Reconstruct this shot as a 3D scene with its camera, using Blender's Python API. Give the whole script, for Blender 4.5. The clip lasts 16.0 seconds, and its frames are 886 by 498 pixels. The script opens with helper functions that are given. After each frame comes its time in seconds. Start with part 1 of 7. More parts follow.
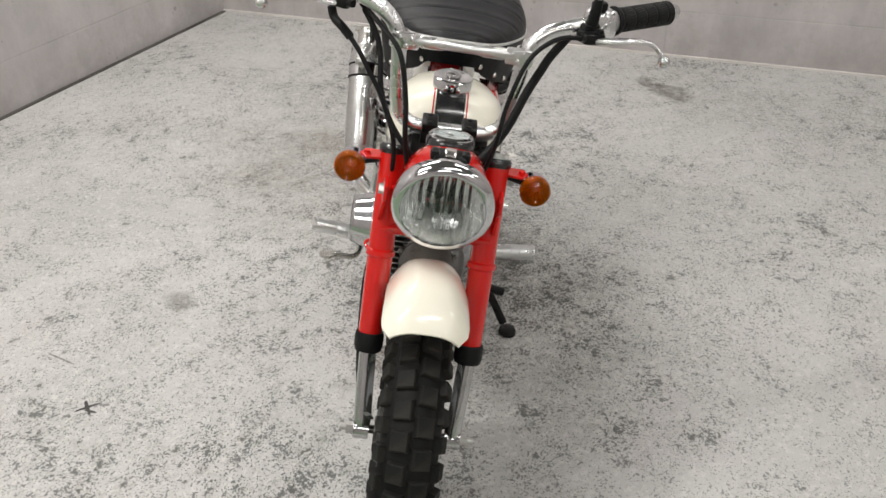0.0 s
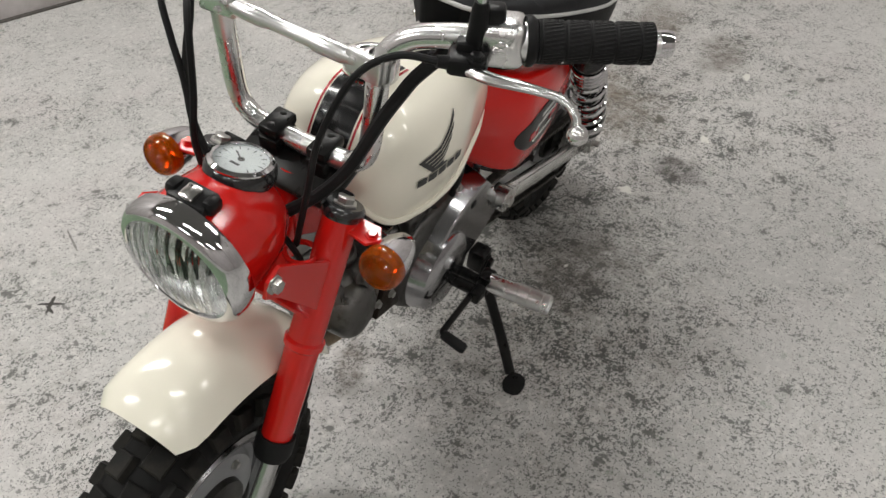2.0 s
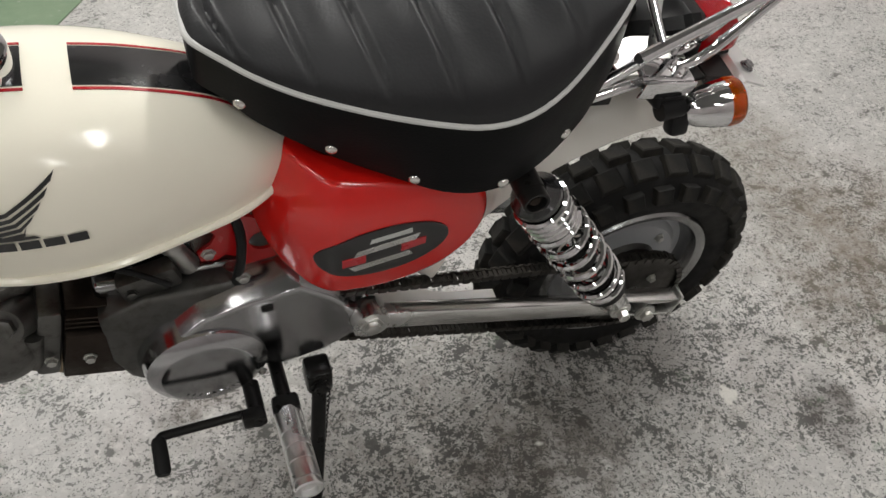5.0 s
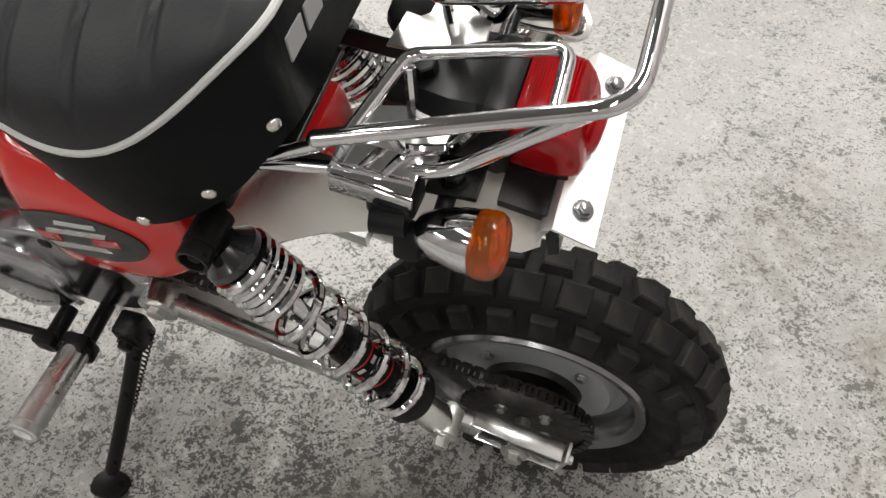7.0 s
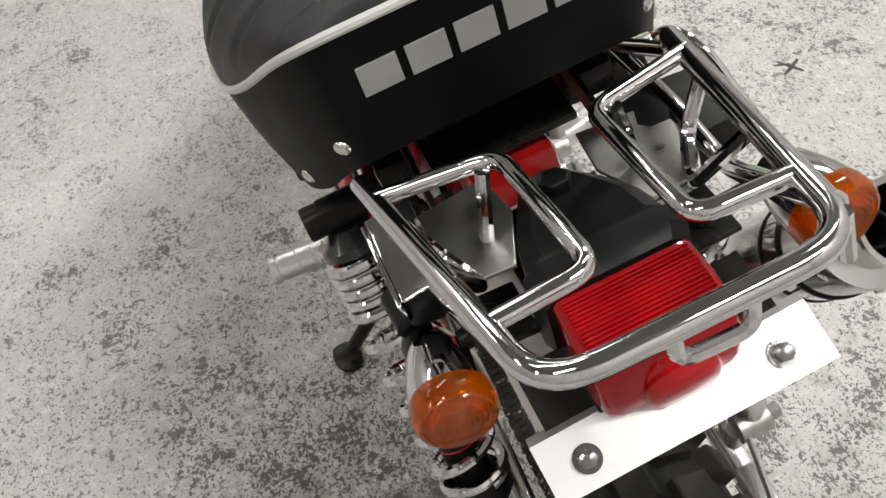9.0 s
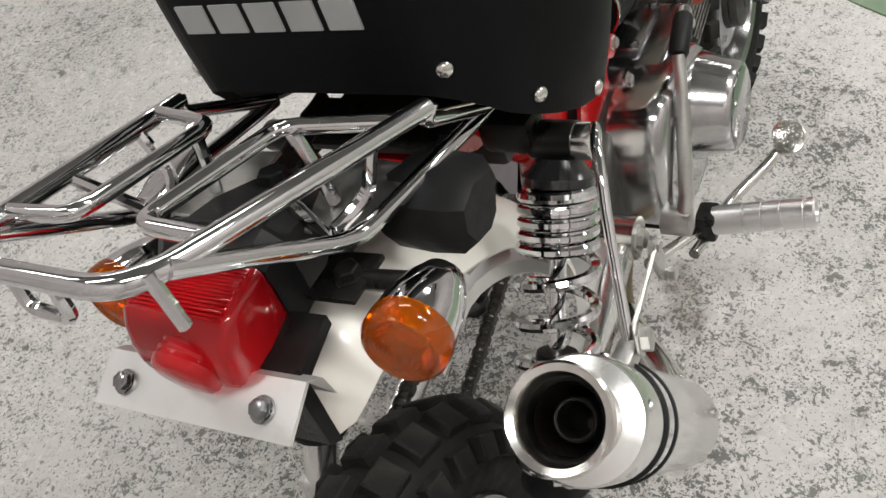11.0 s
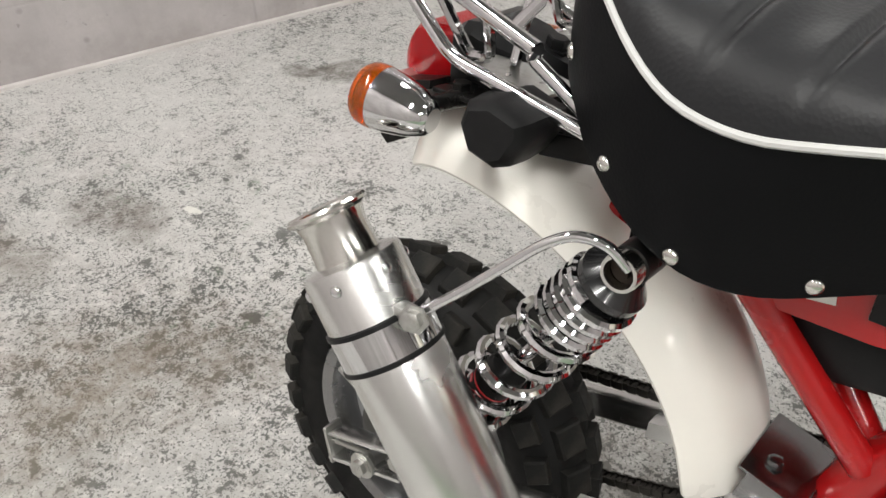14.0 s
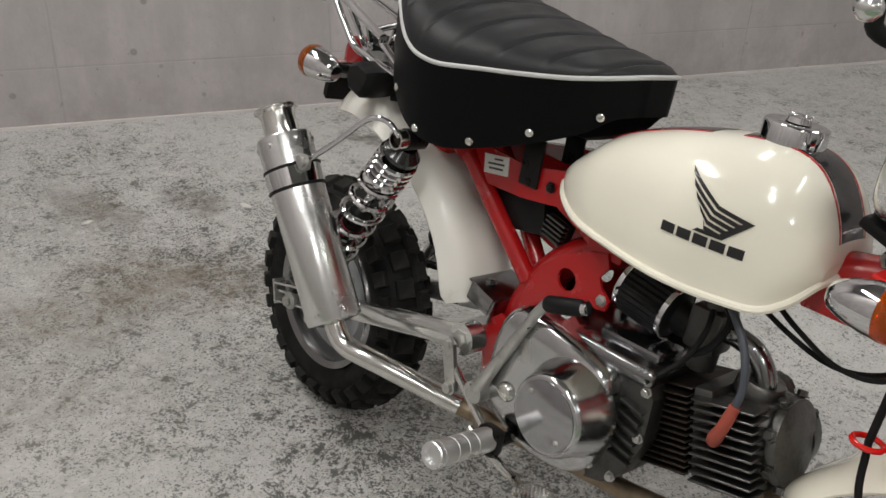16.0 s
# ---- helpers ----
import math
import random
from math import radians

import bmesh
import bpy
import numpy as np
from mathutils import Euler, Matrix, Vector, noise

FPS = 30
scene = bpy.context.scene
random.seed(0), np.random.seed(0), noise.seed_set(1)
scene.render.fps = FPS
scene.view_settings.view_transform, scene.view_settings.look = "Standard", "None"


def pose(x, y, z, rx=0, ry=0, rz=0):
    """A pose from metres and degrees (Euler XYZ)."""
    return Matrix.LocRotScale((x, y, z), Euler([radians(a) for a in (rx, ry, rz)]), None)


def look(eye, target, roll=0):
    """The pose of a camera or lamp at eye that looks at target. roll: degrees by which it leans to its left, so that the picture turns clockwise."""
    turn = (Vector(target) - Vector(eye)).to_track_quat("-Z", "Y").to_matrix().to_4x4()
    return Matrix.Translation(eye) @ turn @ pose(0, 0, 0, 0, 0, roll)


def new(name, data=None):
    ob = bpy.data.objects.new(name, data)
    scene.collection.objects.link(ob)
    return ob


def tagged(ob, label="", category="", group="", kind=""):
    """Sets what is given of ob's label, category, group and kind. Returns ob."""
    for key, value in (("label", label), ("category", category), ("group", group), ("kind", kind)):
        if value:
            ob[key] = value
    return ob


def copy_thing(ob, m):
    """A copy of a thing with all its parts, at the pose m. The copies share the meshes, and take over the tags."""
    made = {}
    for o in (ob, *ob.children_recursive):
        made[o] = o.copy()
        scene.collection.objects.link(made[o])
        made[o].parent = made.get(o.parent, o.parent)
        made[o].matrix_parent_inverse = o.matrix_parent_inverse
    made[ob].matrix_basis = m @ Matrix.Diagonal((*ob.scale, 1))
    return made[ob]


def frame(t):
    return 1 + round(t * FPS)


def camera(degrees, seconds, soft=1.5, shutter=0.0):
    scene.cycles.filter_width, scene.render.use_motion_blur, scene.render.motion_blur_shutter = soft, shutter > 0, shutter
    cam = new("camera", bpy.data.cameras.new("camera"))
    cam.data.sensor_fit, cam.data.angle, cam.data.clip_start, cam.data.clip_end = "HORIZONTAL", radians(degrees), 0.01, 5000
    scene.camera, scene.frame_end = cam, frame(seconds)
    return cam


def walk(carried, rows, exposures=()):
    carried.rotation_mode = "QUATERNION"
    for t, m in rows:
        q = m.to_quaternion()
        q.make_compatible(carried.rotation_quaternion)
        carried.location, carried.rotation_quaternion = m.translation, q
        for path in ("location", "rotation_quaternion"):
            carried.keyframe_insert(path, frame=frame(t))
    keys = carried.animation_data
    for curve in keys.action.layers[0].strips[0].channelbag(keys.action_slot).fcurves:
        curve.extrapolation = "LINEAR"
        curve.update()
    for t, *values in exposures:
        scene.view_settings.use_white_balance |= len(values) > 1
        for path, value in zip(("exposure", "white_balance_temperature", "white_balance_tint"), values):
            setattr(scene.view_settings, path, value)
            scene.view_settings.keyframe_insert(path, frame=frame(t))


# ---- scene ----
cam = camera(53.5, 16.0, soft=1.5)
PATH = [
    (0, (1.9266, 0.1349, 1.1727), (0.7372, 0.0920, 0.4355), -1.53),
    (0.5, (1.7595, 0.2727, 1.1362), (0.5873, 0.1711, 0.3774), -1.97),
    (1, (1.5662, 0.3794, 1.1337), (0.4309, 0.1772, 0.3399), -0.20),
    (1.5, (1.4160, 0.4942, 1.1054), (0.3498, 0.1437, 0.2684), -1.45),
    (2, (1.2879, 0.6221, 1.1109), (0.3595, 0.0697, 0.2204), -1.27),
    (2.5, (1.1573, 0.6646, 1.0613), (0.2704, 0.0361, 0.1791), 4.69),
    (3, (0.9781, 0.7103, 1.0595), (0.2103, 0.0094, 0.1218), 5.42),
    (3.5, (0.8418, 0.7989, 1.0624), (0.2502, -0.0477, 0.1173), 2.48),
    (4, (0.7404, 0.8544, 1.0486), (0.2169, -0.0454, 0.1125), 3.43),
    (4.5, (0.5966, 0.8019, 1.0055), (0.1532, -0.1277, 0.0572), 3.11),
    (5, (0.4344, 0.7643, 1.0078), (0.0731, -0.1889, 0.0481), 1.94),
    (5.2, (0.3557, 0.7730, 1.0011), (0.0338, -0.1950, 0.0423), 2.28),
    (7.3, (-0.2369, 0.5327, 0.9646), (0.1808, -0.2929, -0.0861), -4.39),
    (7.5, (-0.2869, 0.5130, 0.9644), (0.2107, -0.2623, -0.0898), -6.40),
    (8, (-0.3238, 0.4266, 0.9297), (0.3136, -0.2073, -0.1435), -7.00),
    (8.5, (-0.3029, 0.3243, 0.9355), (0.4530, -0.1168, -0.1573), -6.26),
    (9, (-0.3000, 0.2497, 0.9392), (0.5980, 0.0098, -0.1077), -8.46),
    (9.5, (-0.3654, 0.1234, 0.9641), (0.5987, 0.0742, -0.0498), -9.35),
    (9.7, (-0.3781, 0.0739, 0.9660), (0.5970, 0.0867, -0.0386), -10.19),
    (11.8, (-0.1509, -0.3429, 0.9049), (0.4517, 0.4734, -0.0597), -13.91),
    (12, (-0.1094, -0.3674, 0.8991), (0.4588, 0.4954, -0.0458), -13.83),
    (12.5, (0.0442, -0.3549, 0.8667), (0.5035, 0.5233, -0.1222), -7.88),
    (13, (0.1152, -0.3172, 0.8600), (0.4304, 0.6386, -0.1131), -1.47),
    (13.5, (0.2307, -0.3494, 0.8712), (-0.0824, 0.6445, -0.0637), -2.50),
    (14, (0.3332, -0.4243, 0.8859), (-0.3899, 0.4180, 0.0329), -2.45),
    (14.5, (0.4707, -0.5775, 0.8780), (-0.3577, 0.2686, 0.1311), 3.97),
    (15, (0.6101, -0.6348, 0.9132), (-0.2183, 0.2731, 0.2428), 3.91),
    (15.5, (0.8042, -0.6274, 0.9168), (-0.0130, 0.2801, 0.2323), 3.67),
    (16, (0.9513, -0.6827, 0.9312), (0.0280, 0.1478, 0.2849), 2.60),
]
EXPOSURES = [(0, -0.25), (1.0, -0.30), (1.5, -0.4), (2, -0.46), (2.5, -0.48), (3, -0.26), (3.5, -0.04), (4.0, -0.08), (4.5, -0.1), (5.0, -0.36), (7.5, -0.02), (8.0, -0.02), (8.5, -0.04), (9.0, -0.12), (9.5, -0.02),
             (11.8, -0.2), (12.6, -0.26), (13.0, -0.4), (13.6, -0.56), (14.0, 0.0), (14.5, -0.1), (15.0, -0.25), (15.5, -0.76), (16, -0.7)]
walk(cam, [(t, look(e, g, r)) for t, e, g, r in PATH], EXPOSURES)

# ---- light: closed garage, lit by ceiling tubes ----
world = bpy.data.worlds.new("world")
scene.world = world
world.use_nodes = True
world.node_tree.nodes["Background"].inputs[0].default_value = (0.9, 0.95, 1.0, 1)
world.node_tree.nodes["Background"].inputs[1].default_value = 0.03
CEILING = 2.7
LAMP_POWER = 27.0
# place, turn and share of power of each ceiling lamp
LAMPS = [(-0.9, -0.7, 17, 1.5), (1.1, -1.3, 17, 1.9), (3.3, -2.0, 17, 1.5), (-0.4, 1.5, 17, 0.55), (1.6, 0.8, 17, 0.5), (3.8, 0.2, 17, 0.8),
         (0.1, 3.5, 17, 0.5), (2.1, 2.9, 17, 0.6), (4.3, 2.3, 17, 0.8)]


# ---- node helpers ----
class Mat:
    def __init__(self, name, color=(0.5, 0.5, 0.5), rough=0.5, metal=0.0, **more):
        self.m = bpy.data.materials.new(name)
        self.m.use_nodes = True
        self.n, self.l = self.m.node_tree.nodes, self.m.node_tree.links
        self.b = self.n["Principled BSDF"]
        self.set("Base Color", (*color, 1))
        self.set("Roughness", rough)
        self.set("Metallic", metal)
        for k, v in more.items():
            self.set(k.replace("_", " "), v)
        self.co = None

    def set(self, key, v):
        if isinstance(v, bpy.types.NodeSocket):
            self.l.new(v, self.b.inputs[key])
        else:
            self.b.inputs[key].default_value = v

    def node(self, kind, **ins):
        nd = self.n.new(kind)
        for k, v in ins.items():
            sock = nd.inputs[int(k[1:])] if k[0] == "i" and k[1:].isdigit() else nd.inputs[k.replace("_", " ")]
            if isinstance(v, bpy.types.NodeSocket):
                self.l.new(v, sock)
            else:
                sock.default_value = v
        return nd

    def coord(self):
        if self.co is None:
            self.co = self.n.new("ShaderNodeTexCoord").outputs["Object"]
        return self.co

    def noise(self, scale, detail=3.0, rough=0.55, vec=None):
        return self.node("ShaderNodeTexNoise", Vector=vec or self.coord(), Scale=scale, Detail=detail, Roughness=rough).outputs[0]

    def ramp(self, fac, a, b, lo=0.0, hi=1.0):
        nd = self.node("ShaderNodeMapRange", i0=fac, i1=a, i2=b, i3=lo, i4=hi)
        return nd.outputs[0]

    def mix(self, fac, a, b, blend="MIX"):
        nd = self.n.new("ShaderNodeMix")
        nd.data_type, nd.blend_type = "RGBA", blend
        for i, v in ((0, fac), (6, a), (7, b)):
            if isinstance(v, bpy.types.NodeSocket):
                self.l.new(v, nd.inputs[i])
            else:
                nd.inputs[i].default_value = v if i == 0 else (*v, 1)
        return nd.outputs[2]

    def math(self, op, a, b=0.0, clamp=False):
        nd = self.node("ShaderNodeMath", i0=a, i1=b)
        nd.operation, nd.use_clamp = op, clamp
        return nd.outputs[0]

    def bump(self, height, strength=0.3, dist=0.002):
        nd = self.node("ShaderNodeBump", Height=height, Strength=strength, Distance=dist)
        self.set("Normal", nd.outputs[0])


def spot(m, x, y, rad, soft, wob, squeeze=1.0, turn=0.0, ragged=2.0):
    """A ragged blot on the floor round a place: 1 inside, 0 outside."""
    mp = m.node("ShaderNodeMapping", Vector=m.coord())
    mp.vector_type = "TEXTURE"
    mp.inputs["Location"].default_value = (x, y, 0)
    mp.inputs["Rotation"].default_value = (0, 0, radians(turn))
    mp.inputs["Scale"].default_value = (1, squeeze, 1)
    d = m.node("ShaderNodeVectorMath", i0=mp.outputs[0])
    d.operation = "LENGTH"
    n = m.math("MULTIPLY", m.math("SUBTRACT", m.noise(wob, 4.0), 0.5), rad * ragged)
    return m.ramp(m.math("ADD", d.outputs["Value"], n), rad + soft, rad - soft)


def concrete_floor():
    m = Mat("concrete_floor", rough=0.5)
    shift = m.node("ShaderNodeVectorMath", i0=m.node("ShaderNodeTexNoise", Vector=m.coord(), Scale=21.0, Detail=5.0, Roughness=0.7).outputs["Color"], i1=(0.018, 0.018, 0.018))
    shift.operation = "MULTIPLY"
    bent = m.node("ShaderNodeVectorMath", i0=m.coord(), i1=shift.outputs[0])
    bent.operation = "ADD"
    bent = bent.outputs[0]
    big, mid, fine = m.noise(1.3, 4.0), m.noise(9.0, 7.0, 0.75), m.noise(30.0, 7.0, 0.8, bent)
    col = m.mix(m.ramp(big, 0.35, 0.68), (0.42, 0.415, 0.40), (0.54, 0.53, 0.515))
    col = m.mix(m.ramp(m.noise(3.1, 4.0, 0.6), 0.5, 0.7, 0, 0.5), col, (0.50, 0.465, 0.46))
    # trodden-in dirt with painted shadow beside the stand, a longer cloud behind the machine
    west_dirt_shade = spot(m, 0.17, 0.16, 0.27, 0.26, 3.5, 0.75, 15, 1.2)
    east = spot(m, -0.66, -0.05, 0.50, 0.34, 3.0, 0.6, 20, 1.2)
    # the sum carries the painted shadow along with the dirt
    grime = m.math("ADD", west_dirt_shade, m.math("MULTIPLY", east, 0.45), True)
    dens = m.math("ADD", m.ramp(m.noise(1.7, 5.0, 0.65), 0.36, 0.68, 0.0, 0.6), m.math("MULTIPLY", grime, 0.72), True)
    col = m.mix(m.math("MULTIPLY", grime, m.ramp(mid, 0.38, 0.62, 0.08, 0.62)), col, (0.15, 0.135, 0.115))
    # the worn skin: ragged brown-grey flakes between pale ones
    flake = m.ramp(m.math("ADD", fine, m.math("MULTIPLY", dens, 0.10)), 0.550, 0.625)
    col = m.mix(m.math("MULTIPLY", flake, m.ramp(dens, 0, 1, 0.12, 0.50)), col, (0.175, 0.15, 0.12))
    pale = m.ramp(m.noise(75.0, 6.0, 0.75, bent), 0.52, 0.60, 0, 0.6)
    col = m.mix(pale, col, (0.62, 0.605, 0.58))
    # black grains and pits, in clumps
    clump = m.ramp(m.noise(13.0, 5.0, 0.7), 0.35, 0.65, -0.05, 0.05)
    thr = m.math("SUBTRACT", m.math("SUBTRACT", 0.633, m.math("MULTIPLY", dens, 0.092)), clump)
    p1 = m.ramp(m.math("SUBTRACT", m.noise(260.0, 2.0, 0.6, bent), thr), -0.005, 0.022)
    p2 = m.ramp(m.math("SUBTRACT", m.noise(135.0, 3.0, 0.6, bent), thr), 0.0, 0.022)
    p3 = m.ramp(m.math("SUBTRACT", m.noise(70.0, 4.0, 0.65, bent), m.math("ADD", thr, 0.022)), 0.0, 0.014)
    p4 = m.ramp(m.math("SUBTRACT", m.noise(30.0, 5.0, 0.7, bent), m.math("ADD", thr, 0.035)), 0.0, 0.012)
    pits = m.math("MAXIMUM", m.math("MAXIMUM", p1, p2), m.math("MAXIMUM", p3, p4))
    col = m.mix(m.math("MULTIPLY", pits, m.ramp(dens, 0.1, 0.7, 0.60, 0.88)), col, (0.036, 0.040, 0.036))
    # oil and tyre stains; two more darken the shadowed patch beside the stand
    for x, y, r, s, w, sq, tu, k, c in (
            (-0.985, 0.845, 0.085, 0.02, 12, 0.6, 30, 0.75, (0.08, 0.065, 0.05)),
            (-1.10, 0.77, 0.05, 0.015, 14, 0.5, 10, 0.7, (0.08, 0.065, 0.05)),
            (0.257, -0.542, 0.05, 0.012, 16, 0.65, 20, 0.65, (0.12, 0.11, 0.095)),
            (-0.55, 0.06, 0.13, 0.07, 9, 0.6, 20, 0.6, (0.12, 0.095, 0.07)),
            (-0.361, 0.251, 0.055, 0.02, 16, 0.7, 60, 0.8, (0.05, 0.042, 0.036)),
            (0.0, 0.23, 0.09, 0.05, 12, 0.6, 80, 0.55, (0.10, 0.09, 0.08)),
            (-0.94, 0.175, 0.09, 0.04, 11, 0.6, 10, 0.65, (0.10, 0.08, 0.065)),
            (-0.42, -0.42, 0.30, 0.22, 5, 0.6, 30, 0.45, (0.17, 0.15, 0.12)),
            (-0.98, -0.02, 0.12, 0.06, 9, 0.5, 30, 0.5, (0.12, 0.10, 0.08)),
            (0.48, -0.05, 0.06, 0.02, 12, 0.45, 25, 0.65, (0.11, 0.09, 0.07)),
            (-1.09, -0.03, 0.10, 0.07, 8, 0.5, 15, 0.7, (0.11, 0.085, 0.06)),
            (-0.63, -0.09, 0.16, 0.11, 7, 0.55, 25, 0.55, (0.15, 0.115, 0.08)),
            (-0.60, -0.25, 0.14, 0.10, 7, 0.6, 70, 0.5, (0.16, 0.13, 0.095)),
            (0.07, 0.17, 0.10, 0.06, 9, 0.7, 20, 0.7, (0.075, 0.066, 0.055)),
            (0.628, -0.625, 0.024, 0.003, 45, 0.16, 30, 1.0, (0.03, 0.027, 0.024)),
            (0.623, -0.630, 0.022, 0.003, 50, 0.16, 120, 1.0, (0.03, 0.027, 0.024)),
            (0.633, -0.620, 0.018, 0.003, 50, 0.18, 75, 1.0, (0.03, 0.027, 0.024)),
            (0.47, -0.74, 0.045, 0.003, 30, 0.05, 62, 0.8, (0.07, 0.063, 0.055))):
        col = m.mix(m.math("MULTIPLY", m.math("MULTIPLY", spot(m, x, y, r, s, w, sq, tu), k), m.ramp(fine, 0.40, 0.56, 0.35, 1.0) if r > 0.03 else 1.0), col, c)
    # chips of pale filler and traces of green paint
    for x, y, r, sq, tu in ((-0.508, 0.266, 0.015, 0.6, 30), (-0.234, 0.178, 0.017, 0.7, 70), (0.059, 0.167, 0.005, 0.6, 0), (-0.155, -0.03, 0.010, 0.5, 50), (-0.851, 0.270, 0.018, 0.5, 20), (-0.98, -0.07, 0.014, 0.5, 100)):
        col = m.mix(m.math("MULTIPLY", spot(m, x, y, r, 0.0025, 75, sq, tu, 2.2), 0.85), col, (0.68, 0.67, 0.62))
    green = m.math("MULTIPLY", m.ramp(m.noise(24.0, 6.0, 0.75, bent), 0.60, 0.66), m.ramp(m.noise(1.9, 3.0), 0.42, 0.58))
    col = m.mix(m.math("MULTIPLY", green, 0.4), col, (0.09, 0.15, 0.085))
    m.set("Base Color", col)
    m.set("Roughness", m.ramp(mid, 0.3, 0.7, 0.38, 0.6))
    m.bump(m.math("SUBTRACT", m.noise(120.0, 4.0), m.math("ADD", pits, m.math("MULTIPLY", flake, 0.4))), 0.4, 0.002)
    return m.m


def painted_floor():
    m = Mat("green_floor_paint", rough=0.4)
    col = m.mix(m.ramp(m.noise(5.0, 5.0, 0.7), 0.35, 0.7), (0.12, 0.19, 0.115), (0.19, 0.26, 0.17))
    col = m.mix(m.ramp(m.noise(45.0, 4.0, 0.7), 0.62, 0.7), col, (0.34, 0.36, 0.32))
    m.set("Base Color", col)
    m.bump(m.noise(120.0), 0.2, 0.001)
    return m.m


def concrete_wall():
    m = Mat("concrete_wall", rough=0.8)
    mp = m.node("ShaderNodeMapping", Vector=m.coord())
    mp.inputs["Scale"].default_value = (1, 1, 0.3)
    streak = m.noise(5.0, 5.0, 0.65, mp.outputs[0])
    col = m.mix(m.ramp(streak, 0.35, 0.7), (0.41, 0.383, 0.382), (0.55, 0.516, 0.512))
    col = m.mix(m.ramp(m.noise(2.2, 6.0, 0.65), 0.48, 0.7, 0, 0.6), col, (0.37, 0.35, 0.345))
    col = m.mix(m.ramp(m.noise(14.0, 6.0, 0.75), 0.52, 0.72, 0, 0.45), col, (0.34, 0.32, 0.31))
    pores = m.ramp(m.noise(38.0, 2.0, 0.5), 0.72, 0.76)
    vor = m.node("ShaderNodeTexVoronoi", Vector=m.coord(), Scale=7.0)
    holes = m.ramp(vor.outputs["Distance"], 0.085, 0.055)
    col = m.mix(m.math("MULTIPLY", holes, 0.55), col, (0.20, 0.185, 0.18))
    col = m.mix(m.math("MULTIPLY", pores, 0.5), col, (0.22, 0.2, 0.2))
    # grime thrown up along the foot and thin seams between the shuttering boards
    xyz = m.node("ShaderNodeSeparateXYZ", Vector=m.coord())
    foot = m.math("MULTIPLY", m.ramp(m.math("SUBTRACT", xyz.outputs[2], m.math("MULTIPLY", m.noise(4.0, 5.0, 0.7), 0.22)), 0.10, -0.08), m.ramp(m.noise(9.0, 5.0, 0.7), 0.35, 0.65, 0.1, 0.65))
    col = m.mix(foot, col, (0.30, 0.275, 0.26))
    along = m.math("ADD", m.math("MULTIPLY", xyz.outputs[1], 1.05), m.math("MULTIPLY", xyz.outputs[0], 0.35))
    cell = m.math("ABSOLUTE", m.math("SUBTRACT", m.math("FRACT", m.math("MULTIPLY", along, 1.11)), 0.5))
    course = m.math("ABSOLUTE", m.math("SUBTRACT", m.math("FRACT", m.math("ADD", m.math("MULTIPLY", xyz.outputs[2], 1.6), 0.22)), 0.5))
    seam = m.math("MAXIMUM", m.ramp(cell, 0.006, 0.002), m.ramp(course, 0.006, 0.002))
    col = m.mix(m.math("MULTIPLY", seam, m.ramp(m.noise(6.0, 4.0), 0.4, 0.6, 0.1, 0.5)), col, (0.33, 0.31, 0.30))
    m.set("Base Color", col)
    m.bump(m.math("SUBTRACT", m.noise(50.0, 4.0), m.math("ADD", m.math("ADD", pores, holes), seam)), 0.3, 0.003)
    return m.m


def paint(name, color, rough=0.2, dirt=0.06, coat=0.5):
    m = Mat(name, color, rough, Coat_Weight=coat, Coat_Roughness=0.06)
    dark = tuple(c * 0.8 for c in color)
    m.set("Base Color", m.mix(m.ramp(m.noise(16.0, 5.0, 0.7), 0.45, 0.8, 0, dirt * 6), color, dark))
    m.set("Roughness", m.ramp(m.noise(30.0, 4.0), 0.3, 0.7, rough * 0.8, rough * 1.5))
    m.bump(m.noise(220.0, 2.0), 0.02, 0.0006)
    return m.m


def vinyl():
    m = Mat("black_vinyl", (0.009, 0.009, 0.0095), 0.45, Specular_IOR_Level=0.085)
    m.set("Roughness", m.ramp(m.noise(14.0, 4.0), 0.3, 0.7, 0.38, 0.55))
    m.set("Base Color", m.mix(m.ramp(m.noise(5.0, 4.0), 0.5, 0.8, 0, 0.5), (0.0035, 0.0037, 0.0042), (0.0065, 0.0068, 0.0076)))
    grain = m.node("ShaderNodeTexVoronoi", Vector=m.coord(), Scale=420.0)
    m.bump(m.math("ADD", grain.outputs["Distance"], m.noise(25.0, 3.0)), 0.10, 0.0008)
    return m.m


def cushion():
    m = Mat("cushion_vinyl", (0.010, 0.0103, 0.0115), 0.45, Specular_IOR_Level=0.34)
    m.set("Base Color", m.mix(m.ramp(m.noise(15.0, 5.0, 0.7), 0.45, 0.8, 0, 0.4), (0.011, 0.0114, 0.013), (0.022, 0.022, 0.024)))
    m.set("Roughness", m.ramp(m.noise(30.0, 4.0), 0.3, 0.7, 0.40, 0.54))
    grain = m.node("ShaderNodeTexVoronoi", Vector=m.coord(), Scale=330.0)
    m.bump(m.math("ADD", grain.outputs["Distance"], m.noise(40.0, 4.0)), 0.16, 0.0009)
    return m.m


def metal(name, color, rough, grime=0.3, scale=40.0, dirtcol=(0.1, 0.09, 0.075), bumpy=0.05):
    m = Mat(name, color, rough, 1.0)
    g = m.ramp(m.noise(scale, 5.0, 0.7), 0.5, 0.78, 0, grime)
    m.set("Base Color", m.mix(g, color, dirtcol))
    m.set("Roughness", m.ramp(m.noise(scale * 0.6, 4.0, 0.6), 0.3, 0.75, rough * 0.75, min(1, rough * 1.6)))
    m.bump(m.noise(scale * 5, 3.0), bumpy, 0.0008)
    return m.m


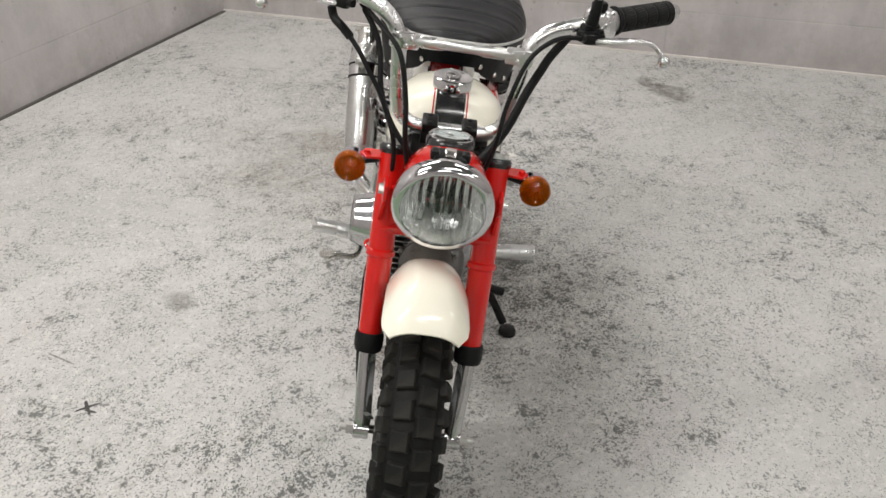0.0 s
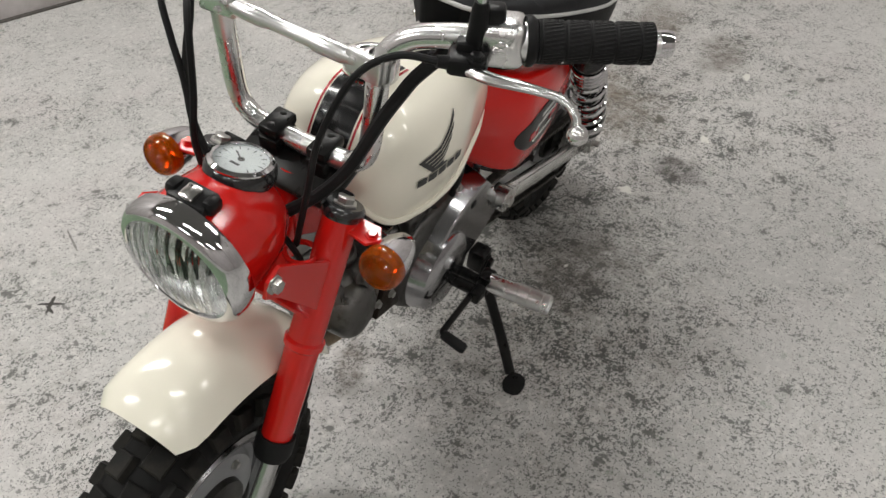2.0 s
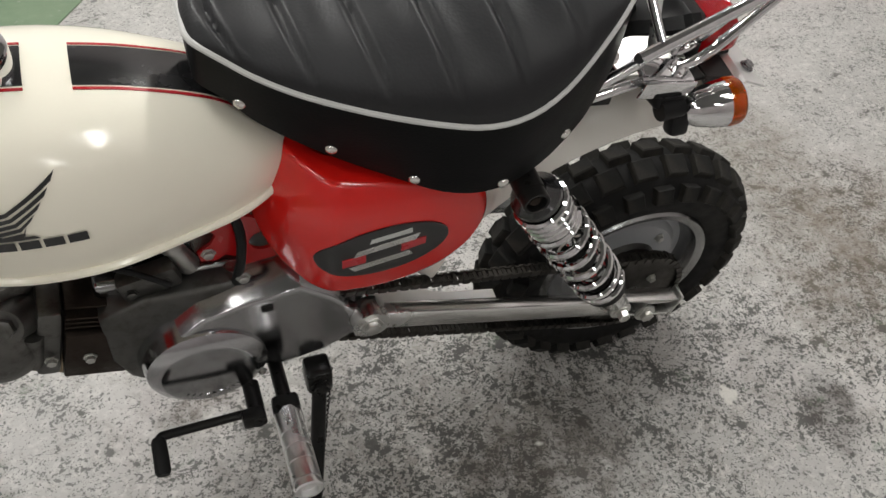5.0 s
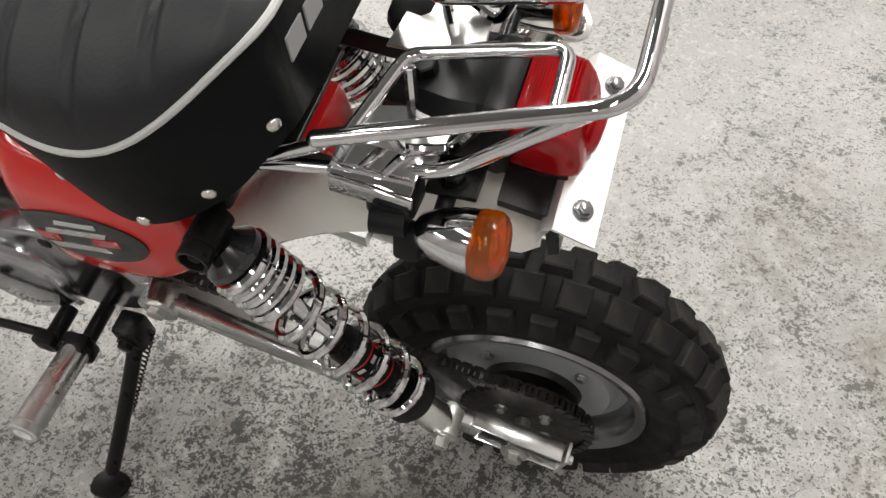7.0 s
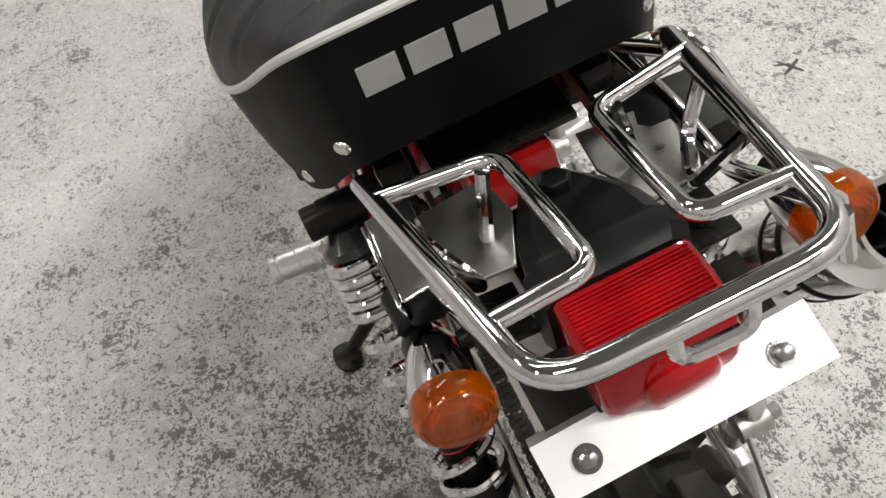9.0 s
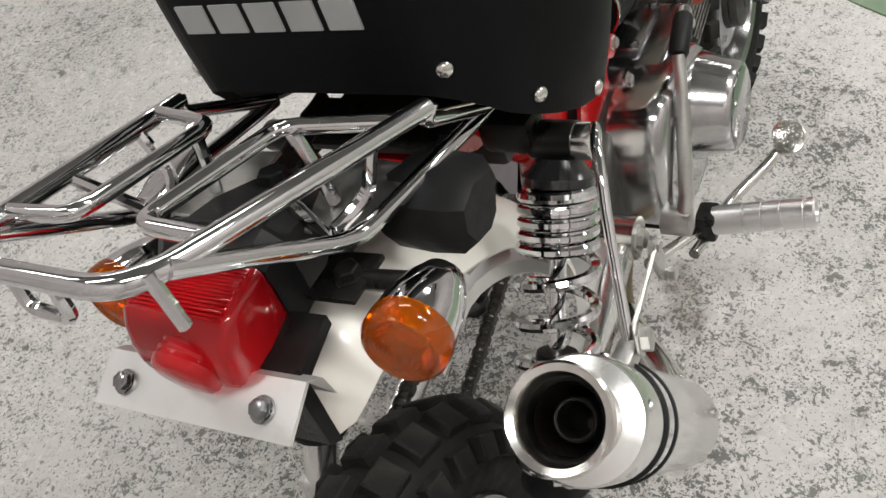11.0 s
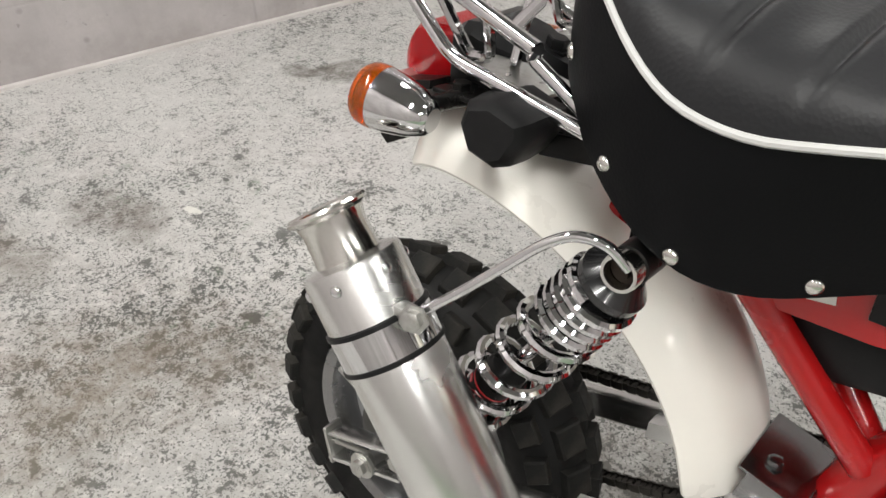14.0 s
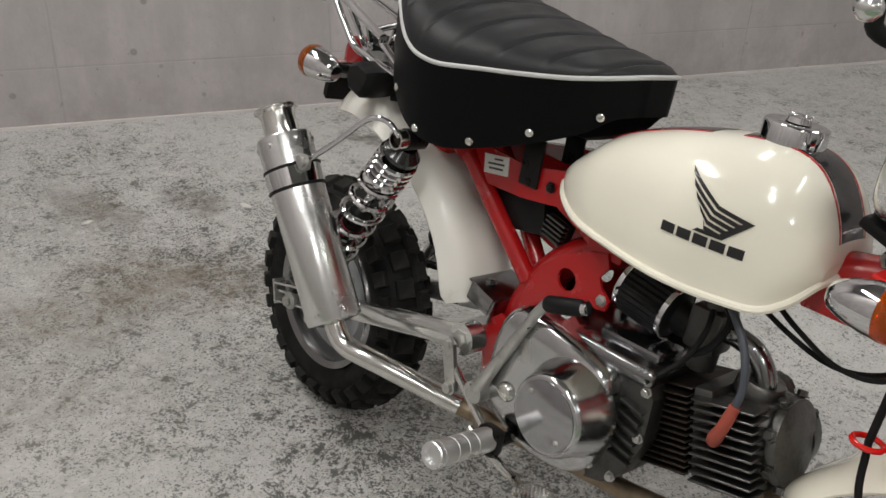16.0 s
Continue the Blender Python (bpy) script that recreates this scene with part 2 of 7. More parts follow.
def rubber(name, color, rough=0.6, scale=60.0, dust=0.35, dustcol=(0.10, 0.095, 0.085), bumpy=0.15):
    m = Mat(name, color, rough, Specular_IOR_Level=0.18 if max(color) < 0.05 else 0.45)
    m.set("Base Color", m.mix(m.ramp(m.noise(scale * 0.3, 5.0, 0.7), 0.45, 0.8, 0, dust), color, dustcol))
    m.set("Roughness", m.ramp(m.noise(scale, 3.0), 0.3, 0.7, rough * 0.85, min(1, rough * 1.2)))
    m.bump(m.noise(scale * 6, 3.0), bumpy, 0.0008)
    return m.m


M_FLOOR, M_GREEN, M_WALL = concrete_floor(), painted_floor(), concrete_wall()
M_MORTAR = rubber("pale_mortar", (0.62, 0.59, 0.57), 0.85, 10.0, 0.6, (0.3, 0.28, 0.26), 0.3)
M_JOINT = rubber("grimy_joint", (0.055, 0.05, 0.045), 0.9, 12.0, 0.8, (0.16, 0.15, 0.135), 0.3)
M_CEIL = rubber("ceiling_paint", (0.22, 0.22, 0.215), 0.9, 8.0, 0.2, (0.16, 0.16, 0.155))
M_RED = paint("red_paint", (0.60, 0.010, 0.007), 0.14, 0.015, 0.35)
# same red, darkened so the colour holds the shade under tank and seat
M_SHADEDRED = paint("shaded_red_paint", (0.40, 0.008, 0.009), 0.2, 0.03, 0.25)
M_IVORY = paint("ivory_paint", (0.90, 0.865, 0.74), 0.14, 0.01, 0.5)
M_WHITE = paint("ivory_plastic", (0.82, 0.80, 0.74), 0.3, 0.03, 0.3)
M_BLACKP = paint("black_gloss", (0.012, 0.012, 0.013), 0.2)
M_PINRED = paint("red_stripe", (0.45, 0.012, 0.02), 0.25)
M_DECAL = paint("black_decal", (0.012, 0.012, 0.012), 0.35, 0.02, 0.2)
M_CHROME = metal("chrome", (0.70, 0.70, 0.71), 0.06, 0.15, 60.0, (0.3, 0.27, 0.22), 0.01)
M_OLDCHROME = metal("worn_chrome", (0.72, 0.71, 0.68), 0.16, 0.25, 70.0, (0.25, 0.22, 0.17), 0.03)
M_ALU = metal("brushed_aluminium", (0.72, 0.72, 0.71), 0.21, 0.14, 12.0, (0.5, 0.48, 0.45), 0.02)
M_ALUPOL = metal("polished_aluminium", (0.56, 0.56, 0.565), 0.15, 0.4, 18.0, (0.2, 0.19, 0.175), 0.015)
M_BAR = metal("satin_silver", (0.80, 0.80, 0.80), 0.26, 0.15, 30.0, (0.45, 0.44, 0.42), 0.03)
M_SHEET = metal("aluminium_sheet", (0.86, 0.86, 0.85), 0.42, 0.15, 40.0, (0.5, 0.47, 0.43), 0.05)
M_SILVER = paint("silver_lacquer", (0.56, 0.57, 0.58), 0.35, 0.06, 0.2)
M_SATIN = metal("satin_alloy", (0.30, 0.30, 0.305), 0.2, 0.4, 18.0, (0.16, 0.155, 0.145), 0.02)
M_DRUM = metal("polished_drum", (0.40, 0.40, 0.412), 0.12, 0.25, 14.0, (0.22, 0.215, 0.205), 0.012)
M_HEAD = metal("dusty_head_alloy", (0.14, 0.138, 0.132), 0.38, 0.85, 60.0, (0.045, 0.04, 0.034), 0.35)
M_CAST = metal("cast_alloy", (0.105, 0.104, 0.10), 0.42, 0.75, 45.0, (0.045, 0.04, 0.032), 0.3)
M_DARKCAST = metal("dirty_iron", (0.045, 0.036, 0.03), 0.5, 0.8, 40.0, (0.03, 0.014, 0.008), 0.4)
M_STEEL = metal("zinc_steel", (0.55, 0.55, 0.53), 0.34, 0.4, 90.0, (0.16, 0.13, 0.09), 0.1)
M_RUST = metal("rusty_steel", (0.30, 0.24, 0.17), 0.5, 0.6, 60.0, (0.13, 0.07, 0.03), 0.25)
M_CHAIN = metal("oily_chain", (0.07, 0.066, 0.06), 0.4, 0.6, 120.0, (0.03, 0.026, 0.022), 0.2)
M_TYRE = rubber("tyre_rubber", (0.007, 0.007, 0.007), 0.62, 50.0, 0.45, (0.032, 0.03, 0.026))
M_TREAD = rubber("dusty_tread", (0.010, 0.010, 0.0095), 0.65, 60.0, 0.8, (0.055, 0.05, 0.042))
M_RUBBER = rubber("black_rubber", (0.008, 0.008, 0.0085), 0.5, 70.0, 0.22, (0.035, 0.035, 0.033))
M_BLACK = rubber("black_plastic", (0.008, 0.008, 0.0085), 0.34, 60.0, 0.2, (0.035, 0.035, 0.035), 0.1)
M_BLACKMET = rubber("black_enamel", (0.007, 0.007, 0.007), 0.3, 60.0, 0.3, (0.04, 0.036, 0.032), 0.08)
M_VINYL = vinyl()
M_CUSHION = cushion()
M_PIPING = rubber("grey_piping", (0.55, 0.55, 0.54), 0.5, 40.0, 0.2, (0.35, 0.34, 0.32), 0.05)
M_LETTER = rubber("worn_pale_print", (0.30, 0.305, 0.30), 0.55, 60.0, 0.3, (0.2, 0.2, 0.2), 0.05)
M_PRINT = rubber("pale_print", (0.52, 0.53, 0.52), 0.5, 60.0, 0.15, (0.4, 0.4, 0.39), 0.05)
M_WIRE = rubber("blue_grey_lead", (0.06, 0.068, 0.085), 0.5, 40.0, 0.2)
M_CAPRED = rubber("faded_red_rubber", (0.36, 0.07, 0.045), 0.6, 40.0, 0.4, (0.16, 0.06, 0.04))
M_PAPER = rubber("label_paper", (0.72, 0.70, 0.66), 0.6, 30.0, 0.2, (0.55, 0.52, 0.48), 0.02)
M_DIAL = rubber("dial_white", (0.38, 0.40, 0.41), 0.5, 30.0, 0.1, (0.6, 0.6, 0.6), 0.02)


def lens_plastic(name, color, rough=0.12, trans=0.55):
    m = Mat(name, color, rough, Transmission_Weight=trans, IOR=1.45, Coat_Weight=0.15)
    return m.m


M_AMBER = lens_plastic("amber_lens", (1.0, 0.27, 0.004), 0.05, 0.88)
M_REDLENS = lens_plastic("red_lens", (0.70, 0.010, 0.016), 0.05, 0.55)
M_GLASS = lens_plastic("clear_glass", (0.95, 0.97, 0.95), 0.02, 1.0)


def fluted_glass():
    m = Mat("fluted_glass", (0.96, 0.98, 0.97), 0.05, Transmission_Weight=1.0, IOR=1.45)
    wave = m.node("ShaderNodeTexWave", Vector=m.coord(), Scale=26.0, Distortion=3.0)
    wave.bands_direction = "Y"
    m.bump(wave.outputs[0], 0.5, 0.003)
    return m.m


M_FLUTED = fluted_glass()
M_REFLECT = metal("silvered_reflector", (0.9, 0.9, 0.9), 0.22, 0.05, 30.0, (0.6, 0.6, 0.6), 0.3)


def emitter(name, color, strength):
    m = bpy.data.materials.new(name)
    m.use_nodes = True
    m.node_tree.nodes["Principled BSDF"].inputs["Emission Color"].default_value = (*color, 1)
    m.node_tree.nodes["Principled BSDF"].inputs["Emission Strength"].default_value = strength
    return m


# ---- mesh helpers ----
def V(*a):
    return Vector(a)


def part(name, bm, material, parent=None, label="", smooth=True, sharp=38.0):
    """Link a bmesh as ONE mesh object under a thing or under a part."""
    bmesh.ops.recalc_face_normals(bm, faces=bm.faces)
    if smooth:
        for f in bm.faces:
            f.smooth = True
        lim = radians(sharp)
        for e in bm.edges:
            if len(e.link_faces) == 2 and e.calc_face_angle(0.0) > lim:
                e.smooth = False
    me = bpy.data.meshes.new(name)
    bm.to_mesh(me)
    bm.free()
    me.materials.append(material)
    ob = new(name, me)
    if parent is not None:
        ob.parent = parent
    if label:
        ob["label"] = label
    return ob


def spline(pts, n=6, closed=False):
    """Catmull-Rom points through pts."""
    p = [Vector(q) for q in pts]
    out, k = [], len(p)
    for i in range(k if closed else k - 1):
        a = p[(i - 1) % k] if closed or i > 0 else p[0] * 2 - p[1]
        b, c = p[i], p[(i + 1) % k]
        d = p[(i + 2) % k] if closed or i + 2 < k else p[-1] * 2 - p[-2]
        for j in range(n):
            t = j / n
            out.append(0.5 * ((2 * b) + (c - a) * t + (2 * a - 5 * b + 4 * c - d) * t * t + (3 * b - a - 3 * c + d) * t ** 3))
    if not closed:
        out.append(p[-1])
    return out


def rounded(pts, rad, n=5):
    """A polyline with its corners rounded off."""
    p = [Vector(q) for q in pts]
    out = [p[0]]
    for a, b, c in zip(p, p[1:], p[2:]):
        u, v = (a - b), (c - b)
        k = min(rad, u.length * 0.48, v.length * 0.48)
        s, e = b + u.normalized() * k, b + v.normalized() * k
        out += [(s * (1 - t) + b * t) * (1 - t) + (b * (1 - t) + e * t) * t for t in (j / n for j in range(n + 1))]
    return out + [p[-1]]


def tube(bm, pts, r, seg=10, closed=False, cap=True, squash=1.0):
    """Sweep a circle along pts into bm; r is a number or one per point."""
    pts = [Vector(q) for q in pts]
    n = len(pts)
    rr = list(r) if isinstance(r, (list, tuple)) else [r] * n
    up, rings = None, []
    for i, q in enumerate(pts):
        if closed:
            d = pts[(i + 1) % n] - pts[i - 1]
        else:
            d = pts[min(i + 1, n - 1)] - pts[max(i - 1, 0)]
        d = d.normalized() if d.length > 1e-9 else V(0, 0, 1)
        if up is None:
            up = V(0, 0, 1) if abs(d.z) < 0.9 else V(1, 0, 0)
        up = (up - d * up.dot(d)).normalized()
        side = d.cross(up)
        rings.append([bm.verts.new(q + (up * math.cos(a) * squash + side * math.sin(a)) * rr[i])
                      for a in (2 * math.pi * k / seg for k in range(seg))])
    for i in range(n if closed else n - 1):
        a, b = rings[i], rings[(i + 1) % n]
        for k in range(seg):
            bm.faces.new((a[k], a[(k + 1) % seg], b[(k + 1) % seg], b[k]))
    if cap and not closed:
        bm.faces.new(rings[0])
        bm.faces.new(rings[-1])
    return bm


def frame_of(a, b):
    """A matrix whose z runs from a towards b, origin at a."""
    d = Vector(b) - Vector(a)
    return Matrix.Translation(a) @ d.to_track_quat("Z", "Y").to_matrix().to_4x4()


def revolve(bm, prof, m, seg=32, close=False):
    """Turn (radius, height) points about z and place by matrix m."""
    rings = []
    for r, h in prof:
        if r < 1e-6:
            rings.append([bm.verts.new(m @ V(0, 0, h))])
        else:
            rings.append([bm.verts.new(m @ V(r * math.cos(a), r * math.sin(a), h)) for a in (2 * math.pi * k / seg for k in range(seg))])
    pairs = list(zip(rings, rings[1:])) + ([(rings[-1], rings[0])] if close else [])
    for a, b in pairs:
        for k in range(seg):
            j = (k + 1) % seg
            if len(a) == 1 and len(b) == 1:
                continue
            if len(a) == 1:
                bm.faces.new((a[0], b[j], b[k]))
            elif len(b) == 1:
                bm.faces.new((a[k], a[j], b[0]))
            else:
                bm.faces.new((a[k], a[j], b[j], b[k]))
    return bm


def box(bm, size, m, bev=0.002, seg=2):
    r = bmesh.ops.create_cube(bm, size=1.0)
    vs = r["verts"]
    for v in vs:
        v.co = V(v.co.x * size[0], v.co.y * size[1], v.co.z * size[2])
    if bev:
        es = list({e for v in vs for e in v.link_edges})
        b = bmesh.ops.bevel(bm, geom=es, offset=min(bev, min(size) * 0.45), segments=seg, affect="EDGES", profile=0.5)
        vs = list({v for f in b["faces"] for v in f.verts} | {v for v in vs if v.is_valid})
    for v in vs:
        v.co = m @ v.co
    return bm


def loft(bm, rings, closed=True, cap=True):
    vr = [[bm.verts.new(Vector(p)) for p in ring] for ring in rings]
    n = len(vr[0])
    for a, b in zip(vr, vr[1:]):
        for k in range(n if closed else n - 1):
            j = (k + 1) % n
            bm.faces.new((a[k], a[j], b[j], b[k]))
    if cap and closed:
        bm.faces.new(vr[0])
        bm.faces.new(vr[-1])
    return bm


def plate(bm, outline, thick, m, bev=0.0, hole=None):
    """A plate from an outline in x, y, extruded along z and placed by m; hole: (x, y, radius)."""
    lo = [bm.verts.new(m @ V(x, y, -thick / 2)) for x, y in outline]
    hi = [bm.verts.new(m @ V(x, y, thick / 2)) for x, y in outline]
    n = len(lo)
    sides = [bm.faces.new((lo[k], lo[(k + 1) % n], hi[(k + 1) % n], hi[k])) for k in range(n)]
    if hole:
        hx, hy, hr = hole
        cl = [bm.verts.new(m @ V(hx + hr * math.cos(a), hy + hr * math.sin(a), -thick / 2)) for a in (2 * math.pi * k / 20 for k in range(20))]
        ch = [bm.verts.new(m @ V(hx + hr * math.cos(a), hy + hr * math.sin(a), thick / 2)) for a in (2 * math.pi * k / 20 for k in range(20))]
        for k in range(20):
            bm.faces.new((cl[k], cl[(k + 1) % 20], ch[(k + 1) % 20], ch[k]))
        for outer, inner in ((lo, cl), (hi, ch)):
            es = [bm.edges.get((outer[k], outer[(k + 1) % n])) for k in range(n)] + [bm.edges.get((inner[k], inner[(k + 1) % 20])) for k in range(20)]
            bmesh.ops.triangle_fill(bm, use_beauty=True, edges=es)
    else:
        f = [bm.faces.new(lo), bm.faces.new(hi)]
        if bev:
            es = list({e for g in f for e in g.edges})
            bmesh.ops.bevel(bm, geom=es, offset=bev, segments=2, affect="EDGES", profile=0.5)
    return bm


def bolt(bm, a, d, r=0.005, h=0.004, dome=False):
    """A bolt head at a, standing up along d."""
    a, d = Vector(a), Vector(d).normalized()
    m = frame_of(a, a + d)
    if dome:
        revolve(bm, [(r, 0), (r * 0.95, h * 0.4), (r * 0.7, h * 0.8), (r * 0.35, h), (0, h * 1.02)], m, 14)
    else:
        revolve(bm, [(r * 1.4, 0), (r * 1.4, h * 0.2), (r, h * 0.22), (r, h * 0.9), (r * 0.85, h), (0, h)], m, 6 if r > 0.003 else 8)
    return bm


def fasteners(name, spots, d, r, h, material, parent, dome=False):
    """One bolt head, rivet or screw a spot, each an object of its own."""
    made = []
    for p in spots:
        bm = bmesh.new()
        bolt(bm, p, d(p) if callable(d) else d, r, h, dome)
        made.append(part(name, bm, material, parent))
    return made


def curve(table, x):
    """Smooth value at x from (x, value) pairs in rising order."""
    xs, ys = [p[0] for p in table], [p[1] for p in table]
    if x <= xs[0]:
        return ys[0]
    if x >= xs[-1]:
        return ys[-1]
    i = max(k for k in range(len(xs)) if xs[k] <= x)
    i = min(i, len(xs) - 2)
    h = xs[i + 1] - xs[i]
    t = (x - xs[i]) / h

    def slope(k):
        if k == 0 or k == len(xs) - 1:
            j = min(max(k, 1), len(xs) - 1)
            return (ys[j] - ys[j - 1]) / (xs[j] - xs[j - 1])
        return (ys[k + 1] - ys[k - 1]) / (xs[k + 1] - xs[k - 1])
    a, b = slope(i) * h, slope(i + 1) * h
    return (2 * t ** 3 - 3 * t * t + 1) * ys[i] + (t ** 3 - 2 * t * t + t) * a + (-2 * t ** 3 + 3 * t * t) * ys[i + 1] + (t ** 3 - t * t) * b


def B():
    return bmesh.new()


# ---- the room ----
def slab(name, pts, z0, z1, material, kind="structure", label=""):
    bm = B()
    lo, hi = [bm.verts.new((x, y, z0)) for x, y in pts], [bm.verts.new((x, y, z1)) for x, y in pts]
    n = len(pts)
    for k in range(n):
        bm.faces.new((lo[k], lo[(k + 1) % n], hi[(k + 1) % n], hi[k]))
    bm.faces.new(lo)
    bm.faces.new(hi)
    ob = part(name, bm, material, None, smooth=False)
    return tagged(ob, label, name.split("_")[0], kind=kind)


# corners of the room: rear wall runs from RA to RB, side wall from RA to RC
RA, RB = V(-2.062, -0.985), V(-0.022, 4.603)
RC = V(4.25, -3.50)
RD = RC + (RB - RA)
mid = (RA + RB + RC + RD) / 4
slab("floor", [RA + (RA - mid) * 0.1, RC + (RC - mid) * 0.1, RD + (RD - mid) * 0.1, RB + (RB - mid) * 0.1], -0.15, 0.0, M_FLOOR,
     label="worn grey concrete floor with dark specks and oil stains")
slab("ceiling", [RA + (RA - mid) * 0.1, RC + (RC - mid) * 0.1, RD + (RD - mid) * 0.1, RB + (RB - mid) * 0.1], CEILING, CEILING + 0.15, M_CEIL,
     label="plain dark grey garage ceiling")


def wall(name, a, b, label):
    d = (b - a).normalized()
    out = V(d.y, -d.x)
    if out.dot((a + b) / 2 - mid) < 0:
        out = -out
    slab(name, [a, b, b + out * 0.15, a + out * 0.15], 0.0, CEILING, M_WALL, label=label)


W_LABEL = "bare pinkish grey concrete garage wall with streaks"
wall("wall_rear", RA, RB, W_LABEL)
wall("wall_side", RA, RC, W_LABEL)
# front and far walls are unseen, added to close the room for the light
wall("wall_front", RC, RD, W_LABEL)
wall("wall_far", RB, RD, W_LABEL)
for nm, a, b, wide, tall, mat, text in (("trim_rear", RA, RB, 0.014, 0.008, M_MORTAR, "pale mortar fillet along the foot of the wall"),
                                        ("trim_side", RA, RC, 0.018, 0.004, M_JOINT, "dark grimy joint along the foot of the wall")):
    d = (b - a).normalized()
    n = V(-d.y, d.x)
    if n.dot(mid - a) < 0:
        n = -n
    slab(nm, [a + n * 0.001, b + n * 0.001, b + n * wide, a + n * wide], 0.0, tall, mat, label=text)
GA, GB = V(0.565, -1.314), V(1.124, -0.336)
gd = (GB - GA).normalized()
slab("floor_green", [GA - gd * 0.55, GA + gd * 3.4, V(3.4, -0.6), V(2.0, -2.3)], 0.0, 0.003, M_GREEN,
     label="green painted strip of worn concrete floor")


def ceiling_light():
    root = new("ceiling_light")
    bm = B()
    box(bm, (1.25, 0.20, 0.05), pose(0, 0, -0.025), 0.006)
    part("housing", bm, M_SILVER, root)
    for y in (-0.05, 0.05):
        bm = B()
        tube(bm, [(-0.6, y, -0.066), (0.6, y, -0.066)], 0.014, 10)
        part("tube", bm, M_TUBE, root, "glowing white fluorescent tube")
    return tagged(root, "twin-tube fluorescent light on the ceiling", "ceiling light", "ceiling lights")


M_TUBE = emitter("lit_tube", (1.0, 0.98, 0.95), 6.0)
first = None
for x, y, a, share in LAMPS:
    at = pose(x, y, CEILING, 0, 0, a + 90)
    if first is None:
        first = ceiling_light()
        first.matrix_basis = at
    else:
        copy_thing(first, at)
    lamp = bpy.data.lights.new("tube_lamp", "AREA")
    lamp.shape, lamp.size, lamp.size_y, lamp.energy, lamp.color = "RECTANGLE", 1.2, 0.16, LAMP_POWER * share, (0.995, 0.98, 0.94)
    ob = new("tube_lamp", lamp)
    ob.matrix_world = at @ pose(0, 0, -0.085)

# ---- the motorcycle: x ahead, y to its left, z up, before it leans on its stand ----
LEAN = 9.52
bike = tagged(new("motorcycle"), "small red and ivory mini motorcycle leaning on its side stand", "motorcycle")
bike.matrix_basis = pose(0, 0, 0.002, -LEAN)
M_GREYDISC = paint("grey_lacquer", (0.30, 0.31, 0.32), 0.35, 0.1, 0.2)
AX_R, AX_F, R_T = V(-0.085, 0, 0.193), V(0.902, 0, 0.196), 0.196


def group_part(name, label=""):
    """An Empty under the motorcycle that holds the pieces of one assembly."""
    ob = new(name)
    ob.parent = bike
    if label:
        ob["label"] = label
    return ob


def wheel_m(c):
    return Matrix.Translation(c) @ pose(0, 0, 0, 90)


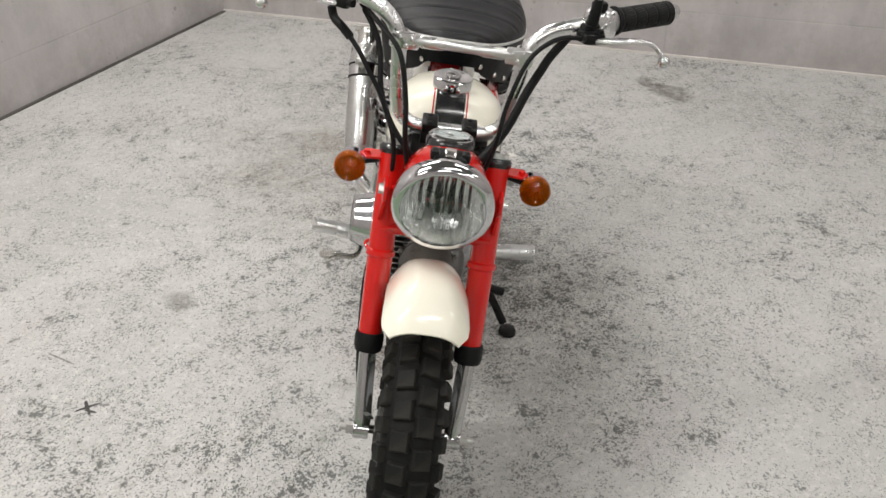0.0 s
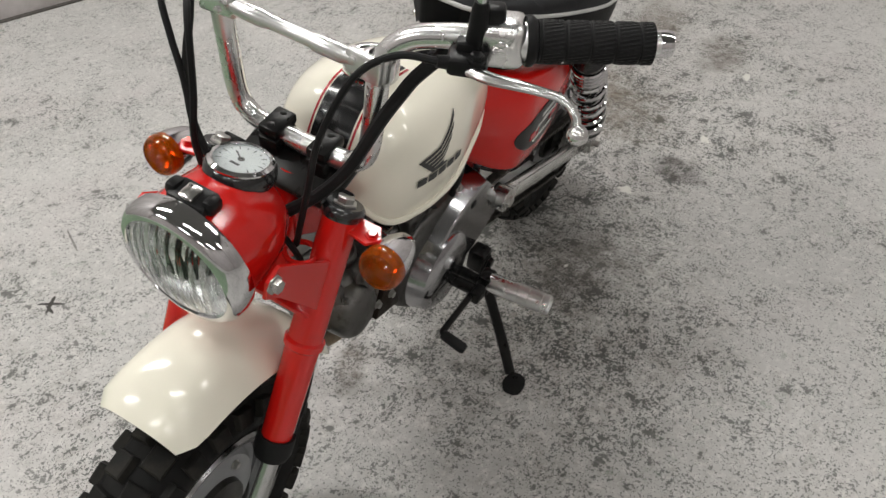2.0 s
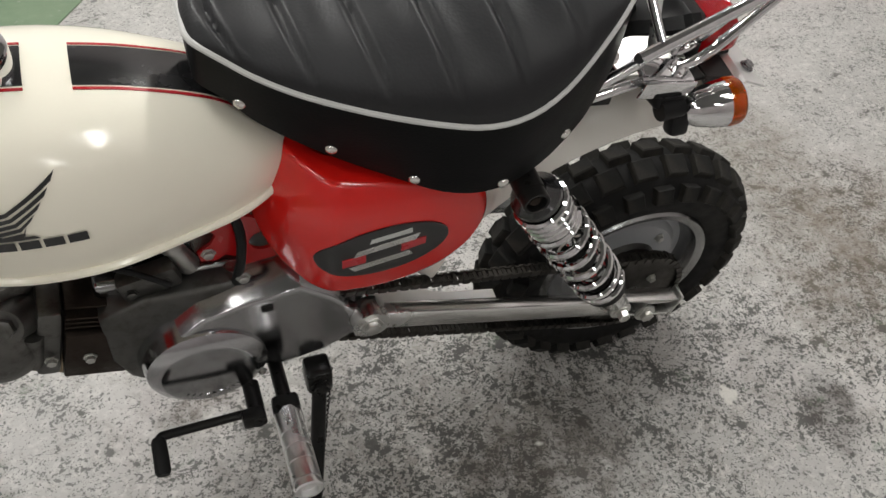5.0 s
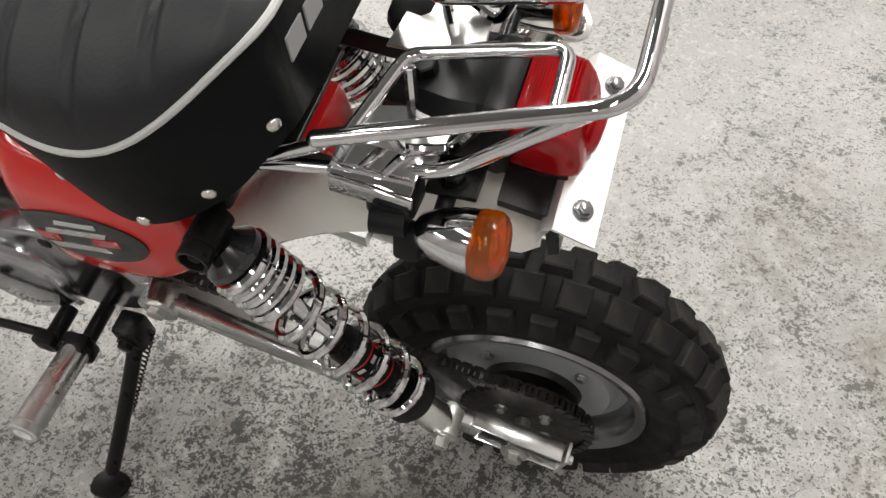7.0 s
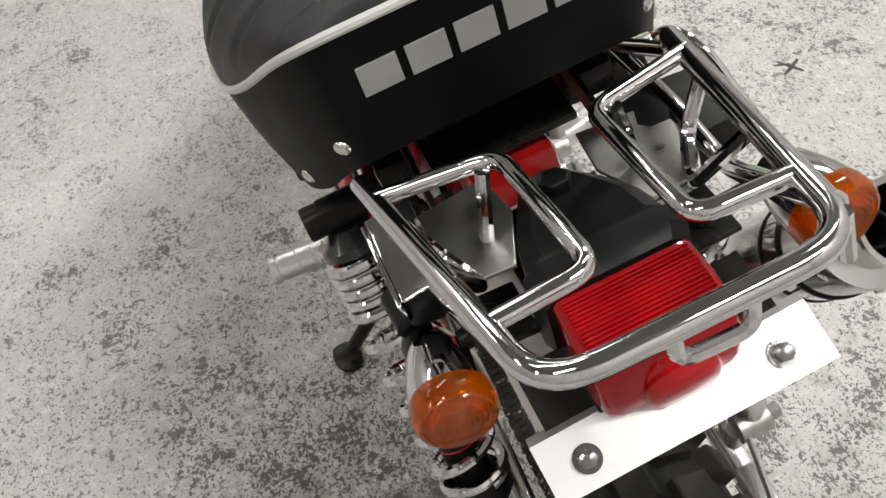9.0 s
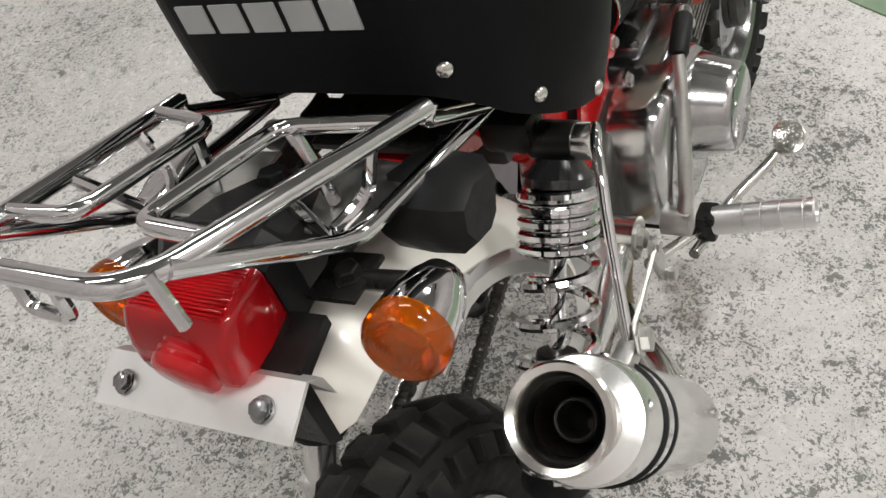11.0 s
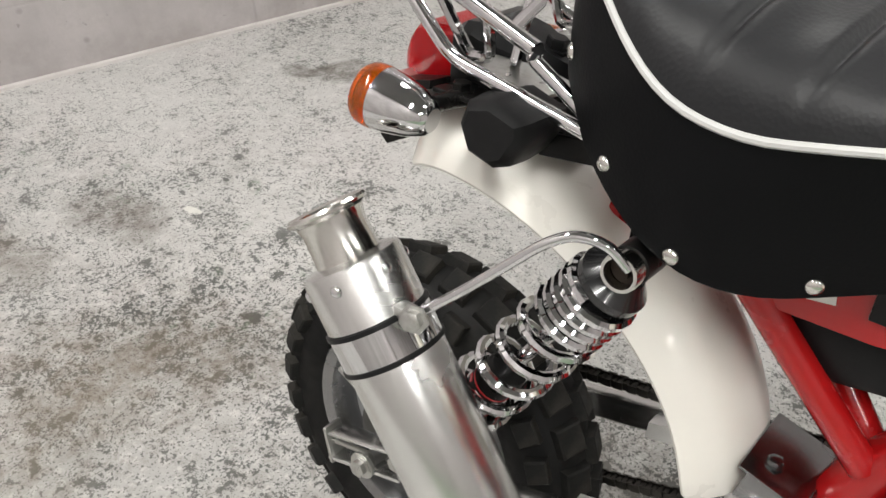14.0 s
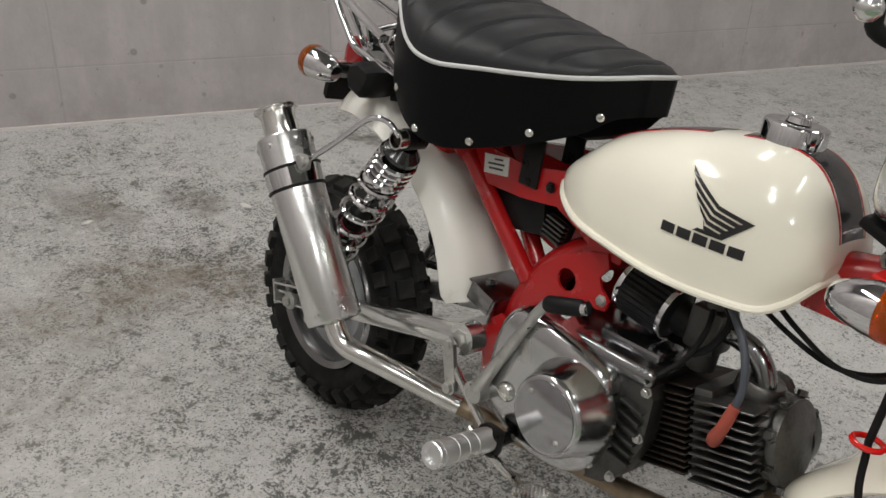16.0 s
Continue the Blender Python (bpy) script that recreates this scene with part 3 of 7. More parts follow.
def wheel(name, c, rc):
    g = group_part(name, "small wheel with a knobbly black tyre")
    m = wheel_m(c)
    bm = B()
    prof = []
    for k in range(25):
        a = radians(-128 + 256 * k / 24)
        y, r = 0.043 * math.sin(a), rc + 0.041 * math.cos(a)
        prof.append((r, y))
    prof += [(0.112, 0.030), (0.112, -0.030)]
    revolve(bm, prof, m, 56, close=True)
    part("tyre", bm, M_TYRE, g, "black knobbly rubber tyre")
    # tread blocks: two middle rows and two shoulder rows, staggered
    count = 27
    for ang, wide, long_, off, tall in ((-66, 0.021, 0.024, 0.0, 0.018), (-21, 0.027, 0.029, 0.5, 0.015), (21, 0.027, 0.029, 0.0, 0.015), (66, 0.021, 0.024, 0.5, 0.018)):
        bm = B()
        vs = []
        for dx in (-tall / 2, tall / 2 - 0.0015, tall / 2):
            k = {-tall / 2: 1.06, tall / 2: 0.84}.get(dx, 0.96)
            vs.append([bm.verts.new((dx, dy * long_ / 2 * k, dz * wide / 2 * k)) for dy, dz in ((-1, -1), (1, -1), (1, 1), (-1, 1))])
        for lo, hi in zip(vs, vs[1:]):
            for q in range(4):
                bm.faces.new((lo[q], lo[(q + 1) % 4], hi[(q + 1) % 4], hi[q]))
        bm.faces.new(vs[2])
        bm.faces.new(vs[0])
        first_block = part("tread_block", bm, M_TREAD, g, smooth=False)
        rr, yy = rc + 0.041 * math.cos(radians(ang)), 0.043 * math.sin(radians(ang))
        for k in range(count):
            th = 360.0 * (k + off) / count
            mm = m @ pose(0, 0, 0, 0, 0, th) @ Matrix.Translation((rr, 0, yy)) @ pose(0, 0, 0, 0, -ang, 0)
            ob = first_block if k == 0 else new("tread_block", first_block.data)
            ob.parent = g
            ob.matrix_basis = mm
    bm = B()
    revolve(bm, [(0.119, 0.040), (0.122, 0.036), (0.116, 0.033), (0.110, 0.020), (0.104, 0.012), (0.104, -0.012), (0.110, -0.020), (0.116, -0.033),
                 (0.122, -0.036), (0.119, -0.040), (0.108, -0.036), (0.098, -0.014), (0.098, 0.014), (0.108, 0.036)], m, 56, close=True)
    part("rim", bm, M_SATIN, g, "worn silver steel rim")
    for s in (-1, 1):
        bm = B()
        revolve(bm, [(0.100, s * 0.010), (0.088, s * 0.012), (0.080, s * 0.022), (0.052, s * 0.026), (0.052, s * 0.020), (0.078, s * 0.016), (0.100, s * 0.004)], m, 40, close=True)
        part("wheel_disc", bm, M_GREYDISC, g, "silver pressed wheel disc")
    bm = B()
    revolve(bm, [(0, -0.052), (0.022, -0.052), (0.026, -0.040), (0.050, -0.034), (0.052, -0.024), (0.052, 0.024), (0.050, 0.034), (0.026, 0.040), (0.022, 0.052), (0, 0.052)], m, 36)
    part("hub", bm, M_CAST, g, "cast alloy drum hub")
    for s in (-1, 1):
        fasteners("wheel_nut", [c + V(0.068 * math.cos(radians(45 + 90 * k)), s * 0.024, 0.068 * math.sin(radians(45 + 90 * k))) for k in range(4)], V(0, s, 0), 0.005, 0.006, M_STEEL, g)
    return g


front_wheel = wheel("front_wheel", AX_F, 0.148)
rear_wheel = wheel("rear_wheel", AX_R, 0.145)

# ---- fork ----
F_TOP, F_LOW = V(0.735, 0.078, 0.598), V(0.846, 0.080, 0.326)
FD = (F_LOW - F_TOP)
FD.y = 0
FD.normalize()
FN = V(-FD.z, 0, FD.x) * -1.0
if FN.x < 0:
    FN = -FN
for s in (1, -1):
    g = group_part("fork_leg", "red painted telescopic fork leg")
    top, low = V(F_TOP.x, F_TOP.y * s, F_TOP.z), V(F_LOW.x, F_LOW.y * s, F_LOW.z)
    bm = B()
    revolve(bm, [(0, 0), (0.0195, 0), (0.0195, 0.146), (0.0225, 0.149), (0.0225, 0.156), (0.0195, 0.159), (0.0180, 0.290), (0, 0.290)], frame_of(top, top + FD), 24)
    part("upper_tube", bm, M_RED, g)
    bm = B()
    revolve(bm, [(0, 0.278), (0.0215, 0.278), (0.0225, 0.284), (0.0225, 0.300), (0.020, 0.308), (0, 0.308)], frame_of(top, top + FD), 24)
    part("dust_seal", bm, M_RUBBER, g, "black rubber dust seal")
    end = V(AX_F.x, 0.072 * s, AX_F.z)
    a = top + FD * 0.30
    bm = B()
    tube(bm, [a, a.lerp(end, 0.5), end + V(-0.004, 0, 0.02), end], [0.0135, 0.0135, 0.0135, 0.013], 16)
    revolve(bm, [(0, -0.012), (0.016, -0.012), (0.016, 0.012), (0, 0.012)], frame_of(end, end + V(0, s, 0)), 16)
    part("lower_tube", bm, M_ALUPOL, g, "worn bright lower fork tube")
    bm = B()
    revolve(bm, [(0.0205, -0.001), (0.0225, 0.003), (0.0225, 0.009), (0.0195, 0.013), (0.012, 0.013), (0, 0.013)], frame_of(top, top - FD), 24)
    part("fork_cap", bm, M_BLACKP, g, "black fork top clamp")
    bm = B()
    bolt(bm, top - FD * 0.013, -FD, 0.0095, 0.008)
    part("fork_bolt", bm, M_STEEL, g, "zinc hexagon bolt")
    bm = B()
    bolt(bm, end + V(0, s * 0.012, 0), (0, s, 0), 0.009, 0.012)
    tube(bm, [end, end + V(0, s * 0.034, 0)], 0.0055, 10)
    part("axle_nut", bm, M_STEEL, g)
    # headlamp bracket on the leg
    bm = B()
    q = top + FD * 0.070
    pts = [q + FD * -0.022 + V(0, 0.012 * s, 0), q + FD * 0.040 + V(0, 0.012 * s, 0), V(0.842, 0.083 * s, 0.572), V(0.862, 0.083 * s, 0.586), V(0.858, 0.083 * s, 0.604), V(0.84, 0.083 * s, 0.612)]
    inner = [p + V(0, -0.004 * s, 0) for p in pts]
    loft(bm, [pts, inner])
    part("lamp_bracket", bm, M_RED, g, "red pressed steel lamp bracket", smooth=False)
    bm = B()
    bolt(bm, V(0.850, 0.083 * s, 0.597), (0, s, 0), 0.0075, 0.008)
    part("bracket_bolt", bm, M_STEEL, g)

g = group_part("steering_yoke", "black steering yoke under the handlebar")
bm = B()
box(bm, (0.064, 0.125, 0.012), Matrix.Translation(V(0.708, 0, 0.606)) @ pose(0, 0, 0, 0, 20), 0.004)
for s in (1, -1):
    box(bm, (0.026, 0.030, 0.011), Matrix.Translation(V(0.729, 0.068 * s, 0.609)) @ pose(0, 0, 0, 0, 20), 0.005)
part("top_yoke", bm, M_BLACKMET, g)
for s in (1, -1):
    bm = B()
    box(bm, (0.036, 0.024, 0.030), Matrix.Translation((0.697, 0.030 * s, 0.616)) @ pose(0, 0, 0, 0, 8), 0.003)
    box(bm, (0.036, 0.024, 0.013), Matrix.Translation((0.6985, 0.030 * s, 0.6385)) @ pose(0, 0, 0, 0, 8), 0.003)
    riser = part("riser", bm, M_BLACKMET, g, "black split handlebar clamp")
    for dx in (-0.011, 0.010):
        bm = B()
        bolt(bm, V(0.699 + dx, 0.030 * s, 0.6435 - 0.14 * dx), (0.14, 0, 1), 0.0042, 0.0022)
        part("riser_bolt", bm, M_BLACKMET, g)
bm = B()
revolve(bm, [(0, 0), (0.021, 0), (0.021, 0.1), (0, 0.1)], frame_of(V(0.705, 0, 0.60), V(0.745, 0, 0.495)), 20)
part("head_tube", bm, M_RED, g)
bm = B()
q = V(0.772, 0, 0.505)
box(bm, (0.05, 0.17, 0.014), Matrix.Translation(q) @ pose(0, 0, 0, 0, 20), 0.004)
part("lower_yoke", bm, M_RED, g, "red lower steering yoke")

# ---- front fender ----
def fender(name, c, stations, material, label):
    """Stations: (angle, crown radius, edge drop, half width) round the wheel centre c."""
    bm = B()
    n = 12
    for inset in (0.0, 0.0025):
        rings = []
        for ang, rad, drop, half in stations:
            a = radians(ang)
            u = V(math.cos(a), 0, math.sin(a))
            ring = []
            for k in range(n + 1):
                f = -1 + 2 * k / n
                y = half * math.copysign(abs(f) ** 0.85, f)
                h = rad - drop * abs(f) ** 2.6 - inset
                ring.append(c + u * h + V(0, y * (1 - inset * 8), 0))
            rings.append(ring)
        if inset == 0.0:
            outer = rings
        else:
            inner = rings
    vo = [[bm.verts.new(p) for p in r] for r in outer]
    vi = [[bm.verts.new(p) for p in r] for r in inner]
    for grid in (vo, vi):
        for a, b in zip(grid, grid[1:]):
            for k in range(n):
                bm.faces.new((a[k], a[k + 1], b[k + 1], b[k]))
    for a, b in ((vo[0], vi[0]), (vo[-1], vi[-1])):
        for k in range(n):
            bm.faces.new((a[k], a[k + 1], b[k + 1], b[k]))
    for k in (0, n):
        for i in range(len(vo) - 1):
            bm.faces.new((vo[i][k], vo[i + 1][k], vi[i + 1][k], vi[i][k]))
    return part(name, bm, material, bike, label)


st = []
for k in range(19):
    f = k / 18
    ang = 75.5 + (150 - 75.5) * f
    half = 0.0635 - 0.004 * f
    if f < 0.12:
        half *= 0.78 + 0.22 * math.sqrt(1 - (1 - f / 0.12) ** 2)
    if f > 0.86:
        half *= 0.55 + 0.45 * math.sqrt(max(0, 1 - ((f - 0.86) / 0.14) ** 2))
    rise = math.sin(math.pi * min(1, f * 1.25) ** 0.8) if f < 0.8 else 0.0
    st.append((ang, 0.256 + 0.032 * rise, 0.018 + 0.034 * rise, half))
front_fender = fender("front_fender", AX_F, st, M_IVORY, "ivory painted front mudguard")
CROWN = [(0.0, 0.346), (0.05, 0.356), (0.14, 0.362), (0.5, 0.366), (0.75, 0.364), (0.9, 0.356), (1.0, 0.346)]
st = []
for k in range(33):
    f = k / 32
    half = 0.066
    if f < 0.08:
        half *= 0.74 + 0.26 * math.sqrt(1 - (1 - f / 0.08) ** 2)
    if f > 0.9:
        half *= 0.78 + 0.22 * math.sqrt(max(0, 1 - ((f - 0.9) / 0.1) ** 2))
    st.append((91 - 68 * f, curve(CROWN, f), 0.042 - 0.008 * f, half))
rear_fender = fender("rear_fender", AX_R, st, M_WHITE, "off-white plastic rear mudguard")

# ---- headlight ----
g = group_part("headlight", "round headlight in a red shell with a chrome rim")
HA, HD = V(0.800, 0, 0.604), V(0.975, 0, -0.12).normalized()
hm = frame_of(HA, HA + HD) @ Matrix.Diagonal((0.9, 0.9, 0.95, 1))
bm = B()
revolve(bm, [(0, -0.040), (0.030, -0.037), (0.052, -0.022), (0.065, 0.004), (0.070, 0.035), (0.0715, 0.070), (0.069, 0.072), (0.066, 0.03), (0.05, 0.0), (0.02, -0.03), (0, -0.033)], hm, 48)
part("lamp_shell", bm, M_RED, g)
bm = B()
revolve(bm, [(0.0725, 0.062), (0.0785, 0.066), (0.080, 0.076), (0.078, 0.086), (0.072, 0.092), (0.066, 0.093), (0.064, 0.090), (0.064, 0.07), (0.070, 0.064)], hm, 56, close=True)
part("lamp_rim", bm, M_CHROME, g, "chrome headlight rim")
bm = B()
revolve(bm, [(0, 0.040), (0.012, 0.042), (0.030, 0.052), (0.048, 0.068), (0.064, 0.086), (0.064, 0.083), (0.048, 0.064), (0.030, 0.048), (0, 0.036)], hm, 48)
part("reflector", bm, M_REFLECT, g)
bm = B()
revolve(bm, [(0.0645, 0.090), (0.055, 0.0955), (0.035, 0.0995), (0.015, 0.101), (0, 0.1012), (0, 0.0985), (0.035, 0.0968), (0.055, 0.0928), (0.0645, 0.088)], hm, 48)
lens = part("lamp_glass", bm, M_FLUTED, g, "clear fluted headlight glass")
lens.visible_shadow = False
bm = B()
revolve(bm, [(0, 0.042), (0.009, 0.044), (0.010, 0.062), (0.007, 0.068), (0, 0.069)], hm, 20)
part("bulb_shield", bm, M_BLACKMET, g)
bm = B()
box(bm, (0.026, 0.044, 0.012), Matrix.Translation((0.856, 0, 0.662)) @ pose(0, 0, 0, 0, 8), 0.004)
for s in (1, -1):
    box(bm, (0.018, 0.013, 0.016), Matrix.Translation((0.856, 0.021 * s, 0.664)), 0.005)
part("lamp_switch", bm, M_BLACK, g, "black rubber switch cover")
bm = B()
box(bm, (0.018, 0.016, 0.006), Matrix.Translation((0.859, 0, 0.669)) @ pose(0, 0, 0, 0, 8), 0.002)
part("switch_button", bm, M_OLDCHROME, g)

g = group_part("speedometer", "small round speedometer in a red cup")
sm = frame_of(V(0.801, 0, 0.611), V(0.792, 0, 0.661)) @ Matrix.Diagonal((0.88, 0.88, 0.9, 1))
bm = B()
revolve(bm, [(0, -0.02), (0.043, -0.02), (0.039, 0.004), (0.0362, 0.022), (0.0362, 0.043), (0, 0.045)], sm, 40)
part("meter_cup", bm, M_RED, g)
bm = B()
revolve(bm, [(0.033, 0.038), (0.0385, 0.040), (0.0398, 0.046), (0.0392, 0.054), (0.0365, 0.058), (0.033, 0.057)], sm, 40)
part("meter_band", bm, M_BLACKP, g, "black meter band")
bm = B()
revolve(bm, [(0.036, 0.054), (0.036, 0.060), (0.0325, 0.063), (0.030, 0.062), (0.030, 0.056)], sm, 36, close=True)
part("bezel", bm, M_CHROME, g, "chrome bezel")
bm = B()
revolve(bm, [(0, 0.0572), (0.031, 0.0572), (0.031, 0.055), (0, 0.055)], sm, 32)
part("dial", bm, M_DIAL, g, "white dial face")
bm = B()
for k in range(13):
    a = radians(-215 + 250 * k / 12)
    m = sm @ Matrix.Translation((0.024 * math.cos(a), 0.024 * math.sin(a), 0.0576)) @ pose(0, 0, 0, 0, 0, math.degrees(a))
    box(bm, (0.006 if k % 2 == 0 else 0.003, 0.0012, 0.0006), m, 0)
box(bm, (0.002, 0.022, 0.001), sm @ Matrix.Translation((0.006, -0.004, 0.0585)) @ pose(0, 0, 0, 0, 0, 55), 0)
revolve(bm, [(0, 0.0575), (0.004, 0.0575), (0.004, 0.0595), (0, 0.0595)], sm, 12)
box(bm, (0.012, 0.004, 0.0006), sm @ Matrix.Translation((0, 0.011, 0.0576)), 0)
part("scale_and_needle", bm, M_DECAL, g, "black scale marks and needle", smooth=False)
bm = B()
revolve(bm, [(0.0315, 0.0608), (0.02, 0.0612), (0, 0.0614), (0, 0.0604), (0.02, 0.0602), (0.0315, 0.060)], sm, 32)
ob = part("meter_glass", bm, M_GLASS, g)
ob.visible_shadow = False

# ---- handlebar ----
g = group_part("handlebar", "high-rise chromed handlebar with a cross brace")


def bar_pts(s):
    return [(0.698, 0.045 * s, 0.631), (0.698, 0.064 * s, 0.636), (0.699, 0.080 * s, 0.655), (0.703, 0.087 * s, 0.71), (0.707, 0.090 * s, 0.752), (0.708, 0.097 * s, 0.780),
            (0.703, 0.117 * s, 0.801), (0.697, 0.147 * s, 0.813), (0.689, 0.178 * s, 0.820), (0.676, 0.208 * s, 0.824), (0.618, 0.303 * s, 0.834)]


right = [V(*p) for p in bar_pts(-1)]
left = [V(*p) for p in bar_pts(1)]
bm = B()
tube(bm, spline(right[::-1] + [V(0.698, 0, 0.629)] + left, 6), 0.0112, 14)
part("bar", bm, M_BAR, g)
bm = B()
tube(bm, [(0.716, -0.080, 0.766), (0.717, -0.064, 0.767), (0.717, -0.058, 0.767), (0.717, -0.030, 0.767), (0.717, -0.024, 0.767), (0.717, 0.024, 0.767), (0.717, 0.030, 0.767), (0.717, 0.058, 0.767), (0.717, 0.064, 0.767), (0.716, 0.080, 0.766)],
     [0.007, 0.007, 0.009, 0.009, 0.0072, 0.0072, 0.009, 0.009, 0.007, 0.007], 14)
part("cross_brace", bm, M_BAR, g, "silver cross brace")
for s in (1, -1):
    bm = B()
    box(bm, (0.011, 0.040, 0.024), Matrix.Translation((0.7185, 0.082 * s, 0.766)) @ pose(0, 0, 0, 0, 0, -6 * s), 0.003)
    revolve(bm, [(0.0108, -0.012), (0.0142, -0.011), (0.0142, 0.011), (0.0108, 0.012)], frame_of(V(0.7076, 0.0905 * s, 0.765), V(0.7085, 0.0915 * s, 0.80)), 22)
    for dy, dz in ((-0.010, 0.004), (0.006, 0.006), (-0.002, -0.006)):
        bolt(bm, V(0.7235, (0.082 + dy) * s, 0.766 + dz), (1, 0, 0.1), 0.0036, 0.003)
    part("brace_clamp", bm, M_BAR, g)
for s in (1, -1):
    a, b = V(0.676, 0.208 * s, 0.824), V(0.612, 0.311 * s, 0.834)
    d = (b - a).normalized()
    bm = B()
    gm = frame_of(a, b)
    revolve(bm, [(0, 0.0), (0.0205, 0.0), (0.0215, 0.003), (0.0205, 0.006), (0.0180, 0.009), (0, 0.011)], gm, 26)
    rings = []
    for i in range(97):
        h = 0.010 + 0.001 * i
        groove = (h - 0.013) % 0.0205
        ring = []
        for j in range(90):
            th = 2 * math.pi * j / 90
            r = 0.0166 if groove > 0.0188 else 0.0174 + 0.00045 * math.sin(30 * th + h * 330) * (1 if 0.001 < groove < 0.018 else 0)
            ring.append(gm @ V(r * math.cos(th), r * math.sin(th), h))
        rings.append(ring)
    loft(bm, rings)
    grip = part("grip", bm, M_RUBBER, g, "black ribbed rubber grip")
    bm = B()
    revolve(bm, [(0, 0.104), (0.0118, 0.104), (0.0118, 0.118), (0.0105, 0.123), (0.006, 0.125), (0, 0.125)], frame_of(a, b), 22)
    part("bar_end", bm, M_CHROME, g, "chrome bar end weight")
    m = frame_of(V(0.697, 0.160 * s, 0.818), a)
    bm = B()
    box(bm, (0.038, 0.040, 0.040), m @ Matrix.Translation((0, 0, 0.034)), 0.009, 3)
    revolve(bm, [(0, 0.05), (0.017, 0.05), (0.017, 0.060), (0, 0.060)], m, 20)
    bolt(bm, m @ V(0.0185, 0.004, 0.034), m.to_3x3() @ V(1, 0, 0), 0.004, 0.003)
    bolt(bm, m @ V(-0.0185, 0.004, 0.034), m.to_3x3() @ V(-1, 0, 0), 0.004, 0.003)
    part("switch_housing", bm, M_BAR, g, "silver switch housing")
    bm = B()
    box(bm, (0.018, 0.014, 0.02), m @ Matrix.Translation((-0.004, 0.026, 0.026)), 0.004)
    part("switch_lever", bm, M_BLACK, g, "black switch lever")
    bm = B()
    box(bm, (0.030, 0.034, 0.016), Matrix.Translation((0.713, 0.176 * s, 0.808)) @ pose(0, 0, 0, 0, 0, 25 * s), 0.005)
    box(bm, (0.020, 0.020, 0.022), Matrix.Translation((0.704, 0.170 * s, 0.812)) @ pose(0, 0, 0, 0, 0, 25 * s), 0.004)
    tube(bm, [(0.720, 0.172 * s, 0.808), (0.734, 0.158 * s, 0.811)], [0.0068, 0.0052], 12)
    bolt(bm, V(0.718, 0.186 * s, 0.816), (0, 0, 1), 0.006, 0.006)
    part("lever_bracket", bm, M_BLACK, g, "black lever bracket")
    bm = B()
    lv = spline([(0.718, 0.180 * s, 0.806), (0.724, 0.203 * s, 0.809), (0.722, 0.238 * s, 0.814), (0.714, 0.262 * s, 0.811), (0.714, 0.276 * s, 0.802), (0.722, 0.285 * s, 0.791)], 6)
    tube(bm, lv, [0.0085 - 0.0035 * min(1, k / 14) for k in range(len(lv))], 12, squash=0.7)
    revolve(bm, [(0, -0.009), (0.005, -0.0075), (0.0085, -0.003), (0.009, 0), (0.0085, 0.003), (0.005, 0.0075), (0, 0.009)], Matrix.Translation(lv[-1]), 16)
    part("lever", bm, M_ALU, g, "bare aluminium hand lever")
    bm = B()
    revolve(bm, [(0, 0), (0.0085, 0), (0.0088, 0.006), (0.0072, 0.034), (0.0055, 0.041), (0, 0.041)], frame_of(V(0.7015, 0.1755 * s, 0.820), V(0.7065, 0.177 * s, 0.862)), 16)
    part("mirror_boot", bm, M_RUBBER, g)
    bm = B()
    tube(bm, spline([(0.706, 0.177 * s, 0.855), (0.708, 0.179 * s, 0.878), (0.719, 0.20 * s, 0.915), (0.727, 0.235 * s, 0.965)], 5), 0.0045, 10)
    part("mirror_stem", bm, M_CHROME, g, "chromed mirror stem")

# ---- fuel tank ----
T_TOP = [(0.335, 0.548), (0.3437, 0.562), (0.3659, 0.5833), (0.3996, 0.6097), (0.4575, 0.6319), (0.5057, 0.643), (0.554, 0.651), (0.5925, 0.651), (0.6167, 0.643), (0.636, 0.625), (0.6524, 0.595), (0.662, 0.563)]
T_BOT = [(0.335, 0.536), (0.342, 0.530), (0.355, 0.520), (0.375, 0.512), (0.40, 0.507), (0.47, 0.504), (0.54, 0.503), (0.59, 0.505), (0.625, 0.509), (0.646, 0.524), (0.662, 0.548)]
T_W = [(0.335, 0.028), (0.3398, 0.038), (0.3514, 0.05), (0.39, 0.069), (0.4382, 0.083), (0.5057, 0.0985), (0.5636, 0.0985), (0.6022, 0.0915), (0.6311, 0.081), (0.6504, 0.067), (0.662, 0.052)]
HM = 0.36


def tank_y(x, z):
    lo, hi = curve(T_BOT, x), curve(T_TOP, x)
    h = min(max((z - lo) / (hi - lo), 0), 1)
    g = 0.93 + 0.07 * math.sin(h / HM * math.pi / 2) if h < HM else max(0, 1 - ((h - HM) / (1 - HM)) ** 2.9) ** (1 / 2.4)
    return curve(T_W, x) * g


def tank_z(x, y):
    lo, hi = curve(T_BOT, x), curve(T_TOP, x)
    q = min(abs(y) / curve(T_W, x), 1)
    return lo + (hi - lo) * (HM + (1 - HM) * max(0, 1 - q ** 2.4) ** (1 / 2.9))


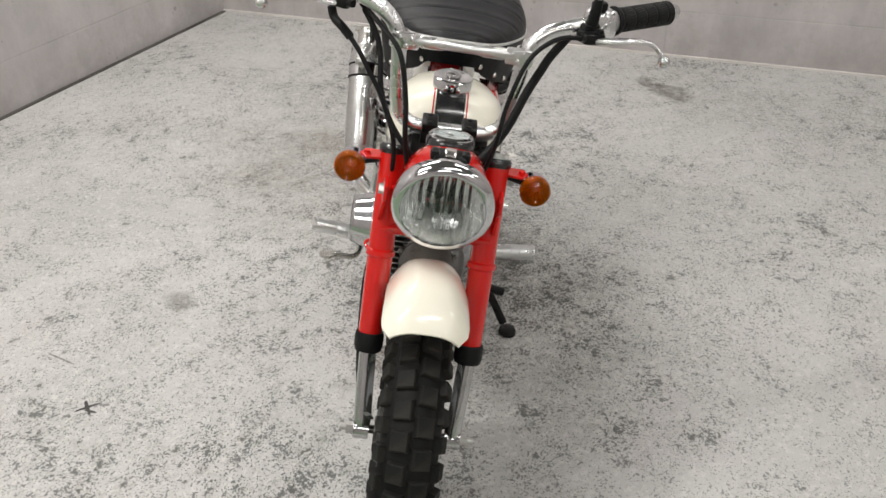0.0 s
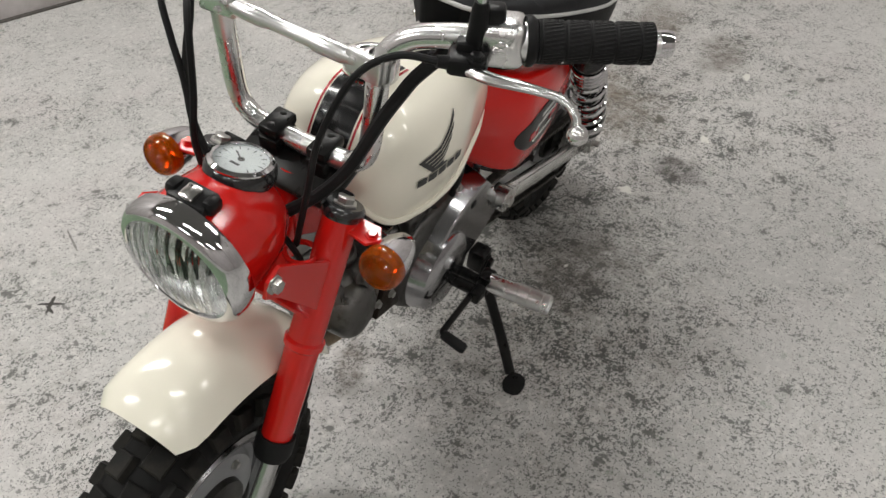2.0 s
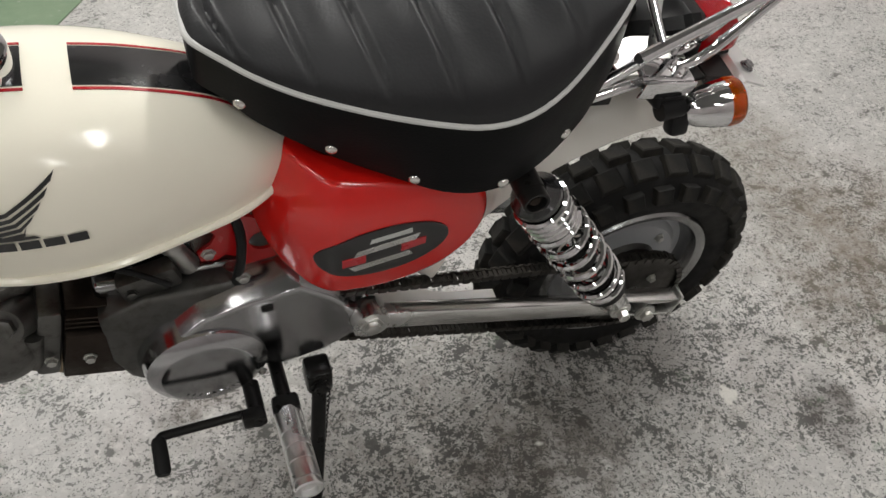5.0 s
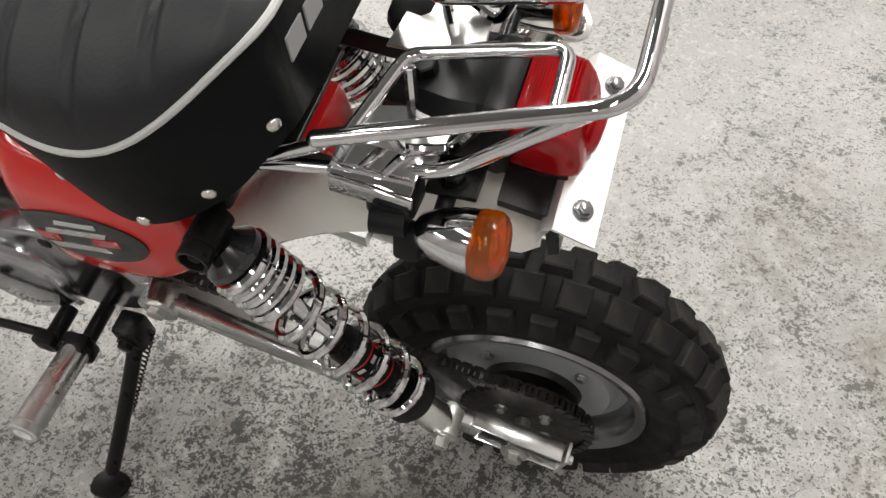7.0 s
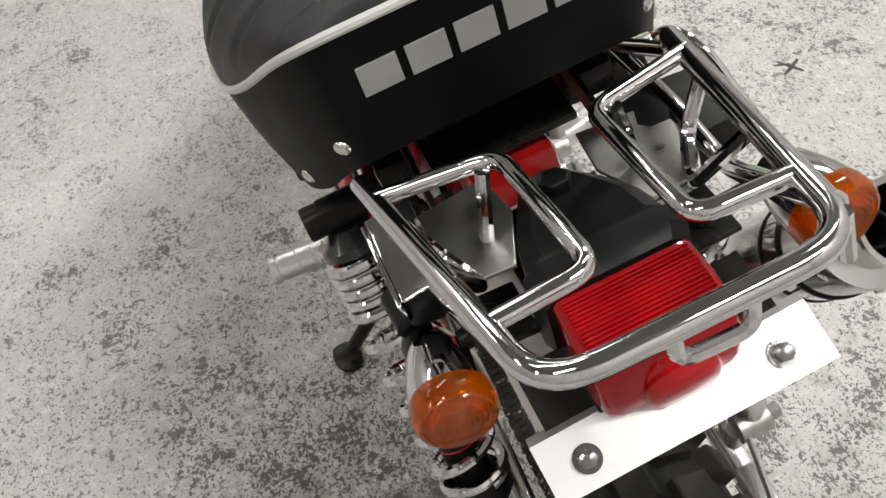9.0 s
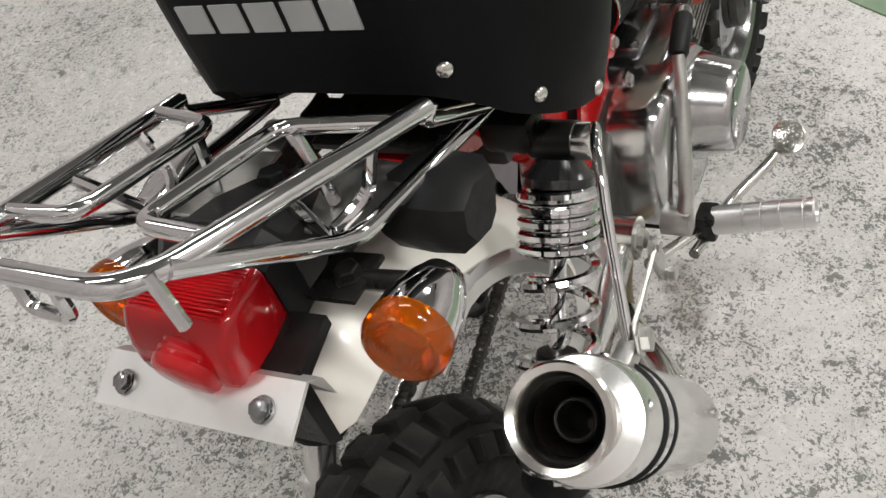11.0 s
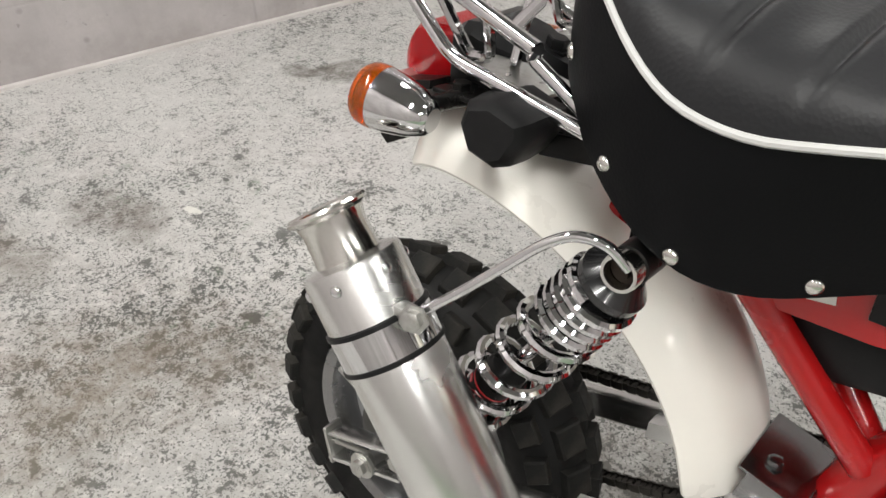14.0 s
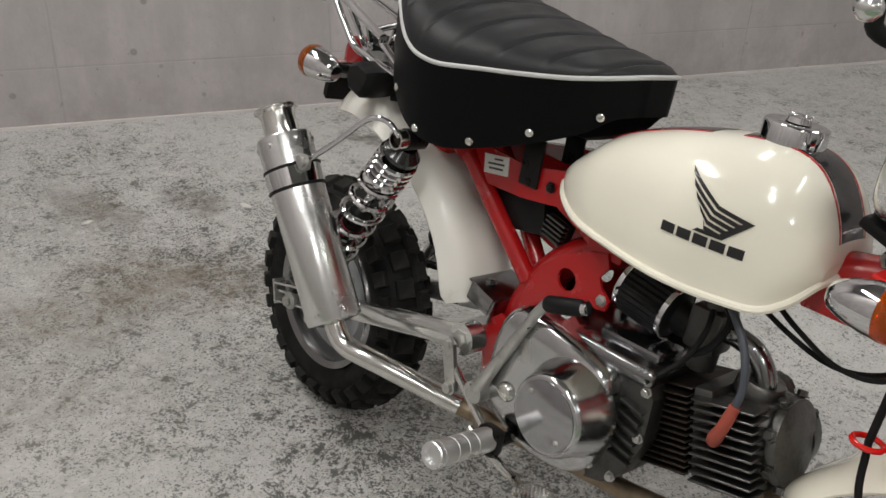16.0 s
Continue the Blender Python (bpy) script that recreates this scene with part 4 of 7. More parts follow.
tank = group_part("fuel_tank", "ivory teardrop fuel tank with a black top stripe")
bm = B()
rings = []
NX = 40
for i in range(NX + 1):
    f = i / NX
    x = 0.335 + 0.327 * (0.5 - 0.5 * math.cos(math.pi * f))
    lo, hi, w = curve(T_BOT, x), curve(T_TOP, x), curve(T_W, x)
    ring = []
    side = []
    for k in range(7):
        z = lo + (hi - lo) * HM * k / 6
        side.append((tank_y(x, z), z))
    for k in range(1, 15):
        a = math.pi / 2 * k / 15
        y = w * math.cos(a)
        side.append((y, tank_z(x, y)))
    ring = [V(x, y, z) for y, z in side] + [V(x, 0, hi)] + [V(x, -y, z) for y, z in reversed(side)]
    rings.append(ring)
loft(bm, rings, closed=True, cap=True)
part("tank_shell", bm, M_IVORY, tank, sharp=60)
# seam lip round the lower edge
bm = B()
lip = []
for i in range(61):
    f = i / 60
    x = 0.336 + 0.324 * (0.5 - 0.5 * math.cos(math.pi * f))
    lip.append((x, curve(T_BOT, x)))
pts = [V(x, curve(T_W, x) * 0.945, z - 0.001) for x, z in lip] + [V(0.664, 0, 0.552)] + [V(x, -curve(T_W, x) * 0.945, z - 0.001) for x, z in reversed(lip)] + [V(0.333, 0, 0.535)]
tube(bm, pts, 0.0042, 8, closed=True)
part("seam_lip", bm, M_IVORY, tank, "rolled seam along the tank's lower edge")


def drape(bm, x0, x1, ya, yb, lift=0.0008, n=24, m=4):
    """A thin band on top of the tank between x0 and x1 and between ya and yb (numbers or functions of x)."""
    rows = []
    for i in range(n + 1):
        x = x0 + (x1 - x0) * i / n
        row = []
        for k in range(m + 1):
            y = ya + (yb - ya) * k / m
            row.append((bm.verts.new((x, y, tank_z(x, y) + lift)), bm.verts.new((x, y, tank_z(x, y) - 0.002))))
        rows.append(row)
    for a, b in zip(rows, rows[1:]):
        for k in range(m):
            bm.faces.new((a[k][0], a[k + 1][0], b[k + 1][0], b[k][0]))
        bm.faces.new((a[0][0], b[0][0], b[0][1], a[0][1]))
        bm.faces.new((a[m][0], b[m][0], b[m][1], a[m][1]))
    for r in (rows[0], rows[-1]):
        for k in range(m):
            bm.faces.new((r[k][0], r[k + 1][0], r[k + 1][1], r[k][1]))


for x0, x1 in ((0.385, 0.502), (0.536, 0.657)):
    bm = B()
    drape(bm, x0, x1, -0.0235, 0.0235)
    part("top_stripe", bm, M_BLACKP, tank, "gloss black stripe")
    for s in (1, -1):
        bm = B()
        drape(bm, x0, x1, s * 0.0258, s * 0.0282, m=1)
        part("pinstripe", bm, M_PINRED, tank, "thin red pinstripe")
CAP = V(0.571, 0, 0.648)
cm = Matrix.Translation(CAP) @ pose(0, 0, 0, 0, 2) @ Matrix.Diagonal((1.15, 1.15, 1, 1))
bm = B()
revolve(bm, [(0, 0), (0.026, 0), (0.0275, 0.002), (0.0278, 0.018), (0.0270, 0.0205), (0.0245, 0.0218), (0.020, 0.0222), (0.0185, 0.0212), (0.012, 0.0215), (0, 0.022)], cm, 40)
cap_part = part("filler_cap", bm, M_CHROME, tank, "chromed screw filler cap")
bm = B()
revolve(bm, [(0, 0.022), (0.011, 0.022), (0.010, 0.0275), (0.006, 0.029), (0, 0.029)], cm, 20)
box(bm, (0.020, 0.005, 0.005), cm @ Matrix.Translation((0, 0, 0.0285)) @ pose(0, 0, 0, 0, 0, 30), 0.0015)
part("vent_knob", bm, M_CHROME, cap_part)


def on_tank(s, x, z, lift=0.0012):
    return V(x, s * (tank_y(x, z) + lift), z)


def decal(bm, s, quad, n=8, m=2):
    """A strip on the tank's flank between two edges, each a list of (x, z) corners."""
    a0, a1, b0, b1 = quad
    vs = []
    for i in range(n + 1):
        t = i / n
        p = (a0[0] + (a1[0] - a0[0]) * t, a0[1] + (a1[1] - a0[1]) * t)
        q = (b0[0] + (b1[0] - b0[0]) * t, b0[1] + (b1[1] - b0[1]) * t)
        vs.append([bm.verts.new(on_tank(s, p[0] + (q[0] - p[0]) * k / m, p[1] + (q[1] - p[1]) * k / m)) for k in range(m + 1)])
    for a, b in zip(vs, vs[1:]):
        for k in range(m):
            bm.faces.new((a[k], a[k + 1], b[k + 1], b[k]))


for s in (1, -1):
    # plain swept wing of five feathers over a row of dark bars
    bm = B()
    decal(bm, s, ((0.6045, 0.586), (0.580, 0.5625), (0.597, 0.586), (0.574, 0.5655)), 5)
    wing = part("wing_emblem", bm, M_DECAL, tank, "plain black wing-shaped emblem", smooth=False)
    for k in range(5):
        bm = B()
        root = (0.602 - 0.0055 * k, 0.586 - 0.0048 * k)
        tip = (0.526 + 0.0075 * k, 0.618 - 0.0100 * k)
        knee = (0.568 - 0.002 * k, 0.5925 - 0.0055 * k)
        wide = 0.0048
        decal(bm, s, (root, knee, (root[0] - 0.003, root[1] - wide * 0.75), (knee[0], knee[1] - wide * 0.8)), 4)
        decal(bm, s, (knee, tip, (knee[0], knee[1] - wide * 0.8), (tip[0] + 0.004, tip[1] - wide * 1.3)), 5)
        part("emblem_feather", bm, M_DECAL, wing, smooth=False)
    bm = B()
    decal(bm, s, ((0.580, 0.5625), (0.550, 0.5625), (0.574, 0.5665), (0.554, 0.5660)), 4)
    part("emblem_feather", bm, M_DECAL, wing, smooth=False)
    for k in range(5):
        x = 0.603 - 0.0178 * k
        bm = B()
        decal(bm, s, ((x, 0.5605), (x - 0.0150, 0.5605), (x, 0.5505), (x - 0.0150, 0.5505)), 4)
        part("emblem_bar", bm, M_DECAL, tank, "plain black bar", smooth=False)

# ---- seat ----
S_PZ = [(0.06, 0.716), (0.08, 0.701), (0.112, 0.674), (0.13, 0.661), (0.147, 0.651), (0.165, 0.644), (0.187, 0.640), (0.21, 0.639), (0.235, 0.642), (0.265, 0.646), (0.30, 0.650), (0.35, 0.657), (0.385, 0.665), (0.413, 0.673)]
S_PW = [(0.06, 0.078), (0.064, 0.09), (0.08, 0.106), (0.1, 0.119), (0.14, 0.138), (0.18, 0.146), (0.22, 0.142), (0.27, 0.127), (0.33, 0.098), (0.37, 0.071), (0.388, 0.054), (0.402, 0.041), (0.410, 0.032), (0.413, 0.024)]
S_BZ = [(0.06, 0.63), (0.08, 0.61), (0.1, 0.588), (0.14, 0.56), (0.18, 0.544), (0.22, 0.542), (0.26, 0.553), (0.32, 0.576), (0.37, 0.602), (0.393, 0.622), (0.413, 0.63)]
S_BW = [(0.06, 0.074), (0.064, 0.086), (0.08, 0.1), (0.1, 0.112), (0.14, 0.126), (0.18, 0.13), (0.22, 0.122), (0.27, 0.102), (0.33, 0.077), (0.37, 0.058), (0.388, 0.048), (0.402, 0.038), (0.410, 0.030), (0.413, 0.022)]
S_TZ = [(0.06, 0.718), (0.068, 0.723), (0.085, 0.727), (0.11, 0.728), (0.15, 0.720), (0.195, 0.7115), (0.24, 0.704), (0.31, 0.6925), (0.37, 0.6885), (0.393, 0.686), (0.407, 0.682), (0.413, 0.677)]


seat = group_part("seat", "black vinyl seat with rolled ribs and grey piping")
RIBS = [0.115, 0.167, 0.219, 0.271, 0.323, 0.375]
bm = B()
rings = []
NS = 150
for i in range(NS + 1):
    x = 0.060 + 0.353 * i / NS
    w, pz, tz = curve(S_PW, x), curve(S_PZ, x), curve(S_TZ, x)
    ring = []
    for k in range(33):
        f = -1 + 2 * k / 32
        a = f * math.pi / 2
        y = w * math.sin(a)
        e = abs(math.cos(a)) ** 0.75
        z = pz + (tz - pz) * e
        # ribs sweep forward towards the middle
        xr = x - 0.020 * (1 - abs(f) ** 1.5)
        d = min(abs(xr - r) for r in RIBS)
        dip = 0.0062 * math.exp(-(d / 0.0034) ** 2) - 0.0012 * math.cos(math.pi * min(d / 0.026, 1))
        if e > 0.2 and x > 0.085:
            z -= dip * min(1, (e - 0.2) * 2.0)
        ring.append(V(x, y, z))
    rings.append(ring)
vs = [[bm.verts.new(p) for p in r] for r in rings]
for a, b in zip(vs, vs[1:]):
    for k in range(32):
        bm.faces.new((a[k], a[k + 1], b[k + 1], b[k]))
for r in (vs[0], vs[-1]):
    bm.faces.new(r)
part("cushion", bm, M_CUSHION, seat, "black vinyl cushion with rolled ribs", sharp=70)


def outline(tz, tw, n=48):
    """A closed line round the seat, from its rear middle along the left flank to the nose and back."""
    pts = []
    xs = [0.060 + 0.353 * (0.5 - 0.5 * math.cos(math.pi * i / n)) for i in range(n + 1)]
    wr, wf = curve(tw, xs[0]), curve(tw, xs[-1])
    for k in range(5):
        pts.append(V(xs[0], wr * k / 5, curve(tz, xs[0])))
    pts += [V(x, curve(tw, x), curve(tz, x)) for x in xs]
    for k in range(4, -5, -1):
        pts.append(V(xs[-1], wf * k / 5, curve(tz, xs[-1])))
    pts += [V(x, -curve(tw, x), curve(tz, x)) for x in reversed(xs)]
    for k in range(4, 0, -1):
        pts.append(V(xs[0], -wr * k / 5, curve(tz, xs[0])))
    return pts


po, bo = outline(S_PZ, S_PW), outline(S_BZ, S_BW)
bm = B()
layers = []
for f in (0.0, 0.15, 0.35, 0.6, 0.85, 1.0):
    lay = []
    for p, q in zip(po, bo):
        c = p.lerp(q, f)
        bulge = 1 + 0.02 * math.sin(math.pi * f)
        lay.append(V(c.x, c.y * bulge, c.z))
    layers.append(lay)
layers.append([V(q.x + (0.24 - q.x) * 0.03, q.y * 0.95, q.z + 0.004) for q in bo])
layers.append([V(p.x + (0.24 - p.x) * 0.05, p.y * 0.92, p.z - 0.015) for p in po])
loft(bm, layers, closed=True, cap=False)
part("skirt", bm, M_VINYL, seat, "smooth black vinyl seat skirt", sharp=60)
bm = B()
tube(bm, [p + V(0, 0, 0.001) for p in po], 0.0028, 8, closed=True)
part("piping", bm, M_PIPING, seat, "pale grey piping")
for s in (1, -1):
    for x in (0.070, 0.118, 0.175, 0.2505, 0.316, 0.382):
        z = curve(S_BZ, x) + {0.070: 0.020, 0.118: 0.015, 0.175: 0.008, 0.2505: 0.009, 0.316: 0.013, 0.382: 0.010}[x]
        f = (z - curve(S_BZ, x)) / (curve(S_PZ, x) - curve(S_BZ, x))
        y = curve(S_BW, x) * (1 - f) + curve(S_PW, x) * f + 0.001
        slope = (curve(S_BW, x + 0.01) - curve(S_BW, x - 0.01)) / 0.02
        bm = B()
        bolt(bm, (x, y * s, z), (-slope, s, -0.15), 0.0055, 0.0032, dome=True)
        part("rivet", bm, M_OLDCHROME, seat, "domed chrome rivet")
# pale bars across the seat's back
for k in range(5):
    y0 = 0.072 - 0.0275 * k
    bm = B()
    box(bm, (0.0016, 0.0225, 0.0185), Matrix.Translation((0.0595, y0 - 0.0112, 0.683)), 0)
    part("print_bar", bm, M_LETTER, seat, "plain pale grey printed bar", smooth=False)

# ---- frame ----
g = group_part("frame", "red painted steel frame")
bm = B()
tube(bm, spline([(0.728, 0, 0.560), (0.66, 0, 0.548), (0.56, 0, 0.524), (0.47, 0, 0.500), (0.40, 0, 0.466), (0.345, 0, 0.428), (0.305, 0, 0.370), (0.288, 0, 0.31), (0.286, 0, 0.27)], 6),
     0.0235, 18)
part("backbone_tube", bm, M_SHADEDRED, g)
bm = B()
for s in (1, -1):
    lo = [(0.735, 0.022 * s, 0.535), (0.735, 0.022 * s, 0.585), (0.665, 0.026 * s, 0.545), (0.63, 0.024 * s, 0.530), (0.64, 0.024 * s, 0.510), (0.69, 0.024 * s, 0.510)]
    loft(bm, [lo, [(x, y - 0.003 * s, z) for x, y, z in lo]])
part("head_gusset", bm, M_SHADEDRED, g, smooth=False)
# pressed seat rail with a bent flange on each side
for s in (1, -1):
    bm = B()
    prof = [(0.118, 0.530, 0.548), (0.16, 0.506, 0.545), (0.22, 0.490, 0.536), (0.28, 0.492, 0.532), (0.335, 0.500, 0.545), (0.37, 0.486, 0.548), (0.40, 0.470, 0.535), (0.44, 0.468, 0.515)]
    out = [(x, 0.034 * s, a) for x, a, b in prof] + [(x, 0.034 * s, b) for x, a, b in reversed(prof)]
    loft(bm, [out, [(x, y - 0.003 * s, z) for x, y, z in out]])
    part("seat_rail", bm, M_SHADEDRED, g, "red pressed seat rail", smooth=False)
    bm = B()
    tube(bm, [(0.300, 0.012 * s, 0.386), (0.24, 0.024 * s, 0.452), (0.178, 0.033 * s, 0.518)], 0.0120, 14)
    part("rear_strut", bm, M_SHADEDRED, g)
    # engine hanger plate with its lightening hole
    bm = B()
    ol = [(0.318, 0.385), (0.335, 0.425), (0.366, 0.452), (0.40, 0.470), (0.424, 0.476), (0.430, 0.460), (0.420, 0.446), (0.426, 0.434), (0.440, 0.424), (0.438, 0.411), (0.424, 0.408),
          (0.414, 0.414), (0.404, 0.408), (0.402, 0.396), (0.410, 0.386), (0.40, 0.376), (0.36, 0.372), (0.332, 0.352), (0.312, 0.350)]
    plate(bm, ol, 0.004, Matrix.Translation((0, 0.036 * s, 0)) @ pose(0, 0, 0, 90), hole=(0.376, 0.424, 0.0140))
    hanger = part("hanger_plate", bm, M_SHADEDRED, g, "red engine hanger plate with a round hole", smooth=False)
    fasteners("hanger_bolt", [V(0.430, 0.038 * s, 0.421), V(0.402, 0.058 * s, 0.398)], V(0, s, 0), 0.0055, 0.005, M_STEEL, g)
    fasteners("rail_bolt", [V(0.287, 0.036 * s, 0.516), V(0.322, 0.036 * s, 0.520)], V(0, s, 0), 0.0052, 0.005, M_BLACKMET, g)
    bm = B()
    box(bm, (0.030, 0.004, 0.06), Matrix.Translation((0.287, 0.037 * s, 0.540)), 0.001)
    part("seat_bracket", bm, M_BLACKMET, g, "black steel seat bracket")
    # lower pivot plate
    bm = B()
    ol = [(0.266, 0.285), (0.270, 0.322), (0.288, 0.338), (0.302, 0.334), (0.300, 0.30), (0.308, 0.262), (0.296, 0.245), (0.276, 0.25)]
    plate(bm, ol, 0.005, Matrix.Translation((0, 0.036 * s, 0)) @ pose(0, 0, 0, 90), bev=0.001)
    part("pivot_plate", bm, M_SHADEDRED, g, smooth=False)
bm = B()
box(bm, (0.050, 0.080, 0.003), Matrix.Translation((0.252, -0.004, 0.356)) @ pose(0, 0, 0, 0, 14), 0.001)
box(bm, (0.003, 0.080, 0.034), Matrix.Translation((0.2755, -0.004, 0.3335)) @ pose(0, 0, 0, 0, 10), 0.001)
box(bm, (0.042, 0.003, 0.026), Matrix.Translation((0.252, -0.0425, 0.3435)) @ pose(0, 0, 0, 0, 14), 0.001)
bolt(bm, (0.246, -0.020, 0.360), (0, 0, 1), 0.006, 0.005)
part("fender_bracket", bm, M_SATIN, g, "bare steel mudguard bracket")
bm = B()
m = Matrix.Translation((0.229, -0.0352, 0.518)) @ pose(0, 0, 0, 0, -9)
box(bm, (0.042, 0.001, 0.024), m, 0)
st_lab = part("frame_label", bm, M_PAPER, g, "white paper label", smooth=False)
bm = B()
for k, w in enumerate((0.014, 0.028, 0.024)):
    box(bm, (w, 0.0006, 0.0024), m @ Matrix.Translation((0.004 * (k == 0), -0.0007, 0.007 - 0.006 * k)), 0)
part("label_bars", bm, M_CAST, st_lab, "plain grey bars", smooth=False)
bm = B()
rg = Matrix.Translation((0.326, -0.006, 0.466)) @ pose(0, 0, 0, 0, 12)
box(bm, (0.034, 0.014, 0.030), rg, 0.002)
regulator = part("regulator", bm, M_BLACKMET, g, "finned grey voltage regulator")
for k in range(5):
    bm = B()
    box(bm, (0.032, 0.010, 0.0032), rg @ Matrix.Translation((0.001 * (k % 2), -0.011, -0.0125 + 0.0062 * k)), 0.0008)
    part("cooling_fin", bm, M_CAST, regulator, "grey alloy fin")
bm = B()
box(bm, (0.09, 0.055, 0.055), Matrix.Translation((0.262, 0.01, 0.468)) @ pose(0, 0, 0, 0, -10), 0.008)
part("battery_box", bm, M_BLACK, g, "black plastic battery box")

# ---- engine ----
g = group_part("engine", "small horizontal single-cylinder engine in grey alloy")
CR = V(0.455, 0, 0.286)
bm = B()
ol = [(0.300, 0.285), (0.318, 0.34), (0.345, 0.375), (0.40, 0.388), (0.50, 0.392), (0.545, 0.372), (0.548, 0.300), (0.535, 0.262), (0.50, 0.228), (0.40, 0.222), (0.335, 0.245)]
plate(bm, ol, 0.115, Matrix.Translation((0, 0.0, 0)) @ pose(0, 0, 0, 90), bev=0.006)
part("crankcase", bm, M_CAST, g, "dull cast alloy crankcase", sharp=50)
def inset(pts, d):
    """A closed outline moved inwards by d along its corner normals."""
    out = []
    cx_, cz_ = sum(p[0] for p in pts) / len(pts), sum(p[1] for p in pts) / len(pts)
    for k, (x, z) in enumerate(pts):
        (x0, z0), (x1, z1) = pts[k - 1], pts[(k + 1) % len(pts)]
        nx, nz = z1 - z0, x0 - x1
        q = math.hypot(nx, nz)
        nx, nz = nx / q, nz / q
        if nx * (cx_ - x) + nz * (cz_ - z) < 0:
            nx, nz = -nx, -nz
        out.append((x + nx * d, z + nz * d))
    return out


# left cover: drum over the flywheel and a tapering tail over the sprocket
bm = B()
ol = []
for k in range(17):
    a = radians(62 - 232 * k / 16)
    ol.append((CR.x + 0.064 * math.cos(a), CR.z + 0.064 * math.sin(a)))
ol += [(0.375, 0.247), (0.325, 0.258), (0.274, 0.288), (0.284, 0.316), (0.315, 0.360), (0.348, 0.391), (0.41, 0.383), (0.452, 0.370)]
rings = []
for y, d in ((0.030, -0.009), (0.040, -0.0065), (0.076, 0.0035), (0.0780, 0.0050), (0.0788, 0.0072), (0.0790, 0.011), (0.0790, 0.016)):
    rings.append([V(x, y, z) for x, z in inset(ol, d)])
loft(bm, rings)
part("left_cover", bm, M_DRUM, g, "polished alloy left engine cover", sharp=40)
bm = B()
cap_at = frame_of(V(CR.x, 0.071, CR.z), V(CR.x, 0.2, CR.z))
revolve(bm, [(0.0750, -0.038), (0.0740, -0.032), (0.0625, 0.011), (0.0605, 0.0132), (0.0500, 0.0195), (0.0485, 0.0200), (0, 0.0205)], cap_at, 64)
cap_round = part("flywheel_cap", bm, M_DRUM, g, "round satin alloy flywheel cap", sharp=22)
for k in range(9):
    bm = B()
    a = radians(-128 + 9.5 * k)
    box(bm, (0.0036, 0.0012, 0.0006), Matrix.Translation((CR.x - 0.044 * math.cos(a), 0.0916, CR.z + 0.040 * math.sin(a))) @ pose(0, 0, 0, 90) @ pose(0, 0, 0, 0, 0, -38 + 9.5 * k), 0)
    part("cast_bar", bm, M_ALUPOL, cap_round, "small plain raised bar", smooth=False)
fasteners("cover_screw", [V(x, 0.080, z) for x, z in ((0.295, 0.305), (0.40, 0.250))], V(0, 1, 0), 0.004, 0.004, M_STEEL, g)
bm = B()
box(bm, (0.014, 0.008, 0.012), Matrix.Translation((0.385, 0.077, 0.366)), 0.003)
part("inspection_plug", bm, M_BLACK, g)
# right clutch cover: one deep polished casting, with a recessed ribbed part ahead of it
bm = B()
ol = [(0.356, 0.250), (0.338, 0.282), (0.337, 0.338), (0.347, 0.376), (0.372, 0.396), (0.430, 0.394), (0.478, 0.384), (0.502, 0.374), (0.510, 0.352), (0.512, 0.300), (0.503, 0.258), (0.474, 0.236), (0.420, 0.230)]
ol = [(p.x, p.z) for p in spline([(x, 0, z) for x, z in ol], 3, closed=True)]
mx_, mz_ = 0.434, 0.314
rings = []
for y, f in ((-0.050, 1.0), (-0.086, 1.0), (-0.096, 0.985), (-0.102, 0.945), (-0.1045, 0.88), (-0.1055, 0.70), (-0.106, 0.4), (-0.106, 0.05)):
    rings.append([V(mx_ + (x - mx_) * f, y, mz_ + (z - mz_) * f) for x, z in ol])
loft(bm, rings)
part("clutch_cover", bm, M_ALUPOL, g, "deep polished alloy clutch cover", sharp=50)
bm = B()
ol = [(0.49, 0.232), (0.49, 0.388), (0.535, 0.384), (0.550, 0.366), (0.552, 0.310), (0.535, 0.262), (0.515, 0.240)]
plate(bm, ol, 0.030, Matrix.Translation((0, -0.064, 0)) @ pose(0, 0, 0, 90), bev=0.005)
part("front_recess", bm, M_CAST, g, "dull recessed part of the cover", sharp=30)
for k in range(6):
    bm = B()
    box(bm, (0.030, 0.010, 0.004), Matrix.Translation((0.530, -0.082, 0.285 + 0.013 * k)) @ pose(0, 0, 0, 0, 8), 0.001)
    part("cover_rib", bm, M_CAST, g)
CL = V(0.467, -0.100, 0.319)
bm = B()
revolve(bm, [(0.058, -0.004), (0.0565, 0.006), (0.0535, 0.015), (0.0495, 0.028), (0.0468, 0.038), (0.0450, 0.0435), (0.0425, 0.0448), (0, 0.0448)], frame_of(CL, CL + V(0, -1, 0)), 56)
part("clutch_dome", bm, M_ALUPOL, g, "polished clutch dome", sharp=50)
bm = B()
revolve(bm, [(0, 0.0448), (0.0405, 0.0448), (0.0405, 0.0460), (0.0395, 0.0464), (0, 0.0464)], frame_of(CL, CL + V(0, -1, 0)), 48)
plate_disc = part("dome_plate", bm, M_DRUM, g, "flat brushed end plate")
fasteners("plate_screw", [CL + V(0.031 * math.cos(radians(a)), -0.0464, 0.031 * math.sin(radians(a))) for a in (140, 320)], V(0, -1, 0), 0.0034, 0.002, M_STEEL, plate_disc, True)
bm = B()
bolt(bm, (0.378, -0.104, 0.290), (0, -1, 0), 0.013, 0.010, True)
